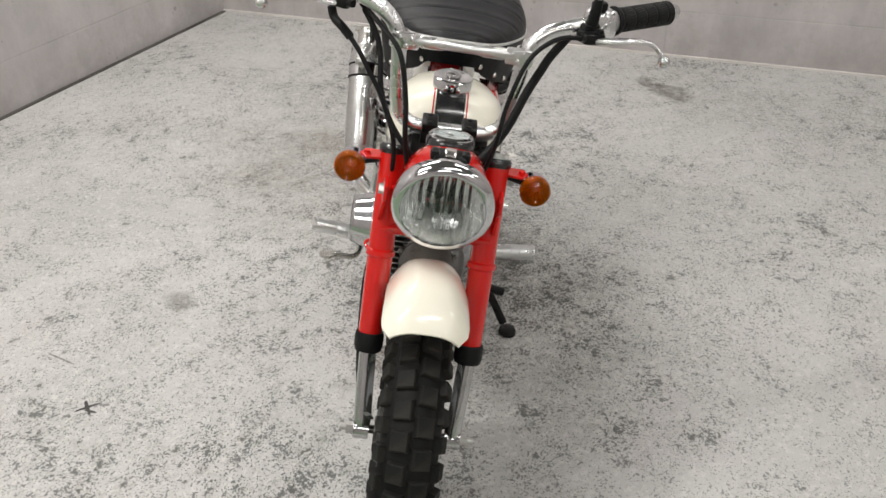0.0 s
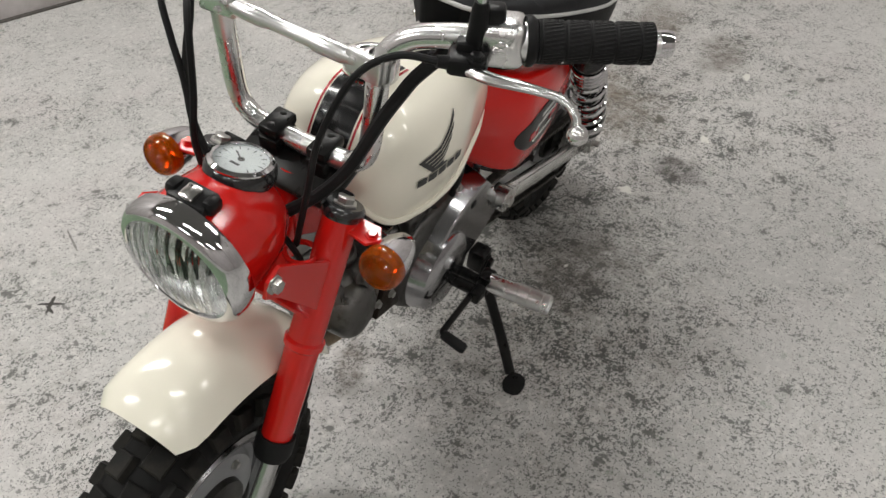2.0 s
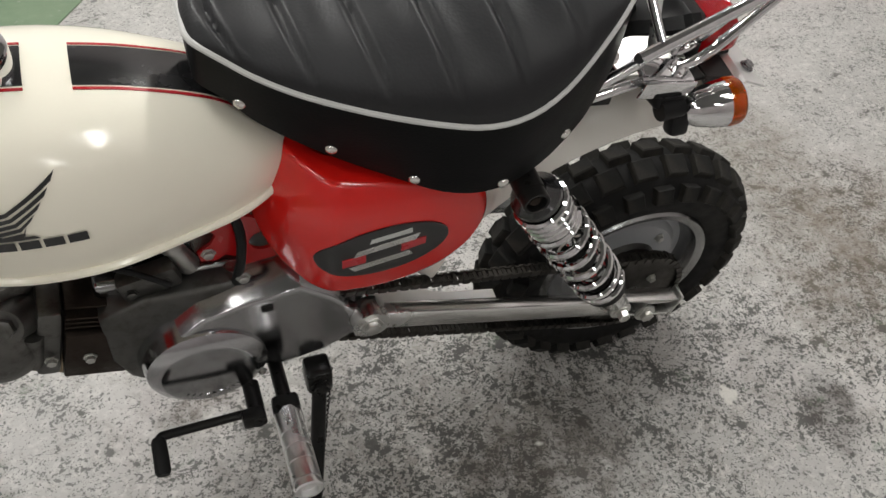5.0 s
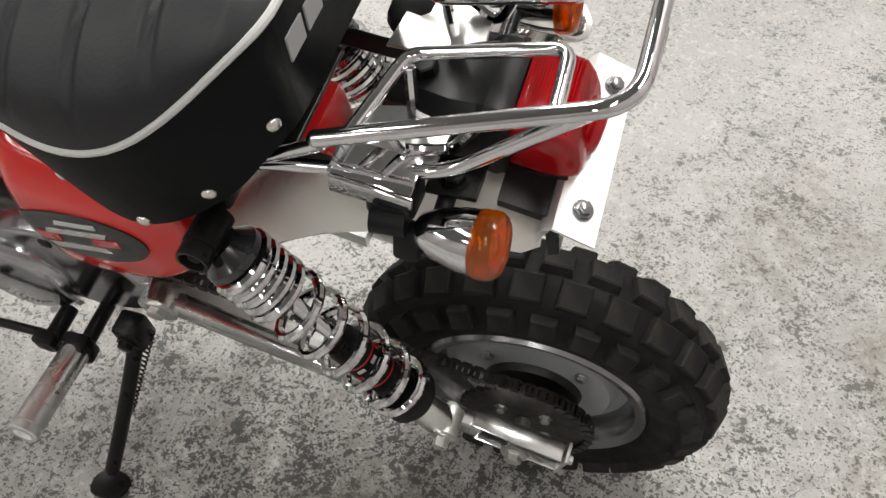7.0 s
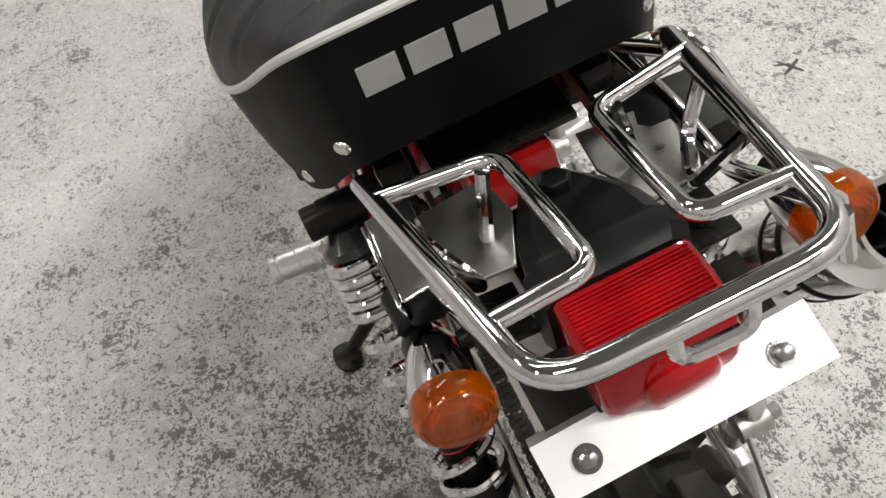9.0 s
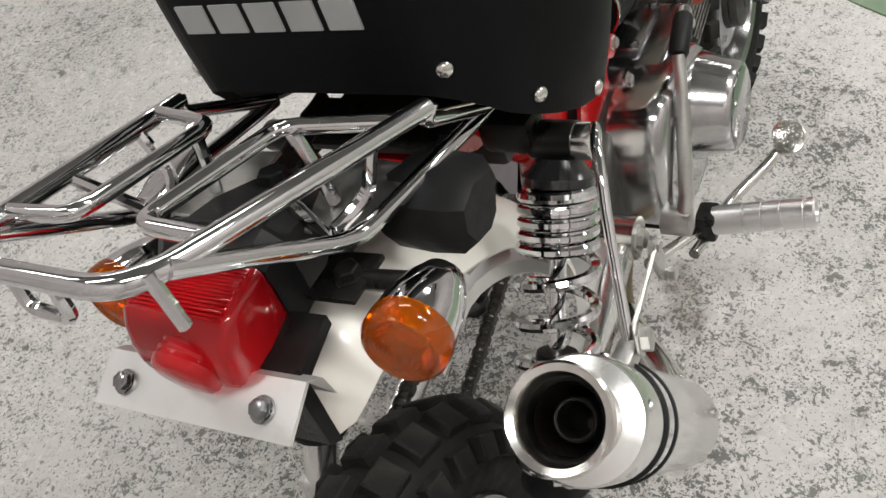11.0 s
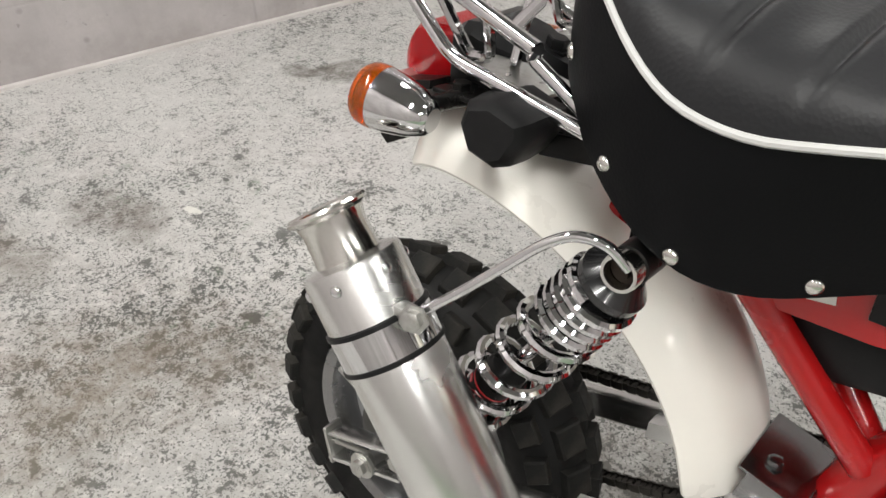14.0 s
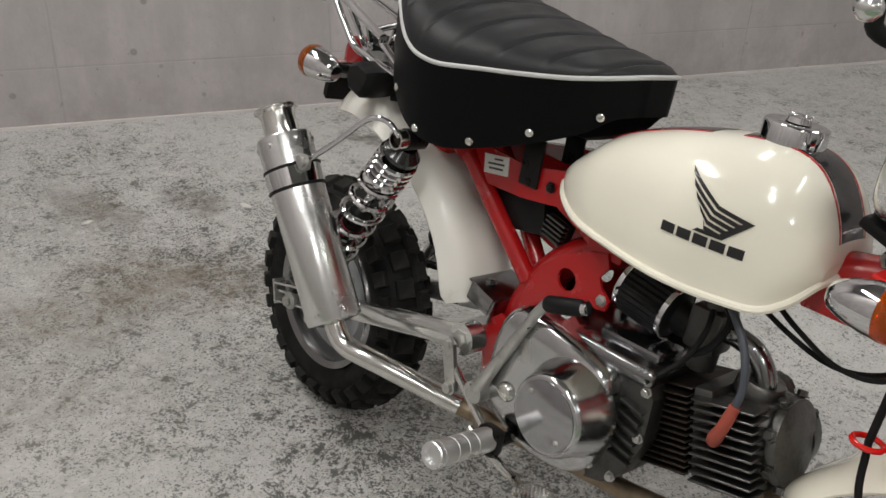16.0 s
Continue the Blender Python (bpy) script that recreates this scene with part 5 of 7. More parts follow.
box(bm, (0.022, 0.003, 0.003), Matrix.Translation((0.378, -0.1145, 0.290)) @ pose(0, 0, 0, 0, 25), 0.001)
part("oil_filler_cap", bm, M_OLDCHROME, g, "slotted bright filler plug")
bm = B()
box(bm, (0.016, 0.0012, 0.030), Matrix.Translation((0.392, -0.1058, 0.352)) @ pose(0, 0, 0, 0, -15), 0.0004)
part("cast_panel", bm, M_STEEL, g, "small cast panel")
fasteners("clutch_screw", [V(x, y, z) for x, y, z in ((0.540, -0.079, 0.372), (0.545, -0.079, 0.318), (0.525, -0.079, 0.256), (0.376, -0.100, 0.368), (0.500, -0.090, 0.262), (0.402, -0.098, 0.240))], V(0, -1, 0), 0.0048, 0.006, M_STEEL, g)
bm = B()
box(bm, (0.150, 0.118, 0.022), Matrix.Translation((0.470, -0.026, 0.384)) @ pose(0, 0, 0, 0, -2), 0.008, 3)
part("case_top", bm, M_SATIN, g, "smooth alloy top of the crankcase")
bm = B()
box(bm, (0.080, 0.050, 0.010), Matrix.Translation((0.490, -0.030, 0.398)) @ pose(0, 0, 0, 0, -2), 0.004, 2)
bolt(bm, (0.527, -0.048, 0.403), (0, 0, 1), 0.005, 0.004)
bolt(bm, (0.455, -0.048, 0.402), (0, 0, 1), 0.005, 0.004)
part("case_lid", bm, M_SATIN, g, "low raised lid on the crankcase")
# cylinder and head, along the leaning axis
CA, CD = V(0.525, 0, 0.325), V(0.966, 0, 0.258).normalized()
cy = Matrix(((CD.x, 0, -CD.z, CA.x), (0, 1, 0, 0), (CD.z, 0, CD.x, CA.z), (0, 0, 0, 1)))
bm = B()
box(bm, (0.075, 0.076, 0.076), cy @ Matrix.Translation((0.030, 0, 0)), 0.01)
part("cylinder", bm, M_DARKCAST, g, "dark finned iron cylinder")
bm = B()
box(bm, (0.062, 0.012, 0.072), cy @ Matrix.Translation((0.030, 0.050, -0.016)), 0.003)
part("chain_tunnel", bm, M_DARKCAST, g, "plain dark cam chain tunnel")
for k in range(14):
    bm = B()
    box(bm, (0.060, 0.106 if k < 13 else 0.09, 0.0026), cy @ Matrix.Translation((0.031, -0.004, -0.046 + 0.0071 * k)), 0.0008, 1)
    part("cylinder_fin", bm, M_DARKCAST, g)
bm = B()
box(bm, (0.084, 0.090, 0.088), cy @ Matrix.Translation((0.105, 0, 0)), 0.024, 4)
tube(bm, [cy @ V(0.098, 0.030, 0.030), cy @ V(0.112, 0.052, 0.040)], [0.022, 0.017], 18)
bolt(bm, cy @ V(0.111, 0.051, 0.0395), cy.to_3x3() @ V(0.5, 0.8, 0.35), 0.010, 0.008)
tube(bm, [cy @ V(0.09, 0.047, -0.028), cy @ V(0.09, 0.047, 0.02)], 0.012, 12)
box(bm, (0.024, 0.104, 0.104), cy @ Matrix.Translation((0.075, 0, 0)), 0.006)
part("cylinder_head", bm, M_HEAD, g, "dirty cast alloy cylinder head")
for k in range(10):
    bm = B()
    box(bm, (0.070, 0.032, 0.0030), cy @ Matrix.Translation((0.104, -0.049, -0.046 + 0.0098 * k)), 0.001, 1)
    part("head_fin", bm, M_HEAD, g)
bm = B()
hc = V(0.642, 0.040, 0.348)
revolve(bm, [(0.040, -0.01), (0.039, 0.008), (0.0355, 0.016), (0.029, 0.022), (0.018, 0.0255), (0, 0.0265)], frame_of(hc, hc + V(0, 1, 0)) @ Matrix.Diagonal((0.95, 1.1, 1, 1)), 36)
part("cam_cover", bm, M_HEAD, g, "round alloy cam cover")
for up in (1, -1):
    bm = B()
    p = cy @ V(0.108, 0.0, 0.042 * up)
    d = (cy.to_3x3() @ V(0.35, 0, 1.0 * up)).normalized()
    revolve(bm, [(0.026, 0), (0.026, 0.014), (0.023, 0.018), (0.014, 0.018), (0.013, 0.024), (0, 0.024)], frame_of(p, p + d), 24)
    part("valve_cap", bm, M_HEAD, g, "round valve inspection cap")
bm = B()
hv = cy @ pose(0.142, 0, 0, 0, 90)
revolve(bm, [(0, 0), (0.047, 0), (0.048, 0.004), (0.046, 0.010), (0.034, 0.014), (0, 0.015)], hv, 36)
for k in range(8):
    a = radians(22 + 45 * k)
    p = hv @ V(0.0475 * math.cos(a), 0.0475 * math.sin(a), 0.004)
    bolt(bm, p, p - hv @ V(0, 0, 0.004), 0.0055, 0.007)
part("head_cover", bm, M_HEAD, g, "bolted rocker cover")
for s in (1,):
    fasteners("cylinder_bolt", [V(x, 0.056 * s, 0.318 + (x - 0.565) * 0.27) for x in (0.565, 0.60)], V(0, s, 0), 0.005, 0.006, M_STEEL, g)
# intake, carburettor and filter
bm = B()
tube(bm, spline([(0.628, -0.006, 0.392), (0.624, -0.008, 0.418), (0.608, -0.010, 0.438), (0.586, -0.010, 0.444), (0.568, -0.008, 0.443)], 5), 0.0115, 14)
part("intake_pipe", bm, M_SATIN, g, "alloy intake pipe")
bm = B()
box(bm, (0.040, 0.040, 0.050), Matrix.Translation((0.552, -0.008, 0.440)), 0.006)
revolve(bm, [(0, 0), (0.015, 0), (0.015, 0.03), (0.012, 0.036), (0, 0.036)], frame_of(V(0.552, -0.008, 0.46), V(0.552, -0.008, 0.5)), 18)
revolve(bm, [(0, 0), (0.017, 0), (0.016, 0.022), (0.010, 0.026), (0, 0.026)], frame_of(V(0.552, -0.008, 0.415), V(0.552, -0.008, 0.37)), 18)
part("carburettor", bm, M_CAST, g, "small alloy carburettor")
bm = B()
fm = frame_of(V(0.445, -0.010, 0.446), V(0.54, -0.008, 0.432))
rings = []
for h, r, deep in ((0.0, 0.029, 0), (0.004, 0.0315, 0), (0.006, 0.0315, 0.0022), (0.060, 0.0315, 0.0022), (0.062, 0.0315, 0), (0.066, 0.029, 0), (0.070, 0.020, 0), (0.088, 0.018, 0)):
    rings.append([fm @ V((r + deep * (k % 2)) * math.cos(math.pi * k / 30), (r + deep * (k % 2)) * math.sin(math.pi * k / 30), h) for k in range(60)])
loft(bm, rings)
part("air_filter", bm, M_BLACK, g, "black pleated air filter", sharp=25)
for h in (0.003, 0.063):
    bm = B()
    revolve(bm, [(0.0335, h - 0.003), (0.0343, h), (0.0335, h + 0.003), (0.0315, h + 0.003), (0.0315, h - 0.003)], fm, 28, close=True)
    part("filter_band", bm, M_CHROME, g, "chrome filter clamp band")
bm = B()
tube(bm, spline([(0.55, -0.02, 0.496), (0.570, -0.04, 0.494), (0.598, -0.060, 0.484), (0.622, -0.072, 0.463), (0.634, -0.076, 0.430), (0.632, -0.077, 0.400)], 6), 0.0042, 10)
part("plug_lead", bm, M_WIRE, g, "blue grey ignition lead")
bm = B()
tube(bm, [(0.633, -0.077, 0.408), (0.631, -0.078, 0.394), (0.628, -0.078, 0.380), (0.623, -0.076, 0.366), (0.618, -0.066, 0.356), (0.614, -0.052, 0.352)], [0.0056, 0.0066, 0.0066, 0.0078, 0.0072, 0.006], 12)
part("plug_cap", bm, M_CAPRED, g, "faded red rubber plug cap")
bm = B()
tube(bm, spline([(0.56, -0.03, 0.468), (0.566, -0.045, 0.45), (0.560, -0.055, 0.42), (0.545, -0.068, 0.395), (0.538, -0.085, 0.385)], 5), 0.0032, 8)
tube(bm, spline([(0.556, -0.025, 0.49), (0.585, -0.04, 0.472), (0.578, -0.045, 0.44), (0.56, -0.045, 0.42)], 5), 0.004, 8)
part("fuel_hose", bm, M_RUBBER, g, "thin black hose")
bm = B()
tube(bm, spline([(0.585, -0.02, 0.498), (0.64, -0.025, 0.478), (0.69, -0.03, 0.470), (0.73, -0.02, 0.480), (0.76, 0.02, 0.505)], 6), 0.0028, 8)
tube(bm, spline([(0.595, 0.0, 0.500), (0.65, -0.03, 0.487), (0.70, -0.045, 0.477), (0.745, -0.05, 0.49), (0.775, -0.03, 0.53)], 6), 0.0028, 8)
part("wiring_loom", bm, M_RUBBER, g, "black taped wiring loom")
# fittings seen between the left cover and the tank
bm = B()
tube(bm, spline([(0.405, 0.040, 0.500), (0.398, 0.052, 0.460), (0.402, 0.056, 0.420), (0.410, 0.052, 0.385)], 5), 0.0050, 10)
part("breather_hose", bm, M_RUBBER, g, "black breather hose")
bm = B()
tube(bm, [(0.450, 0.030, 0.400), (0.462, 0.034, 0.440)], [0.011, 0.009], 14)
tube(bm, [(0.462, 0.034, 0.440), (0.464, 0.035, 0.452)], 0.012, 14)
part("breather_stub", bm, M_STEEL, g, "bright breather stub")
bm = B()
box(bm, (0.060, 0.022, 0.030), Matrix.Translation((0.490, 0.038, 0.402)) @ pose(0, 0, 0, 0, 12), 0.006)
bolt(bm, (0.475, 0.049, 0.404), (0, 1, 0), 0.005, 0.004)
bolt(bm, (0.508, 0.049, 0.398), (0, 1, 0), 0.005, 0.004)
part("starter_cover", bm, M_CAST, g, "dirty cast cover")
bm = B()
tube(bm, spline([(0.560, 0.022, 0.46), (0.53, 0.045, 0.45), (0.50, 0.050, 0.43), (0.47, 0.058, 0.41)], 5), 0.0032, 8)
part("vacuum_hose", bm, M_RUBBER, g, "thin black hose")
# kick starter
bm = B()
tube(bm, [(0.340, -0.094, 0.272), (0.340, -0.122, 0.272)], 0.014, 16)
tube(bm, [(0.342, -0.116, 0.276), (0.352, -0.117, 0.298), (0.400, -0.111, 0.404), (0.409, -0.108, 0.421)], [0.0095, 0.0078, 0.0062, 0.0062], 12)
kick = part("kick_lever", bm, M_STEEL, g, "worn chromed kick lever")
bm = B()
revolve(bm, [(0, 0), (0.008, 0), (0.0098, 0.004), (0.0098, 0.044), (0.008, 0.048), (0, 0.048)], frame_of(V(0.408, -0.108, 0.420), V(0.462, -0.102, 0.437)), 16)
part("kick_rubber", bm, M_RUBBER, kick, "black rubber kick pedal")
bm = B()
revolve(bm, [(0, 0.048), (0.0078, 0.048), (0.0078, 0.054), (0, 0.055)], frame_of(V(0.408, -0.108, 0.420), V(0.462, -0.102, 0.437)), 16)
part("kick_end", bm, M_CHROME, kick)

# ---- exhaust ----
g = group_part("exhaust", "bright metal exhaust with an upswept silencer")
bm = B()
tube(bm, spline([(0.672, -0.008, 0.300), (0.650, -0.008, 0.255), (0.60, -0.008, 0.222), (0.52, -0.010, 0.203), (0.44, -0.018, 0.196), (0.35, -0.034, 0.191), (0.300, -0.050, 0.194), (0.267, -0.0675, 0.200)], 6), 0.0125, 14)
part("header_pipe", bm, M_RUST, g, "heat-stained yellowish header pipe")
bm = B()
tube(bm, spline([(0.272, -0.064, 0.199), (0.2285, -0.096, 0.213), (0.190, -0.129, 0.229), (0.162, -0.150, 0.238), (0.139, -0.161, 0.243), (0.122, -0.165, 0.256), (0.108, -0.166, 0.275)], 6), 0.0145, 16)
part("link_pipe", bm, M_OLDCHROME, g, "bright bent link pipe")
MA, MB = V(0.112, -0.164, 0.268), V(-0.034, -0.179, 0.481)
mm = frame_of(MA, MB)
L = (MB - MA).length
bm = B()
revolve(bm, [(0.016, -0.004), (0.036, 0.0), (0.0375, 0.003), (0.0375, L - 0.003), (0.036, L), (0.022, L + 0.003), (0.022, L - 0.01), (0.016, 0.01)], mm, 48, close=True)
part("silencer", bm, M_ALU, g, "brushed aluminium silencer body")
bm = B()
revolve(bm, [(0.0245, L + 0.001), (0.0240, L + 0.006), (0.0235, L + 0.026), (0.0255, L + 0.034), (0.0300, L + 0.037), (0.0305, L + 0.039), (0.0290, L + 0.041), (0.0250, L + 0.0395), (0.0215, L + 0.033), (0.0195, L + 0.020)], mm, 40)
part("tail_pipe", bm, M_OLDCHROME, g, "flared chrome tail pipe")
bm = B()
revolve(bm, [(0.0195, L + 0.022), (0.0195, L - 0.06), (0, L - 0.06)], mm, 24)
part("pipe_mouth", bm, M_DARKCAST, g, "dark pipe mouth")
bm = B()
revolve(bm, [(0.0125, L - 0.05), (0.0125, L + 0.010), (0.0115, L + 0.011), (0.0105, L + 0.010), (0.0105, L - 0.05)], mm, 28)
part("inner_pipe", bm, M_CAST, g, "dark inner pipe")
bm = B()
revolve(bm, [(0.0378, L - 0.072), (0.0388, L - 0.071), (0.0388, L - 0.047), (0.0378, L - 0.046)], mm, 48)
part("clamp_band", bm, M_CHROME, g, "bright clamp band")
bm = B()
for h in (L - 0.073, L - 0.045):
    revolve(bm, [(0.0378, h - 0.0025), (0.0398, h - 0.0015), (0.0398, h + 0.0015), (0.0378, h + 0.0025)], mm, 48)
part("clamp_rubber", bm, M_RUBBER, g, "black rubber clamp edge")
for h in (0.012, L - 0.012):
    rim = [(mm @ V(0.0373 * math.cos(a), 0.0373 * math.sin(a), h), mm.to_3x3() @ V(math.cos(a), math.sin(a), 0)) for a in (2 * math.pi * (k + 0.3) / 6 for k in range(6))]
    for at, way in rim:
        fasteners("silencer_rivet", [at], way, 0.0042, 0.0025, M_CHROME, g, True)
HC = V(0.034, -0.184, 0.470)
bm = B()
box(bm, (0.022, 0.014, 0.016), Matrix.Translation(HC + V(-0.008, 0, -0.006)), 0.004)
bolt(bm, HC + V(0.002, -0.006, 0), (0.2, -1, 0.1), 0.008, 0.008)
part("clamp_lug", bm, M_STEEL, g)
bm = B()
tube(bm, spline([HC, V(0.060, -0.173, 0.495), V(0.0844, -0.163, 0.5205), V(0.104, -0.156, 0.541), V(0.121, -0.149, 0.551), V(0.139, -0.142, 0.549), V(0.152, -0.134, 0.535)], 6), 0.0036, 12)
part("hanger_rod", bm, M_CHROME, g, "bent chrome hanger rod")

# ---- swing arm, shocks, chain ----
g = group_part("swing_arm", "bright alloy box-section swing arm")
for s in (1, -1):
    a, b = V(0.278, 0.079 * s, 0.307), V(-0.050, 0.090 * s, 0.214)
    bm = B()
    d = (b - a).normalized()
    x, z = d, V(0, 0, 1)
    y = z.cross(x).normalized()
    z = x.cross(y)
    mx = Matrix(((x.x, y.x, z.x, (a.x + b.x) / 2), (x.y, y.y, z.y, (a.y + b.y) / 2), (x.z, y.z, z.z, (a.z + b.z) / 2), (0, 0, 0, 1)))
    box(bm, ((b - a).length, 0.018, 0.029), mx, 0.004)
    part("arm", bm, M_ALU, g, "brushed aluminium arm")
    bm = B()
    tube(bm, [a + V(0, -0.012 * s, 0), a + V(0, 0.013 * s, 0)], 0.021, 24)
    part("pivot_boss", bm, M_ALU, g)
    bm = B()
    bolt(bm, a + V(0, 0.013 * s, 0), (0, s, 0), 0.0095, 0.008)
    part("pivot_bolt", bm, M_STEEL, g)
    e0, e1 = V(-0.042, 0.090 * s, 0.216), V(-0.132, 0.092 * s, 0.192)
    for dz in (0.016, -0.015):
        bm = B()
        p, q = e0 + V(0, 0, dz), e1 + V(0, 0, dz)
        c = (p + q) / 2
        box(bm, ((q - p).length, 0.020, 0.004), Matrix.Translation(c) @ mx.to_3x3().to_4x4(), 0.001)
        part("axle_fork", bm, M_ALU, g)
    bm = B()
    box(bm, (0.004, 0.022, 0.040), Matrix.Translation(e1) @ mx.to_3x3().to_4x4(), 0.001)
    bolt(bm, e1 + V(-0.002, 0, 0), (-1, 0, -0.25), 0.005, 0.008)
    tube(bm, [e1 + V(0.0, 0, 0), e1 + V(0.045, -0.001 * s, 0.010)], 0.003, 8)
    part("chain_adjuster", bm, M_STEEL, g)
    ax = V(AX_R.x, 0.093 * s, AX_R.z + 0.004)
    bm = B()
    tube(bm, [V(AX_R.x, 0.05 * s, AX_R.z), ax], 0.008, 14)
    revolve(bm, [(0, 0), (0.014, 0), (0.014, 0.003), (0.0, 0.003)], frame_of(ax + V(0, 0.008 * s, 0), ax + V(0, s, 0)), 20)
    bolt(bm, ax + V(0, 0.011 * s, 0), (0, s, 0), 0.009, 0.008)
    part("rear_axle", bm, M_STEEL, g)
bm = B()
# bridge plate between the arms, with a round cut-out for the tyre
cut = [(0.268, -0.078), (0.268, 0.078), (0.120, 0.080), (0.120, 0.060)]
cut += [(0.178 + 0.060 * math.cos(radians(a)), 0.060 * math.sin(radians(a))) for a in range(90, -91, -15)]
cut += [(0.120, -0.060), (0.120, -0.080)]
loft(bm, [[(x, y, 0.306 + 0.282 * (x - 0.275) + dz) for x, y in cut] for dz in (0.009, -0.009)])
part("arm_bridge", bm, M_SHEET, g, "pale curved bridge plate", sharp=30)
# brake plate arm, rod and cable on the right
bm = B()
revolve(bm, [(0, 0.0), (0.052, 0.0), (0.050, 0.010), (0.030, 0.016), (0, 0.016)], frame_of(V(AX_R.x, -0.040, AX_R.z), V(AX_R.x, -1, AX_R.z)), 32)
part("brake_plate", bm, M_CAST, g, "cast alloy brake plate")
bm = B()
tube(bm, [(-0.10, -0.070, 0.232), (-0.122, -0.074, 0.262)], 0.006, 10, squash=0.5)
tube(bm, [(-0.142, -0.076, 0.268), (-0.112, -0.078, 0.258)], 0.0035, 8)
tube(bm, spline([(-0.112, -0.078, 0.258), (0.0, -0.105, 0.262), (0.12, -0.112, 0.264), (0.20, -0.110, 0.284), (0.274, -0.109, 0.302)], 6), 0.0028, 8)
part("brake_rod", bm, M_STEEL, g, "thin steel brake rod")
bm = B()
ol = [(0.272, 0.312), (0.284, 0.306), (0.287, 0.285), (0.297, 0.262), (0.300, 0.246), (0.290, 0.240), (0.280, 0.250), (0.270, 0.280), (0.264, 0.300)]
plate(bm, ol, 0.006, Matrix.Translation((0, -0.106, 0)) @ pose(0, 0, 0, 90), bev=0.0015)
bolt(bm, (0.291, -0.109, 0.249), (0, -1, 0), 0.0075, 0.009)
bolt(bm, (0.275, -0.109, 0.302), (0, -1, 0), 0.006, 0.005)
part("brake_crank", bm, M_STEEL, g)

for s in (1, -1):
    g = group_part("shock_absorber", "chrome coil-over rear shock absorber")
    T, Q = V(0.142 if s > 0 else 0.147, 0.117 if s > 0 else -0.110, 0.526 if s > 0 else 0.530), V(-0.022, 0.114 if s > 0 else -0.110, 0.260)
    sm2 = frame_of(T, Q)
    ln = (Q - T).length
    bm = B()
    tube(bm, [T + V(0, -0.018 * s, 0), T + V(0, 0.013 * s, 0)], 0.0138, 20)
    part("top_eye", bm, M_BLACKMET, g, "black rubber-bushed eye")
    bm = B()
    revolve(bm, [(0.0125, -0.004), (0.0130, 0.010), (0.0125, 0.012), (0.0102, 0.012), (0.0096, 0.002), (0, 0.002)], frame_of(T + V(0, 0.014 * s, 0), T + V(0, s, 0)), 28)
    cap_ring = part("eye_cap", bm, M_OLDCHROME if s < 0 else M_BLACKMET, g, "cupped washer")
    bm = B()
    revolve(bm, [(0, 0.0025), (0.0095, 0.0025), (0.0095, 0.004), (0.0055, 0.0045), (0.005, 0.009), (0, 0.010)], frame_of(T + V(0, 0.014 * s, 0), T + V(0, s, 0)), 20)
    part("eye_nut", bm, M_DARKCAST, cap_ring, "dull brown nut")
    bm = B()
    revolve(bm, [(0, 0.010), (0.015, 0.012), (0.0205, 0.019), (0.0255, 0.024), (0.0255, 0.030), (0.019, 0.032), (0.0175, 0.056), (0, 0.058)], sm2, 28)
    part("spring_seat", bm, M_BLACKP, g, "gloss black upper spring seat")
    bm = B()
    revolve(bm, [(0, 0.05), (0.006, 0.05), (0.006, 0.17), (0, 0.17)], sm2, 16)
    part("damper_rod", bm, M_CHROME, g, "thin chrome damper rod")
    bm = B()
    revolve(bm, [(0, 0.150), (0.0150, 0.152), (0.0165, 0.158), (0.0165, 0.245), (0, 0.245)], sm2, 20)
    part("damper_body", bm, M_BLACKMET, g, "black damper body")
    for h in (0.176, 0.205):
        bm = B()
        revolve(bm, [(0.0164, h), (0.0169, h), (0.0169, h + 0.0014), (0.0164, h + 0.0014)], sm2, 24)
        part("damper_line", bm, M_PINRED, g, "thin red printed line")
    for row in range(3):
        for k in range(7):
            a = 2 * math.pi * (k + 0.5 * (row % 2)) / 7
            bm = B()
            box(bm, (0.0008, 0.0070, 0.0032), sm2 @ pose(0, 0, 0.182 + 0.008 * row, 0, 0, math.degrees(a)) @ Matrix.Translation((0.0166, 0, 0)), 0)
            part("printed_bar", bm, (M_PRINT, M_PINRED, M_PRINT)[(k + row) % 3], g, "small plain printed bar", smooth=False)
    bm = B()
    pts, steps = [], 210
    for k in range(steps + 1):
        turn = 11.2 * k / steps
        # four close coils at the top, open ones below, closing again at the foot
        h = 0.034 + (turn * 0.0092 if turn < 4.5 else 0.0414 + (turn - 4.5) * 0.0288 if turn < 10.0 else 0.1998 + (turn - 10.0) * 0.006)
        r = 0.0250 + 0.0018 * min(1, max(0, (turn - 3.5) / 1.5)) * min(1, max(0, 10.9 - turn))
        pts.append(sm2 @ V(r * math.cos(2 * math.pi * turn), r * math.sin(2 * math.pi * turn), h))
    tube(bm, pts, 0.0044, 8)
    part("coil_spring", bm, M_CHROME, g, "chrome coil spring")
    bm = B()
    revolve(bm, [(0, 0.238), (0.0255, 0.240), (0.0262, 0.256), (0.022, 0.262), (0, 0.262)], sm2, 28)
    part("lower_seat", bm, M_RUBBER, g, "black lower spring seat")
    bm = B()
    revolve(bm, [(0, 0.258), (0.0155, 0.260), (0.0160, ln - 0.016), (0.012, ln - 0.006), (0, ln - 0.004)], sm2, 18)
    part("damper_foot", bm, M_ALU, g, "grey alloy damper foot")
    bm = B()
    tube(bm, [Q + V(0, -0.016 * s, 0), Q + V(0, 0.012 * s, 0)], 0.0135, 18)
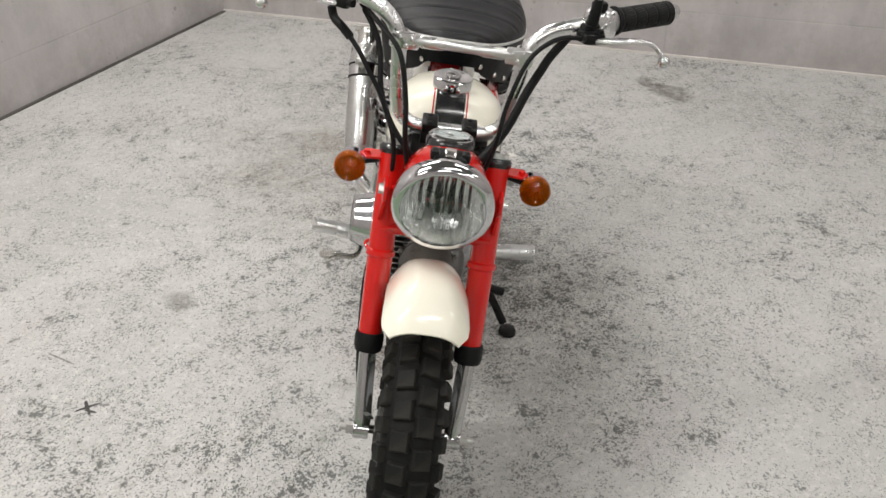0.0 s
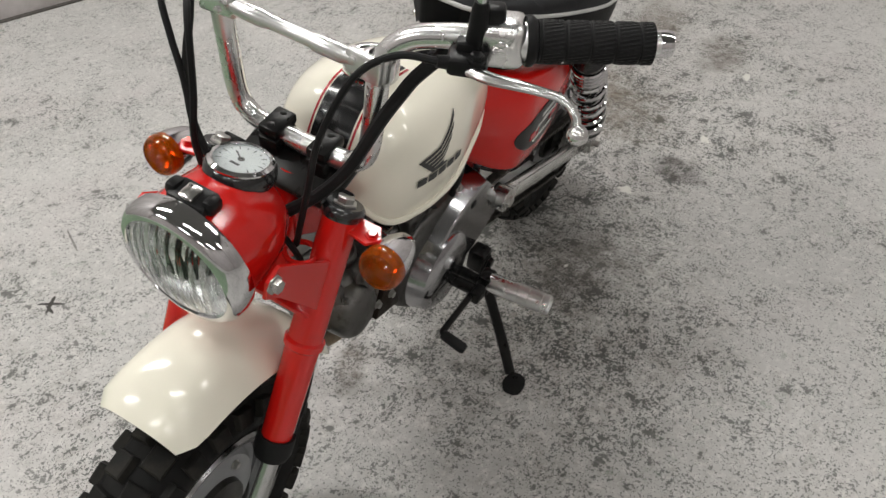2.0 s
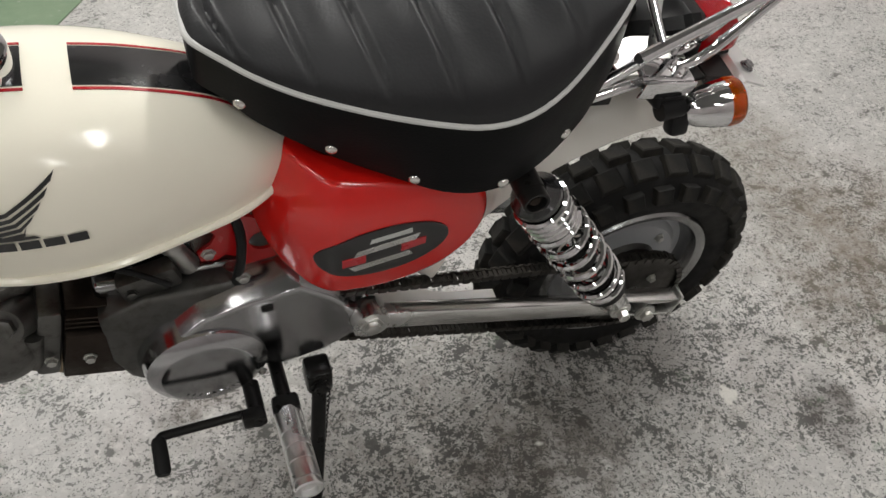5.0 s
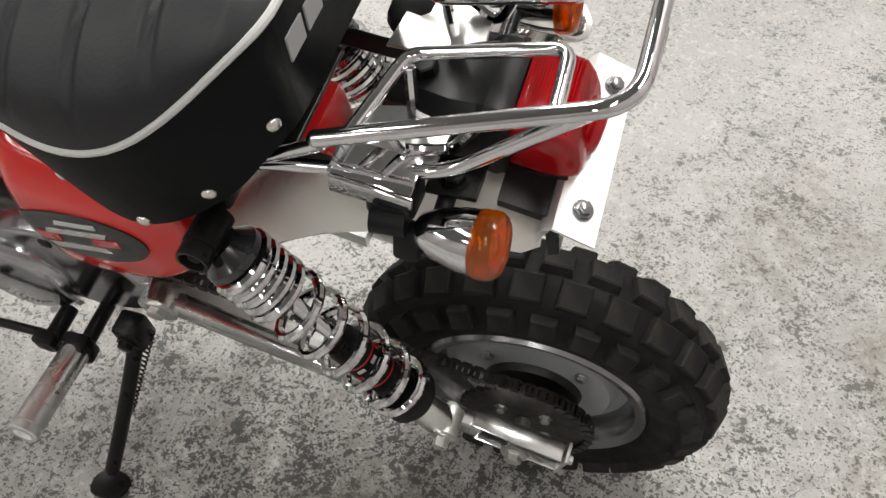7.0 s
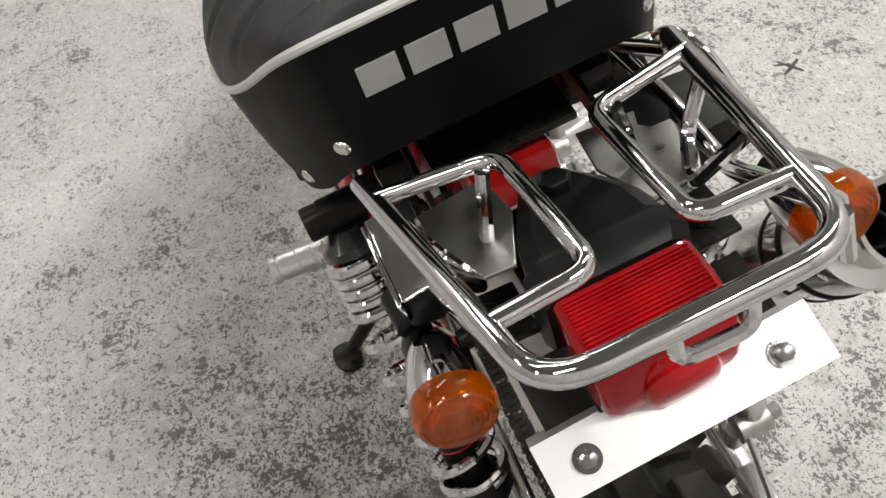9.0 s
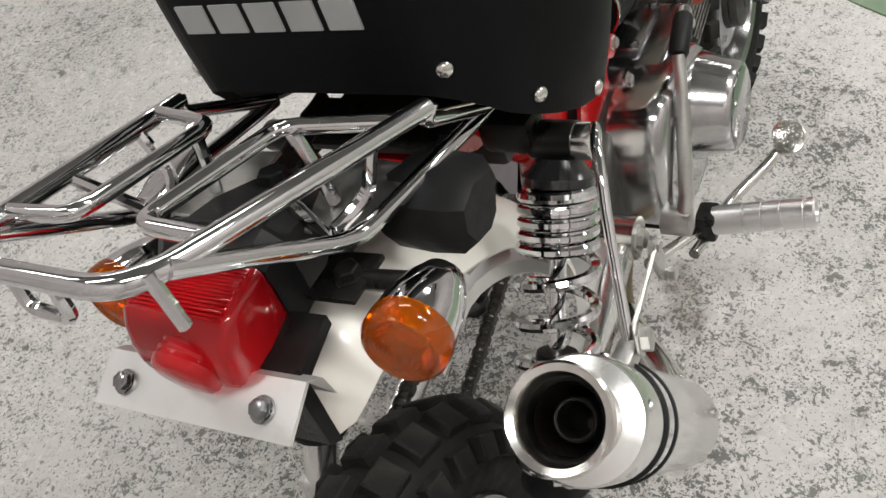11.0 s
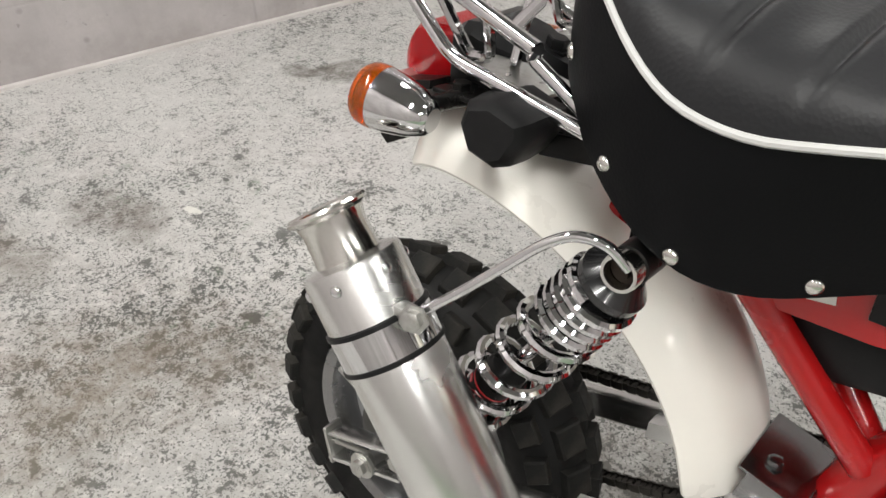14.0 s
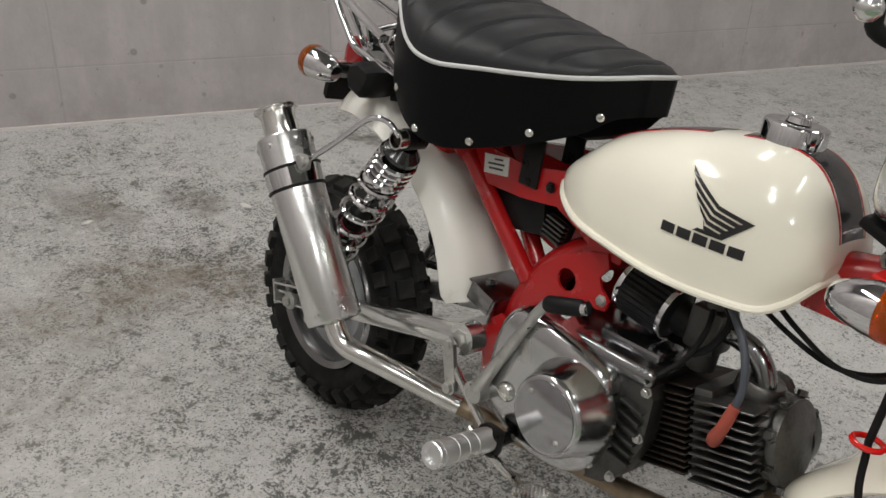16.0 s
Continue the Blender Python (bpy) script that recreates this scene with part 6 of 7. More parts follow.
    bolt(bm, Q + V(0, 0.012 * s, 0), (0, s, 0), 0.0075, 0.012)
    tube(bm, [Q + V(0, -0.016 * s, 0), V(Q.x + 0.002, 0.092 * s, 0.228)], 0.008, 10)
    part("lower_eye", bm, M_STEEL, g)
g = group_part("final_drive", "oily roller chain and sprockets")
SP_R, SP_F = V(AX_R.x, 0.062, AX_R.z), V(0.365, 0.062, 0.316)
bm = B()
teeth = 37
ol = []
for k in range(teeth * 2):
    a = math.pi * k / teeth
    r = 0.068 if k % 2 else 0.063
    ol.append((SP_R.x + r * math.cos(a), SP_R.z + r * math.sin(a)))
plate(bm, ol, 0.005, Matrix.Translation((0, 0.062, 0)) @ pose(0, 0, 0, 90))
part("sprocket", bm, M_CHAIN, g, "dark steel rear sprocket", smooth=False)
fasteners("sprocket_nut", [SP_R + V(0.032 * math.cos(radians(45 + 90 * k)), 0.003, 0.032 * math.sin(radians(45 + 90 * k))) for k in range(4)], V(0, 1, 0), 0.005, 0.006, M_STEEL, g)
loop = []
dv = SP_F - SP_R
ua = math.atan2(dv.z, dv.x)
for k in range(12):
    a = ua + math.pi / 2 + math.pi * k / 11
    loop.append(SP_R + V(0.068 * math.cos(a), 0, 0.068 * math.sin(a)))
for k in range(8):
    a = ua - math.pi / 2 + math.pi * k / 7
    loop.append(SP_F + V(0.038 * math.cos(a), 0, 0.038 * math.sin(a)))
dense, total = [], 0.0
closed_loop = loop + [loop[0]]
for p, q in zip(closed_loop, closed_loop[1:]):
    n = max(1, round((q - p).length / 0.002))
    dense += [p.lerp(q, j / n) for j in range(n)]
pitch = 0.0127 / 2
cum, nxt, links = 0.0, 0.0, []
for p, q in zip(dense, dense[1:] + dense[:1]):
    if cum >= nxt:
        links.append((p, (q - p).normalized()))
        nxt += pitch
    cum += (q - p).length
bm = B()
for k, (p, d) in enumerate(links):
    ang = math.degrees(math.atan2(d.z, d.x))
    base = Matrix.Translation(p) @ pose(0, 0, 0, 0, -ang)
    off = 0.0062 if k % 2 else 0.0046
    for s in (1, -1):
        box(bm, (0.0092, 0.0014, 0.0078), base @ Matrix.Translation((0, off * s, 0)), 0)
    box(bm, (0.0045, 0.0108, 0.0045), base, 0)
chain = part("chain", bm, M_CHAIN, g, "oily roller chain", smooth=False)
chain["kind"] = "stuff"

# ---- left side cover ----
g = group_part("side_cover", "red plastic side cover with an oval badge")
bm = B()
ol = [(0.388, 0.520), (0.388, 0.468), (0.376, 0.432), (0.350, 0.410), (0.310, 0.400), (0.262, 0.400), (0.215, 0.415), (0.184, 0.442), (0.170, 0.475), (0.172, 0.508), (0.190, 0.530), (0.25, 0.543), (0.31, 0.553), (0.350, 0.558), (0.376, 0.545)]
ol = [(p.x, p.z) for p in spline([(x, 0, z) for x, z in ol], 7, closed=True)]
cx, cz = 0.283, 0.488


def cover_y(x, z):
    fall = 15 * max(0, x - 0.315) ** 2 + 6 * max(0, z - 0.505 - 0.1 * (x - 0.27)) ** 2 + 2200 * (max(0, x - 0.31) * max(0, z - 0.47)) ** 2
    return max(0.022, 0.116 - 0.9 * (x - 0.27) ** 2 - 1.6 * (z - 0.478) ** 2 - fall)


rings = []
for f, dy in [(1.0, -0.030), (1.0, -0.010), (0.975, -0.003)] + [(0.94 - 0.04 * k, 0.0) for k in range(23)]:
    rings.append([V(cx + (x - cx) * f, cover_y(cx + (x - cx) * f, cz + (z - cz) * f) + dy, cz + (z - cz) * f) for x, z in ol])
loft(bm, rings)
part("cover_shell", bm, M_RED, g, sharp=50)


def badge_ring(rx, rz, lift, n=40, tilt=6.0, px=0.276, pz=0.470):
    c, s_ = math.cos(radians(tilt)), math.sin(radians(tilt))
    out = []
    for k in range(n):
        a = 2 * math.pi * k / n
        u, w = rx * math.cos(a), rz * math.sin(a)
        x, z = px - (u * c - w * s_), pz + u * s_ + w * c
        out.append(V(x, cover_y(x, z) + lift, z))
    return out


bm = B()
loft(bm, [badge_ring(0.064, 0.033, -0.002), badge_ring(0.064, 0.033, 0.0016)] + [badge_ring(0.064 * f, 0.033 * f, 0.0022) for f in (0.94, 0.8, 0.65, 0.5, 0.35, 0.2, 0.05)])
badge = part("badge", bm, M_DECAL, g, "black oval badge with plain silver bars")
for col, quads in ((M_ALU, (((-0.026, 0.012), (0.034, 0.016), (0.030, 0.008), (-0.030, 0.004)), ((-0.034, -0.010), (0.024, -0.006), (0.028, -0.014), (-0.028, -0.018)))),
                   (M_PRINT, (((-0.012, 0.024), (0.026, 0.025), (0.026, 0.020), (-0.014, 0.019)),)),
                   (M_PINRED, (((-0.040, 0.003), (-0.018, 0.004), (-0.018, -0.007), (-0.040, -0.008)), ((0.016, 0.006), (0.040, 0.007), (0.040, -0.003), (0.016, -0.004))))):
    for q in quads:
        bm = B()
        top = []
        for lift in (0.001, 0.0033):
            top.append([V(0.276 - u, cover_y(0.276 - u, 0.470 + w + u * -0.10) + lift, 0.470 + w + u * 0.10) for u, w in q])
        loft(bm, top)
        part("badge_bar", bm, col, badge, smooth=False)

# ---- indicators ----
def indicator(c, d, stalk, label):
    """A turn signal whose lens faces along d at c; stalk: points of its arm."""
    g = group_part("indicator", label)
    d = Vector(d).normalized()
    m = frame_of(c, c + d) @ Matrix.Diagonal((0.9, 0.9, 0.95, 1))
    bm = B()
    revolve(bm, [(0, -0.046), (0.010, -0.046), (0.014, -0.043), (0.020, -0.030), (0.0245, -0.012), (0.0257, 0.0), (0.0248, 0.0), (0.0185, -0.010), (0.009, -0.018), (0, -0.020)], m, 32)
    part("signal_body", bm, M_CHROME, g, "chrome bell-shaped body")
    bm = B()
    outer = [(0.0258, 0.0), (0.0264, 0.004), (0.0260, 0.012), (0.0235, 0.0162)]
    for q in range(7):
        r = 0.0225 - 0.0030 * q
        h = 0.0165 + 0.00055 * q
        outer += [(r, h), (r - 0.0012, h + 0.0010), (r - 0.0024, h - 0.0001)]
    outer.append((0, 0.0212))
    revolve(bm, outer + [(0, 0.0188), (0.010, 0.0178), (0.0215, 0.0142), (0.0240, 0.0105), (0.0244, 0.0)], m, 40)
    part("signal_lens", bm, M_AMBER, g, "ribbed amber lens")
    bm = B()
    revolve(bm, [(0, -0.018), (0.005, -0.016), (0.007, -0.008), (0.005, -0.002), (0, 0.0)], m, 14)
    part("signal_bulb", bm, M_DIAL, g, "pale bulb")
    bm = B()
    tube(bm, spline(stalk, 4), 0.0065, 12)
    part("signal_stalk", bm, M_BLACKMET, g, "black stalk")


for s in (1, -1):
    indicator(V(0.747, 0.140 * s, 0.575), (1, 0.03 * s, 0.06), [(0.733, 0.098 * s, 0.585), (0.732, 0.112 * s, 0.581), (0.731, 0.124 * s, 0.577)], "amber front indicator with a chrome body")
    yy, zz = (0.101, 0.566) if s > 0 else (-0.119, 0.577)
    xx = -0.060 if s > 0 else -0.062
    indicator(V(xx, yy, zz), (-1, 0.08 * s, 0.10), [(xx + 0.030, 0.050 * s, 0.570), (xx + 0.030, 0.070 * s, (0.57 + zz) / 2), (xx + 0.030, yy - 0.018 * s, zz)], "amber rear indicator with a chrome body")
    bm = B()
    ol = [(0.722, 0.09 * s), (0.748, 0.095 * s), (0.752, 0.118 * s), (0.738, 0.128 * s), (0.722, 0.118 * s)]
    plate(bm, ol, 0.004, Matrix.Translation((0, 0, 0.592)), bev=0.001)
    bolt(bm, (0.738, 0.117 * s, 0.594), (0, 0, 1), 0.0055, 0.005)
    part("signal_bracket", bm, M_RED, bike, "red indicator bracket", smooth=False)

# ---- tail ----
g = group_part("tail_light", "red box-shaped tail light on a black bracket")
bm = B()
sec = []
for x, w, lo, hi in ((-0.062, 0.0345, 0.578, 0.612), (-0.065, 0.038, 0.574, 0.617), (-0.085, 0.039, 0.571, 0.6155), (-0.101, 0.0385, 0.570, 0.612), (-0.107, 0.0375, 0.571, 0.604), (-0.111, 0.036, 0.572, 0.594), (-0.113, 0.032, 0.574, 0.587)):
    r = 0.006
    ring = []
    for sy, sz in ((1, -1), (1, 1), (-1, 1), (-1, -1)):
        cyy, czz = sy * (w - r), (hi - r if sz > 0 else lo + r)
        base = {(1, -1): -90, (1, 1): 0, (-1, 1): 90, (-1, -1): 180}[(sy, sz)]
        for j in range(4):
            a = radians(base + 30 * j)
            ring.append(V(x, cyy + r * math.cos(a), czz + r * math.sin(a)))
    sec.append(ring)
loft(bm, sec)
for v in bm.verts:
    v.co.y -= 0.001
    v.co.z -= 0.005
part("lens_box", bm, M_REDLENS, g, "ribbed red lens", sharp=50)
for k in range(15):
    x = -0.068 - 0.0023 * k
    z = curve([(-0.109, 0.604), (-0.101, 0.612), (-0.085, 0.6155), (-0.065, 0.617)], x)
    bm = B()
    box(bm, (0.0013, 0.068, 0.0018), Matrix.Translation((x, -0.001, z - 0.005)), 0)
    part("lens_rib", bm, M_REDLENS, g, smooth=False)
bm = B()
rm = frame_of(V(-0.098, -0.004, 0.580), V(-0.2, -0.004, 0.556)) @ Matrix.Diagonal((0.82, 0.82, 0.9, 1))
revolve(bm, [(0, 0), (0.022, 0.0), (0.0255, 0.006), (0.024, 0.008), (0.0255, 0.011), (0.024, 0.013), (0.0255, 0.016), (0.024, 0.021), (0.020, 0.024), (0, 0.025)], rm, 36)
part("reflector_lens", bm, M_REDLENS, g, "round red reflector")
bm = B()
sec = []
for x, w, lo, hi in ((-0.064, 0.040, 0.566, 0.615), (-0.056, 0.043, 0.566, 0.620), (-0.046, 0.043, 0.568, 0.621), (-0.040, 0.039, 0.568, 0.617), (-0.020, 0.036, 0.570, 0.614), (0.004, 0.026, 0.572, 0.608), (0.026, 0.017, 0.574, 0.598), (0.034, 0.010, 0.576, 0.592)):
    sec.append([V(x, w, lo), V(x, w, hi - 0.008), V(x, w - 0.010, hi), V(x, -w + 0.010, hi), V(x, -w, hi - 0.008), V(x, -w, lo)])
loft(bm, sec)
bolt(bm, (0.003, 0.0, 0.606), (0.2, 0, 1), 0.009, 0.010)
part("lamp_base", bm, M_BLACK, g, "black plastic lamp base", sharp=30)
bm = B()
box(bm, (0.15, 0.075, 0.004), Matrix.Translation((-0.03, 0, 0.562)) @ pose(0, 0, 0, 0, 4), 0.001)
for s in (1, -1):
    box(bm, (0.036, 0.034, 0.004), Matrix.Translation((-0.034, 0.060 * s, 0.576)) @ pose(0, 0, 0, 4 * s), 0.001)
    bolt(bm, (-0.034, 0.064 * s, 0.578), (0, 0, 1), 0.0075, 0.007)
part("lamp_bracket", bm, M_BLACKMET, g, "black steel tail bracket", smooth=False)

g = group_part("plate_holder", "bent bare aluminium number plate holder, without a plate")
roll = Matrix.Translation((-0.109, -0.0005, 0.567)) @ pose(0, 0, 0, -4.5)
bm = B()
prof = [(0.016, -0.020), (0.014, -0.004), (0.006, 0.002), (-0.023, -0.012)]
lo = [roll @ V(x, 0.077, z) for x, z in prof] + [roll @ V(x + 0.0012, 0.077, z - 0.0018) for x, z in reversed(prof)]
hi = [roll @ V(x, -0.077, z) for x, z in prof] + [roll @ V(x + 0.0012, -0.077, z - 0.0018) for x, z in reversed(prof)]
loft(bm, [lo, hi])
part("holder_strip", bm, M_SHEET, g, smooth=False)
d = roll.to_3x3() @ V(-0.43, 0, 0.90)
for s in (1, -1):
    bm = B()
    at = roll @ V(-0.010, 0.0542 * s, -0.0052)
    revolve(bm, [(0, 0.0), (0.0076, 0.0), (0.0076, 0.0014), (0, 0.0014)], frame_of(at, at + d), 20)
    bolt(bm, at + d * 0.0016, d, 0.0052, 0.005)
    part("plate_bolt", bm, M_SATIN, g, "dull flanged bolt")
bm = B()
back = ((0.046, 0.006), (0.012, -0.002), (0.004, -0.006), (0.002, -0.050), (0.010, -0.056), (0.014, -0.010), (0.046, -0.001))
lo = [roll @ V(x, 0.066, z) for x, z in back]
hi = [roll @ V(x, -0.066, z) for x, z in back]
loft(bm, [lo, hi])
part("backing_plate", bm, M_BLACKMET, g, "black steel backing plate", smooth=False)

# ---- luggage rack ----
g = group_part("luggage_rack", "small chrome tube luggage rack behind the seat")
bm = B()
RRz = 0.682
main = rounded([(0.044, 0.0945, 0.634), (-0.144, 0.067, RRz), (-0.144, -0.063, RRz), (0.044, -0.0935, 0.634)], 0.026, 7)
tube(bm, main, 0.0060, 12)
part("outer_rail", bm, M_CHROME, g)
for s in (1, -1):
    def rail(x):
        f = (0.046 - x) / 0.188
        return V(x, (0.0945 - 0.0285 * f) * s, 0.635 + (RRz - 0.635) * f)
    bm = B()
    a0, a1 = rail(0.022), rail(-0.100)
    tube(bm, rounded([a0, V(0.004, 0.026 * s, a0.z + 0.008), V(-0.098, 0.023 * s, a1.z + 0.001), a1], 0.012, 5), 0.0048, 10)
    part("inner_loop", bm, M_CHROME, g)
    bm = B()
    tube(bm, rounded([V(0.046, 0.0955 * s, 0.636), V(0.040, 0.092 * s, 0.628), V(0.112, 0.088 * s, 0.584)], 0.010, 4), 0.0050, 10)
    tube(bm, rounded([rail(-0.125), V(-0.034, 0.080 * s, 0.606), V(0.03, 0.086 * s, 0.598), V(0.112, 0.088 * s, 0.584)], 0.018, 5), 0.0052, 10)
    part("lower_stay", bm, M_CHROME, g)
    bm = B()
    tube(bm, [V(0.0, 0.037 * s, a0.z + 0.008), V(-0.002, 0.046 * s, 0.602)], 0.0042, 8)
    tube(bm, rounded([rail(0.0), V(-0.004, 0.074 * s, 0.612), V(-0.032, 0.060 * s, 0.604), rail(-0.06)], 0.01, 3), 0.0042, 8)
    part("strut", bm, M_CHROME, g)
    bm = B()
    ol = [(0.045, 0.030 * s), (0.040, 0.075 * s), (0.0, 0.082 * s), (-0.025, 0.070 * s), (-0.028, 0.040 * s), (0.01, 0.026 * s)]
    plate(bm, ol, 0.003, Matrix.Translation((0, 0, 0.599)) @ pose(0, 0, 0, 0, 6), bev=0.0008)
    part("foot_plate", bm, M_STEEL, g, "pressed chrome foot plate", smooth=False)
    bm = B()
    if s > 0:
        tube(bm, rounded([(-0.143, 0.014, RRz - 0.002), (-0.146, 0.014, 0.660), (-0.147, -0.018, 0.660), (-0.145, -0.018, RRz - 0.002)], 0.008, 4), 0.0036, 8)
        part("rear_hook", bm, M_CHROME, g)
    else:
        tube(bm, rounded([(-0.132, -0.066, RRz), (-0.134, -0.070, 0.652)], 0.004), 0.0036, 8)
        part("rear_hook", bm, M_CHROME, g)
bm = B()
sec = []
for y, r in ((-0.118, 0.70), (-0.110, 0.95), (-0.090, 1.0), (-0.066, 0.95), (-0.060, 0.80)):
    sec.append([V(0.028 + dx * r * 0.88, y, 0.579 + dz * r * 0.85) for dx, dz in ((0.034, 0.016), (0.036, 0.004), (0.020, -0.026), (0.004, -0.033), (-0.022, -0.026), (-0.032, -0.004), (-0.026, 0.018), (0.0, 0.026))])
loft(bm, sec)
part("flasher_cover", bm, M_RUBBER, bike, "black rubber relay cover under the rack", sharp=45)
bm = B()
box(bm, (0.034, 0.034, 0.030), Matrix.Translation((0.0, 0.086, 0.585)) @ pose(0, 0, 0, 10), 0.007, 3)
tube(bm, [(-0.012, 0.102, 0.574), (0.012, 0.104, 0.574)], 0.010, 14)
box(bm, (0.020, 0.018, 0.026), Matrix.Translation((-0.012, 0.104, 0.556)) @ pose(0, 0, 0, 20), 0.005, 2)
part("helmet_lock", bm, M_BLACK, bike, "black plastic helmet holder", sharp=45)
for s in (1, -1):
    bm = B()
    box(bm, (0.10, 0.004, 0.018), Matrix.Translation((0.085, 0.060 * s, 0.565)) @ pose(0, 0, 0, 0, -8), 0.001)
    part("base_flange", bm, M_BLACKMET, bike, "black steel flange under the seat", smooth=False)
bm = B()
box(bm, (0.09, 0.10, 0.006), Matrix.Translation((0.135, 0, 0.566)) @ pose(0, 0, 0, 0, -6), 0.001)
part("seat_base_plate", bm, M_BLACKMET, bike, "black steel plate under the seat", smooth=False)
bm = B()
box(bm, (0.050, 0.064, 0.044), Matrix.Translation((0.108, 0, 0.524)) @ pose(0, 0, 0, 0, 10), 0.008)
part("rear_frame_box", bm, M_SHADEDRED, bike, "red pressed rear frame end under the seat")
bm = B()
box(bm, (0.056, 0.028, 0.003), Matrix.Translation((0.010, 0.088, 0.609)) @ pose(0, 0, 0, -8, -10), 0.001)
box(bm, (0.056, 0.003, 0.020), Matrix.Translation((0.010, 0.1025, 0.598)) @ pose(0, 0, 0, -8, -10), 0.001)
part("rack_bracket", bm, M_CHROME, bike, "bent chrome rack bracket")
for s in (1, -1):
    bm = B()
    box(bm, (0.030, 0.04, 0.028), Matrix.Translation((0.145, 0.078 * s, 0.541)), 0.007)
    part("shock_mount", bm, M_BLACKMET, bike, "black upper shock mount")

# ---- stand, pegs and pedals ----
g = group_part("side_stand", "black steel side stand")
FOOT = V(0.383, 0.211, 0.0425)
bm = B()
tube(bm, spline([(0.338, 0.088, 0.222), (0.346, 0.112, 0.185), (0.364, 0.162, 0.112), (0.380, 0.199, 0.056)], 5), 0.0088, 12)
part("stand_leg", bm, M_BLACKMET, g)
bm = B()
ol = [(-0.020, -0.012), (0.004, -0.018), (0.022, -0.006), (0.018, 0.016), (-0.008, 0.018), (-0.022, 0.006)]
plate(bm, [(p.x, p.y) for p in spline([(x, y, 0) for x, y in ol], 3, closed=True)], 0.005, Matrix.Translation(FOOT + V(0, 0, -0.005)) @ pose(0, 0, 0, LEAN), bev=0.001)
part("stand_foot", bm, M_BLACKMET, g)
bm = B()
box(bm, (0.030, 0.03, 0.040), Matrix.Translation((0.340, 0.088, 0.226)), 0.005)
bolt(bm, (0.340, 0.104, 0.226), (0, 1, 0), 0.009, 0.008)
part("stand_bracket", bm, M_BLACKMET, g)
bm = B()
pts = []
for k in range(121):
    f = k / 120
    c = V(0.325, 0.080, 0.220).lerp(V(0.354, 0.146, 0.128), f)
    pts.append(c + V(0.0045 * math.cos(k * 1.0), 0, 0.0045 * math.sin(k * 1.0)))
tube(bm, pts, 0.0011, 5)
part("stand_spring", bm, M_BLACKMET, g)
bm = B()
tube(bm, [(0.385, -0.135, 0.226), (0.383, 0.135, 0.226)], 0.0085, 12)
box(bm, (0.07, 0.11, 0.006), Matrix.Translation((0.375, 0, 0.224)), 0.001)
for s in (1, -1):
    box(bm, (0.030, 0.022, 0.034), Matrix.Translation((0.384, 0.124 * s, 0.232)), 0.005)
part("peg_bar", bm, M_BLACKMET, bike, "black footpeg cross bar")
for s in (1, -1):
    g = group_part("footpeg", "turned aluminium footpeg")
    a, b = V(0.384, 0.127 * s, 0.234), V(0.383 if s > 0 else 0.393, 0.230 * s, 0.245 if s > 0 else 0.250)
    bm = B()
    prof = [(0, 0), (0.010, 0), (0.0135, 0.004), (0.0135, 0.010)]
    for h in (0.034, 0.052, 0.070):
        prof += [(0.0135, h), (0.0126, h + 0.0006), (0.0126, h + 0.0020), (0.0135, h + 0.0026)]
    prof += [(0.0135, 0.089), (0.0135, 0.092), (0.0122, 0.0925), (0.0122, 0.0955), (0.0138, 0.096), (0.0138, 0.1015), (0.0125, 0.103), (0.009, 0.103), (0.008, 0.097), (0, 0.097)]
    revolve(bm, prof, frame_of(a, b) @ Matrix.Diagonal((1.14, 1.14, 1, 1)), 26)
    part("peg", bm, M_BAR, g)
g = group_part("gear_pedal", "black gear change pedal")
bm = B()
tube(bm, [(0.416, 0.085, 0.236), (0.416, 0.135, 0.236)], 0.0095, 14)
box(bm, (0.026, 0.016, 0.022), Matrix.Translation((0.420, 0.127, 0.236)), 0.004)
tube(bm, rounded([(0.42, 0.120, 0.236), (0.519, 0.122, 0.238), (0.521, 0.130, 0.237)], 0.01), 0.0052, 10)
part("pedal_arm", bm, M_BLACKMET, g)
bm = B()
revolve(bm, [(0, 0), (0.0065, 0), (0.008, 0.004), (0.0085, 0.036), (0.0065, 0.040), (0, 0.040)], frame_of(V(0.521, 0.124, 0.238), V(0.522, 0.162, 0.231)), 14)
part("pedal_rubber", bm, M_RUBBER, g)
g = group_part("brake_pedal", "chrome rear brake pedal with a dimpled pad")
bm = B()
tube(bm, [(0.272, -0.100, 0.280), (0.380, -0.118, 0.226)], 0.0055, 12)
part("pedal_shaft", bm, M_OLDCHROME, g)
bm = B()
tube(bm, spline([(0.345, -0.118, 0.222), (0.40, -0.126, 0.214), (0.44, -0.135, 0.215), (0.473, -0.163, 0.234), (0.490, -0.176, 0.246)], 5), 0.006, 12)
part("pedal_arm", bm, M_OLDCHROME, g)
bm = B()
pm = Matrix.Translation((0.502, -0.182, 0.253)) @ pose(0, 0, 0, 8, -14, 10)
ol = [(0.024 * math.cos(2 * math.pi * k / 24), 0.017 * math.sin(2 * math.pi * k / 24)) for k in range(24)]
plate(bm, ol, 0.006, pm, bev=0.0015)
for i in range(-4, 5):
    for j in range(-3, 4):
        x, y = i * 0.0048 + (j % 2) * 0.0024, j * 0.0044
        if (x / 0.021) ** 2 + (y / 0.0145) ** 2 < 1:
            revolve(bm, [(0.0016, 0.003), (0.0010, 0.0042), (0, 0.0044)], pm @ Matrix.Translation((x, y, 0)), 6)
part("pedal_pad", bm, M_OLDCHROME, g, "dimpled bright pedal pad")

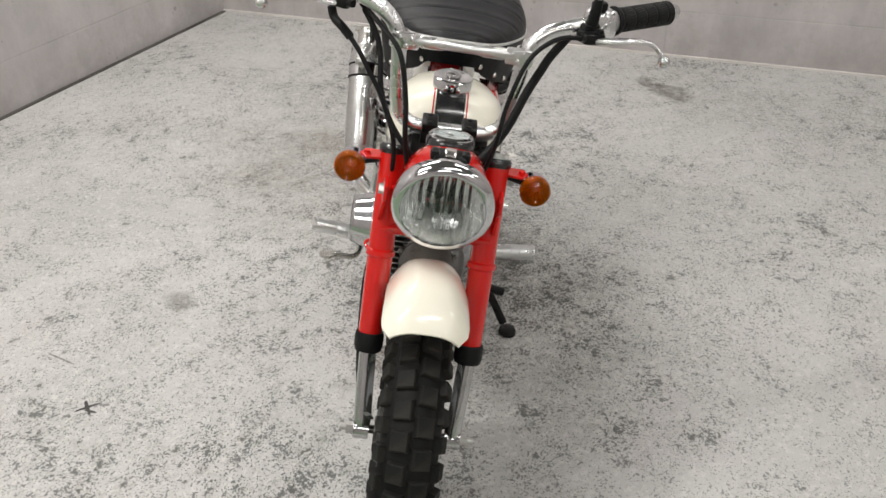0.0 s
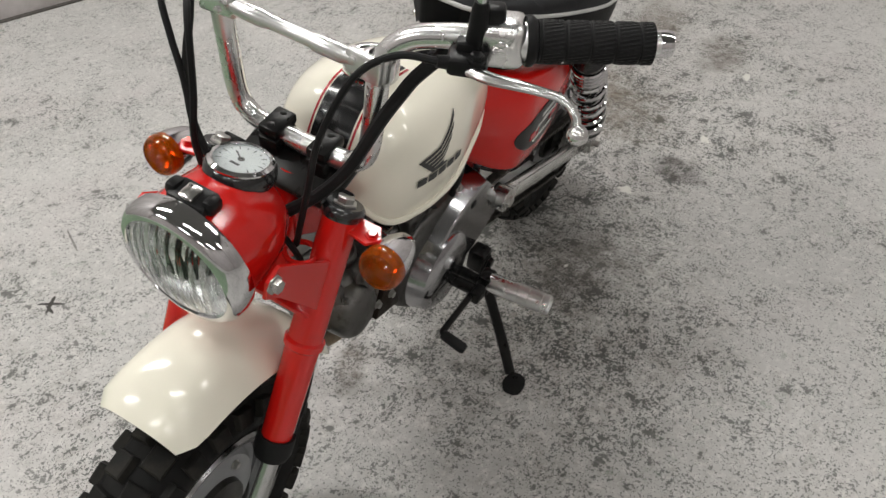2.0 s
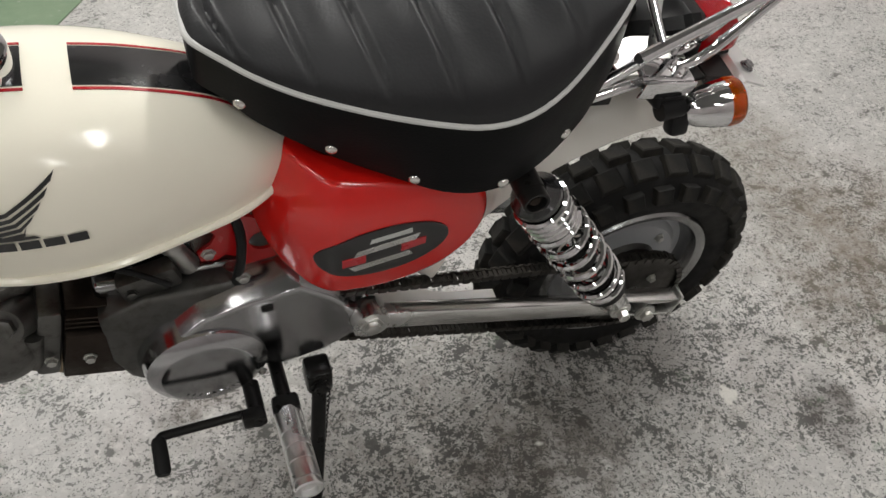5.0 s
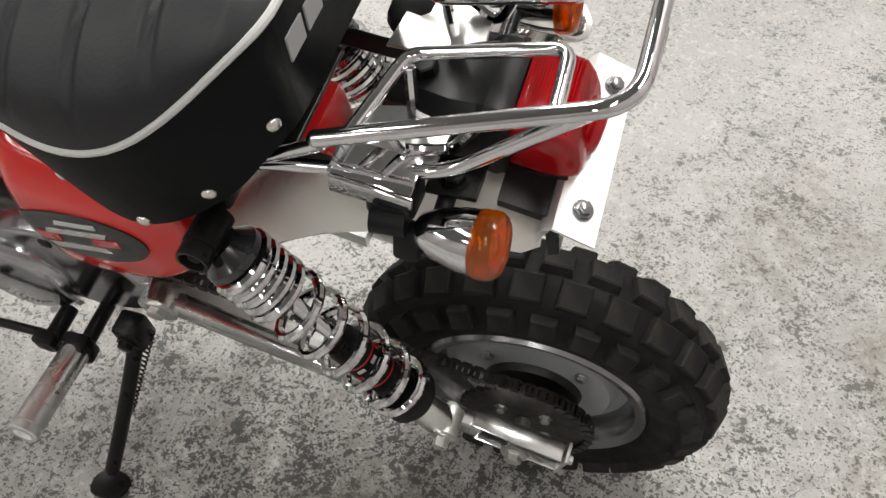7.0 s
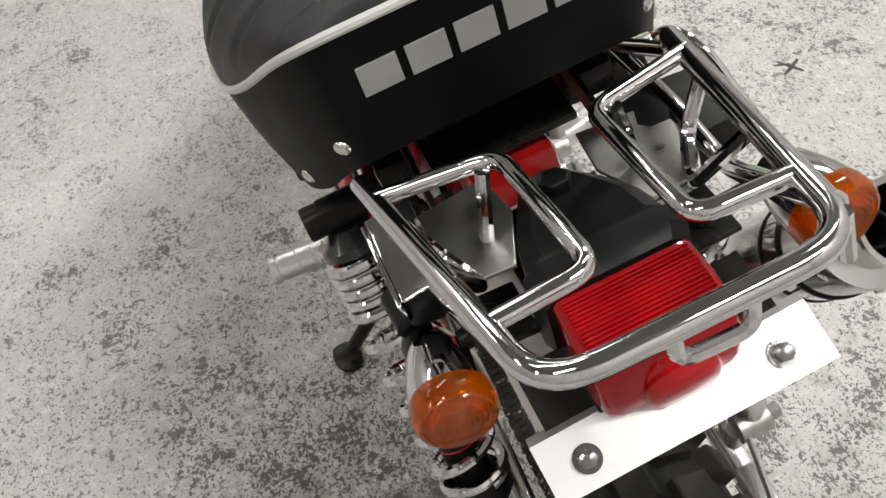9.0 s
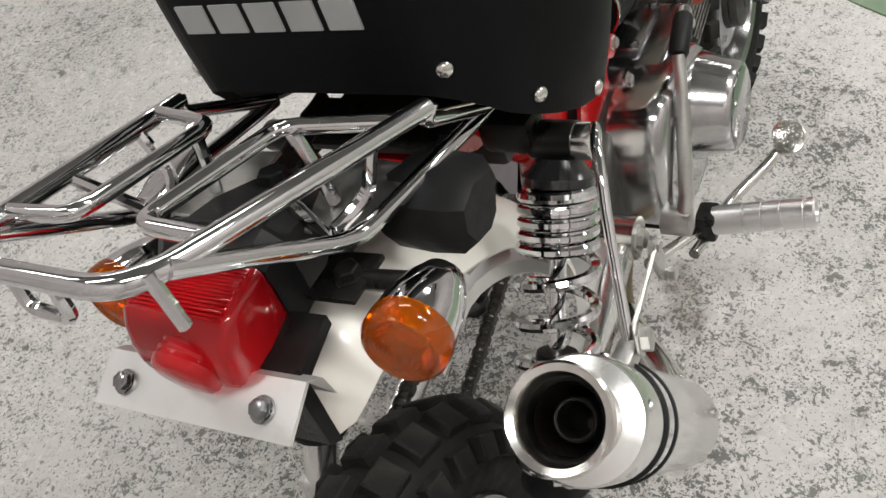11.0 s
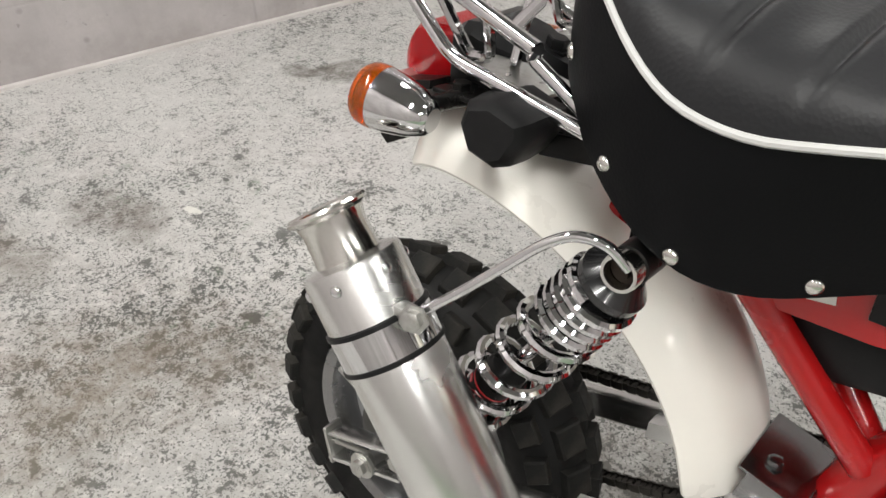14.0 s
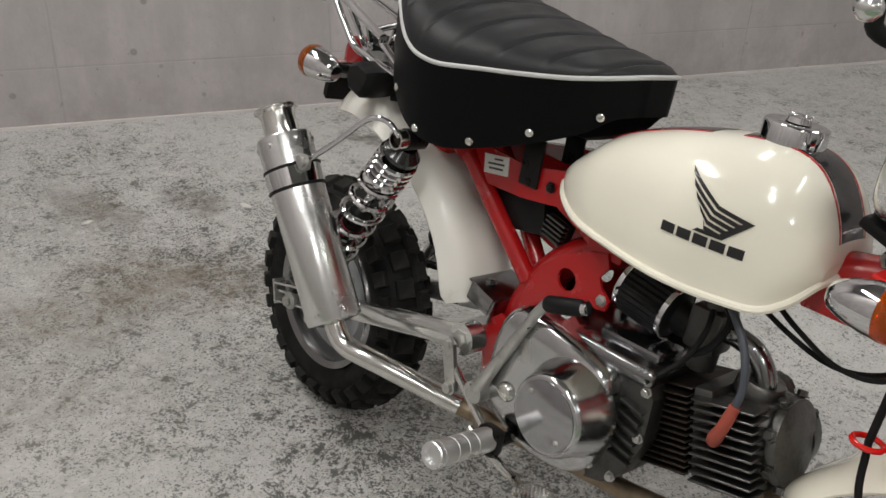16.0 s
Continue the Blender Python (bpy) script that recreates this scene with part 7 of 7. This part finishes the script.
# ---- cables ----
CABLES = [
    ("clutch_cable", 0.0034, [(0.733, 0.159, 0.811), (0.742, 0.125, 0.806), (0.752, 0.092, 0.775), (0.770, 0.072, 0.712), (0.777, 0.066, 0.652), (0.772, 0.055, 0.60), (0.765, 0.045, 0.56)]),
    ("switch_wiring", 0.0066, [(0.692, 0.150, 0.800), (0.705, 0.127, 0.768), (0.711, 0.117, 0.748), (0.719, 0.102, 0.714), (0.732, 0.082, 0.660), (0.746, 0.058, 0.622), (0.765, 0.03, 0.595)]),
    ("front_brake_cable", 0.0036, [(0.700, -0.185, 0.812), (0.688, -0.192, 0.790), (0.690, -0.187, 0.775), (0.705, -0.172, 0.767), (0.728, -0.147, 0.748), (0.741, -0.125, 0.719), (0.752, -0.102, 0.684), (0.765, -0.080, 0.630), (0.758, -0.078, 0.56), (0.757, -0.090, 0.447)]),
    ("throttle_cable", 0.0038, [(0.690, -0.150, 0.800), (0.718, -0.120, 0.784), (0.757, -0.086, 0.760), (0.774, -0.070, 0.700), (0.783, -0.064, 0.647), (0.772, -0.052, 0.59), (0.74, -0.03, 0.54)]),
    ("loom_cable", 0.0042, [(0.695, -0.145, 0.795), (0.712, -0.124, 0.768), (0.725, -0.114, 0.742), (0.744, -0.106, 0.695), (0.764, -0.082, 0.650), (0.775, -0.04, 0.605)]),
    ("speedometer_cable", 0.0034, [(0.80, 0.015, 0.63), (0.775, 0.06, 0.55), (0.775, 0.080, 0.46), (0.808, 0.090, 0.37), (0.850, 0.086, 0.29), (0.885, 0.072, 0.225), (0.898, 0.05, 0.21)]),
    ("front_brake_cable", 0.0034, [(0.757, -0.090, 0.447), (0.772, -0.098, 0.39), (0.825, -0.094, 0.31), (0.872, -0.084, 0.25), (0.905, -0.068, 0.225)]),
]
for name, r, pts in CABLES:
    bm = B()
    tube(bm, spline(pts, 7), r, 9)
    part(name, bm, M_RUBBER, bike, "black sheathed cable")
bm = B()
tube(bm, spline([(0.688, -0.192, 0.790), (0.690, -0.187, 0.775), (0.705, -0.172, 0.767), (0.716, -0.160, 0.759)], 4), 0.0064, 10)
part("cable_boot", bm, M_RUBBER, bike, "black rubber cable boot")
for s in (1, -1):
    bm = B()
    ring = [V(0.772 + 0.016 * math.cos(a), 0.056 * s + 0.016 * math.sin(a), 0.560) for a in (2 * math.pi * k / 20 for k in range(20))]
    tube(bm, ring, 0.0030, 8, closed=True)
    part("cable_guide", bm, M_RED, bike, "red wire cable guide")
bm = B()
ring = [V(0.757 + 0.013 * math.cos(a), -0.091 + 0.013 * math.sin(a), 0.447) for a in (2 * math.pi * k / 20 for k in range(20))]
tube(bm, ring, 0.0028, 8, closed=True)
tube(bm, [(0.770, -0.088, 0.447), (0.788, -0.082, 0.450)], 0.0028, 8)
part("cable_guide", bm, M_RED, bike, "red wire cable guide on the fork leg")
bm = B()
tube(bm, [(AX_F.x, -0.062, AX_F.z), (AX_F.x, 0.062, AX_F.z)], 0.007, 12)
tube(bm, [(AX_F.x + 0.005, -0.060, 0.225), (AX_F.x + 0.03, -0.066, 0.255)], 0.0055, 10, squash=0.5)
revolve(bm, [(0, 0), (0.050, 0.0), (0.048, 0.010), (0.028, 0.014), (0, 0.014)], frame_of(V(AX_F.x, -0.036, AX_F.z), V(AX_F.x, -1, AX_F.z)), 32)
part("front_brake_plate", bm, M_CAST, bike, "cast alloy front brake plate")
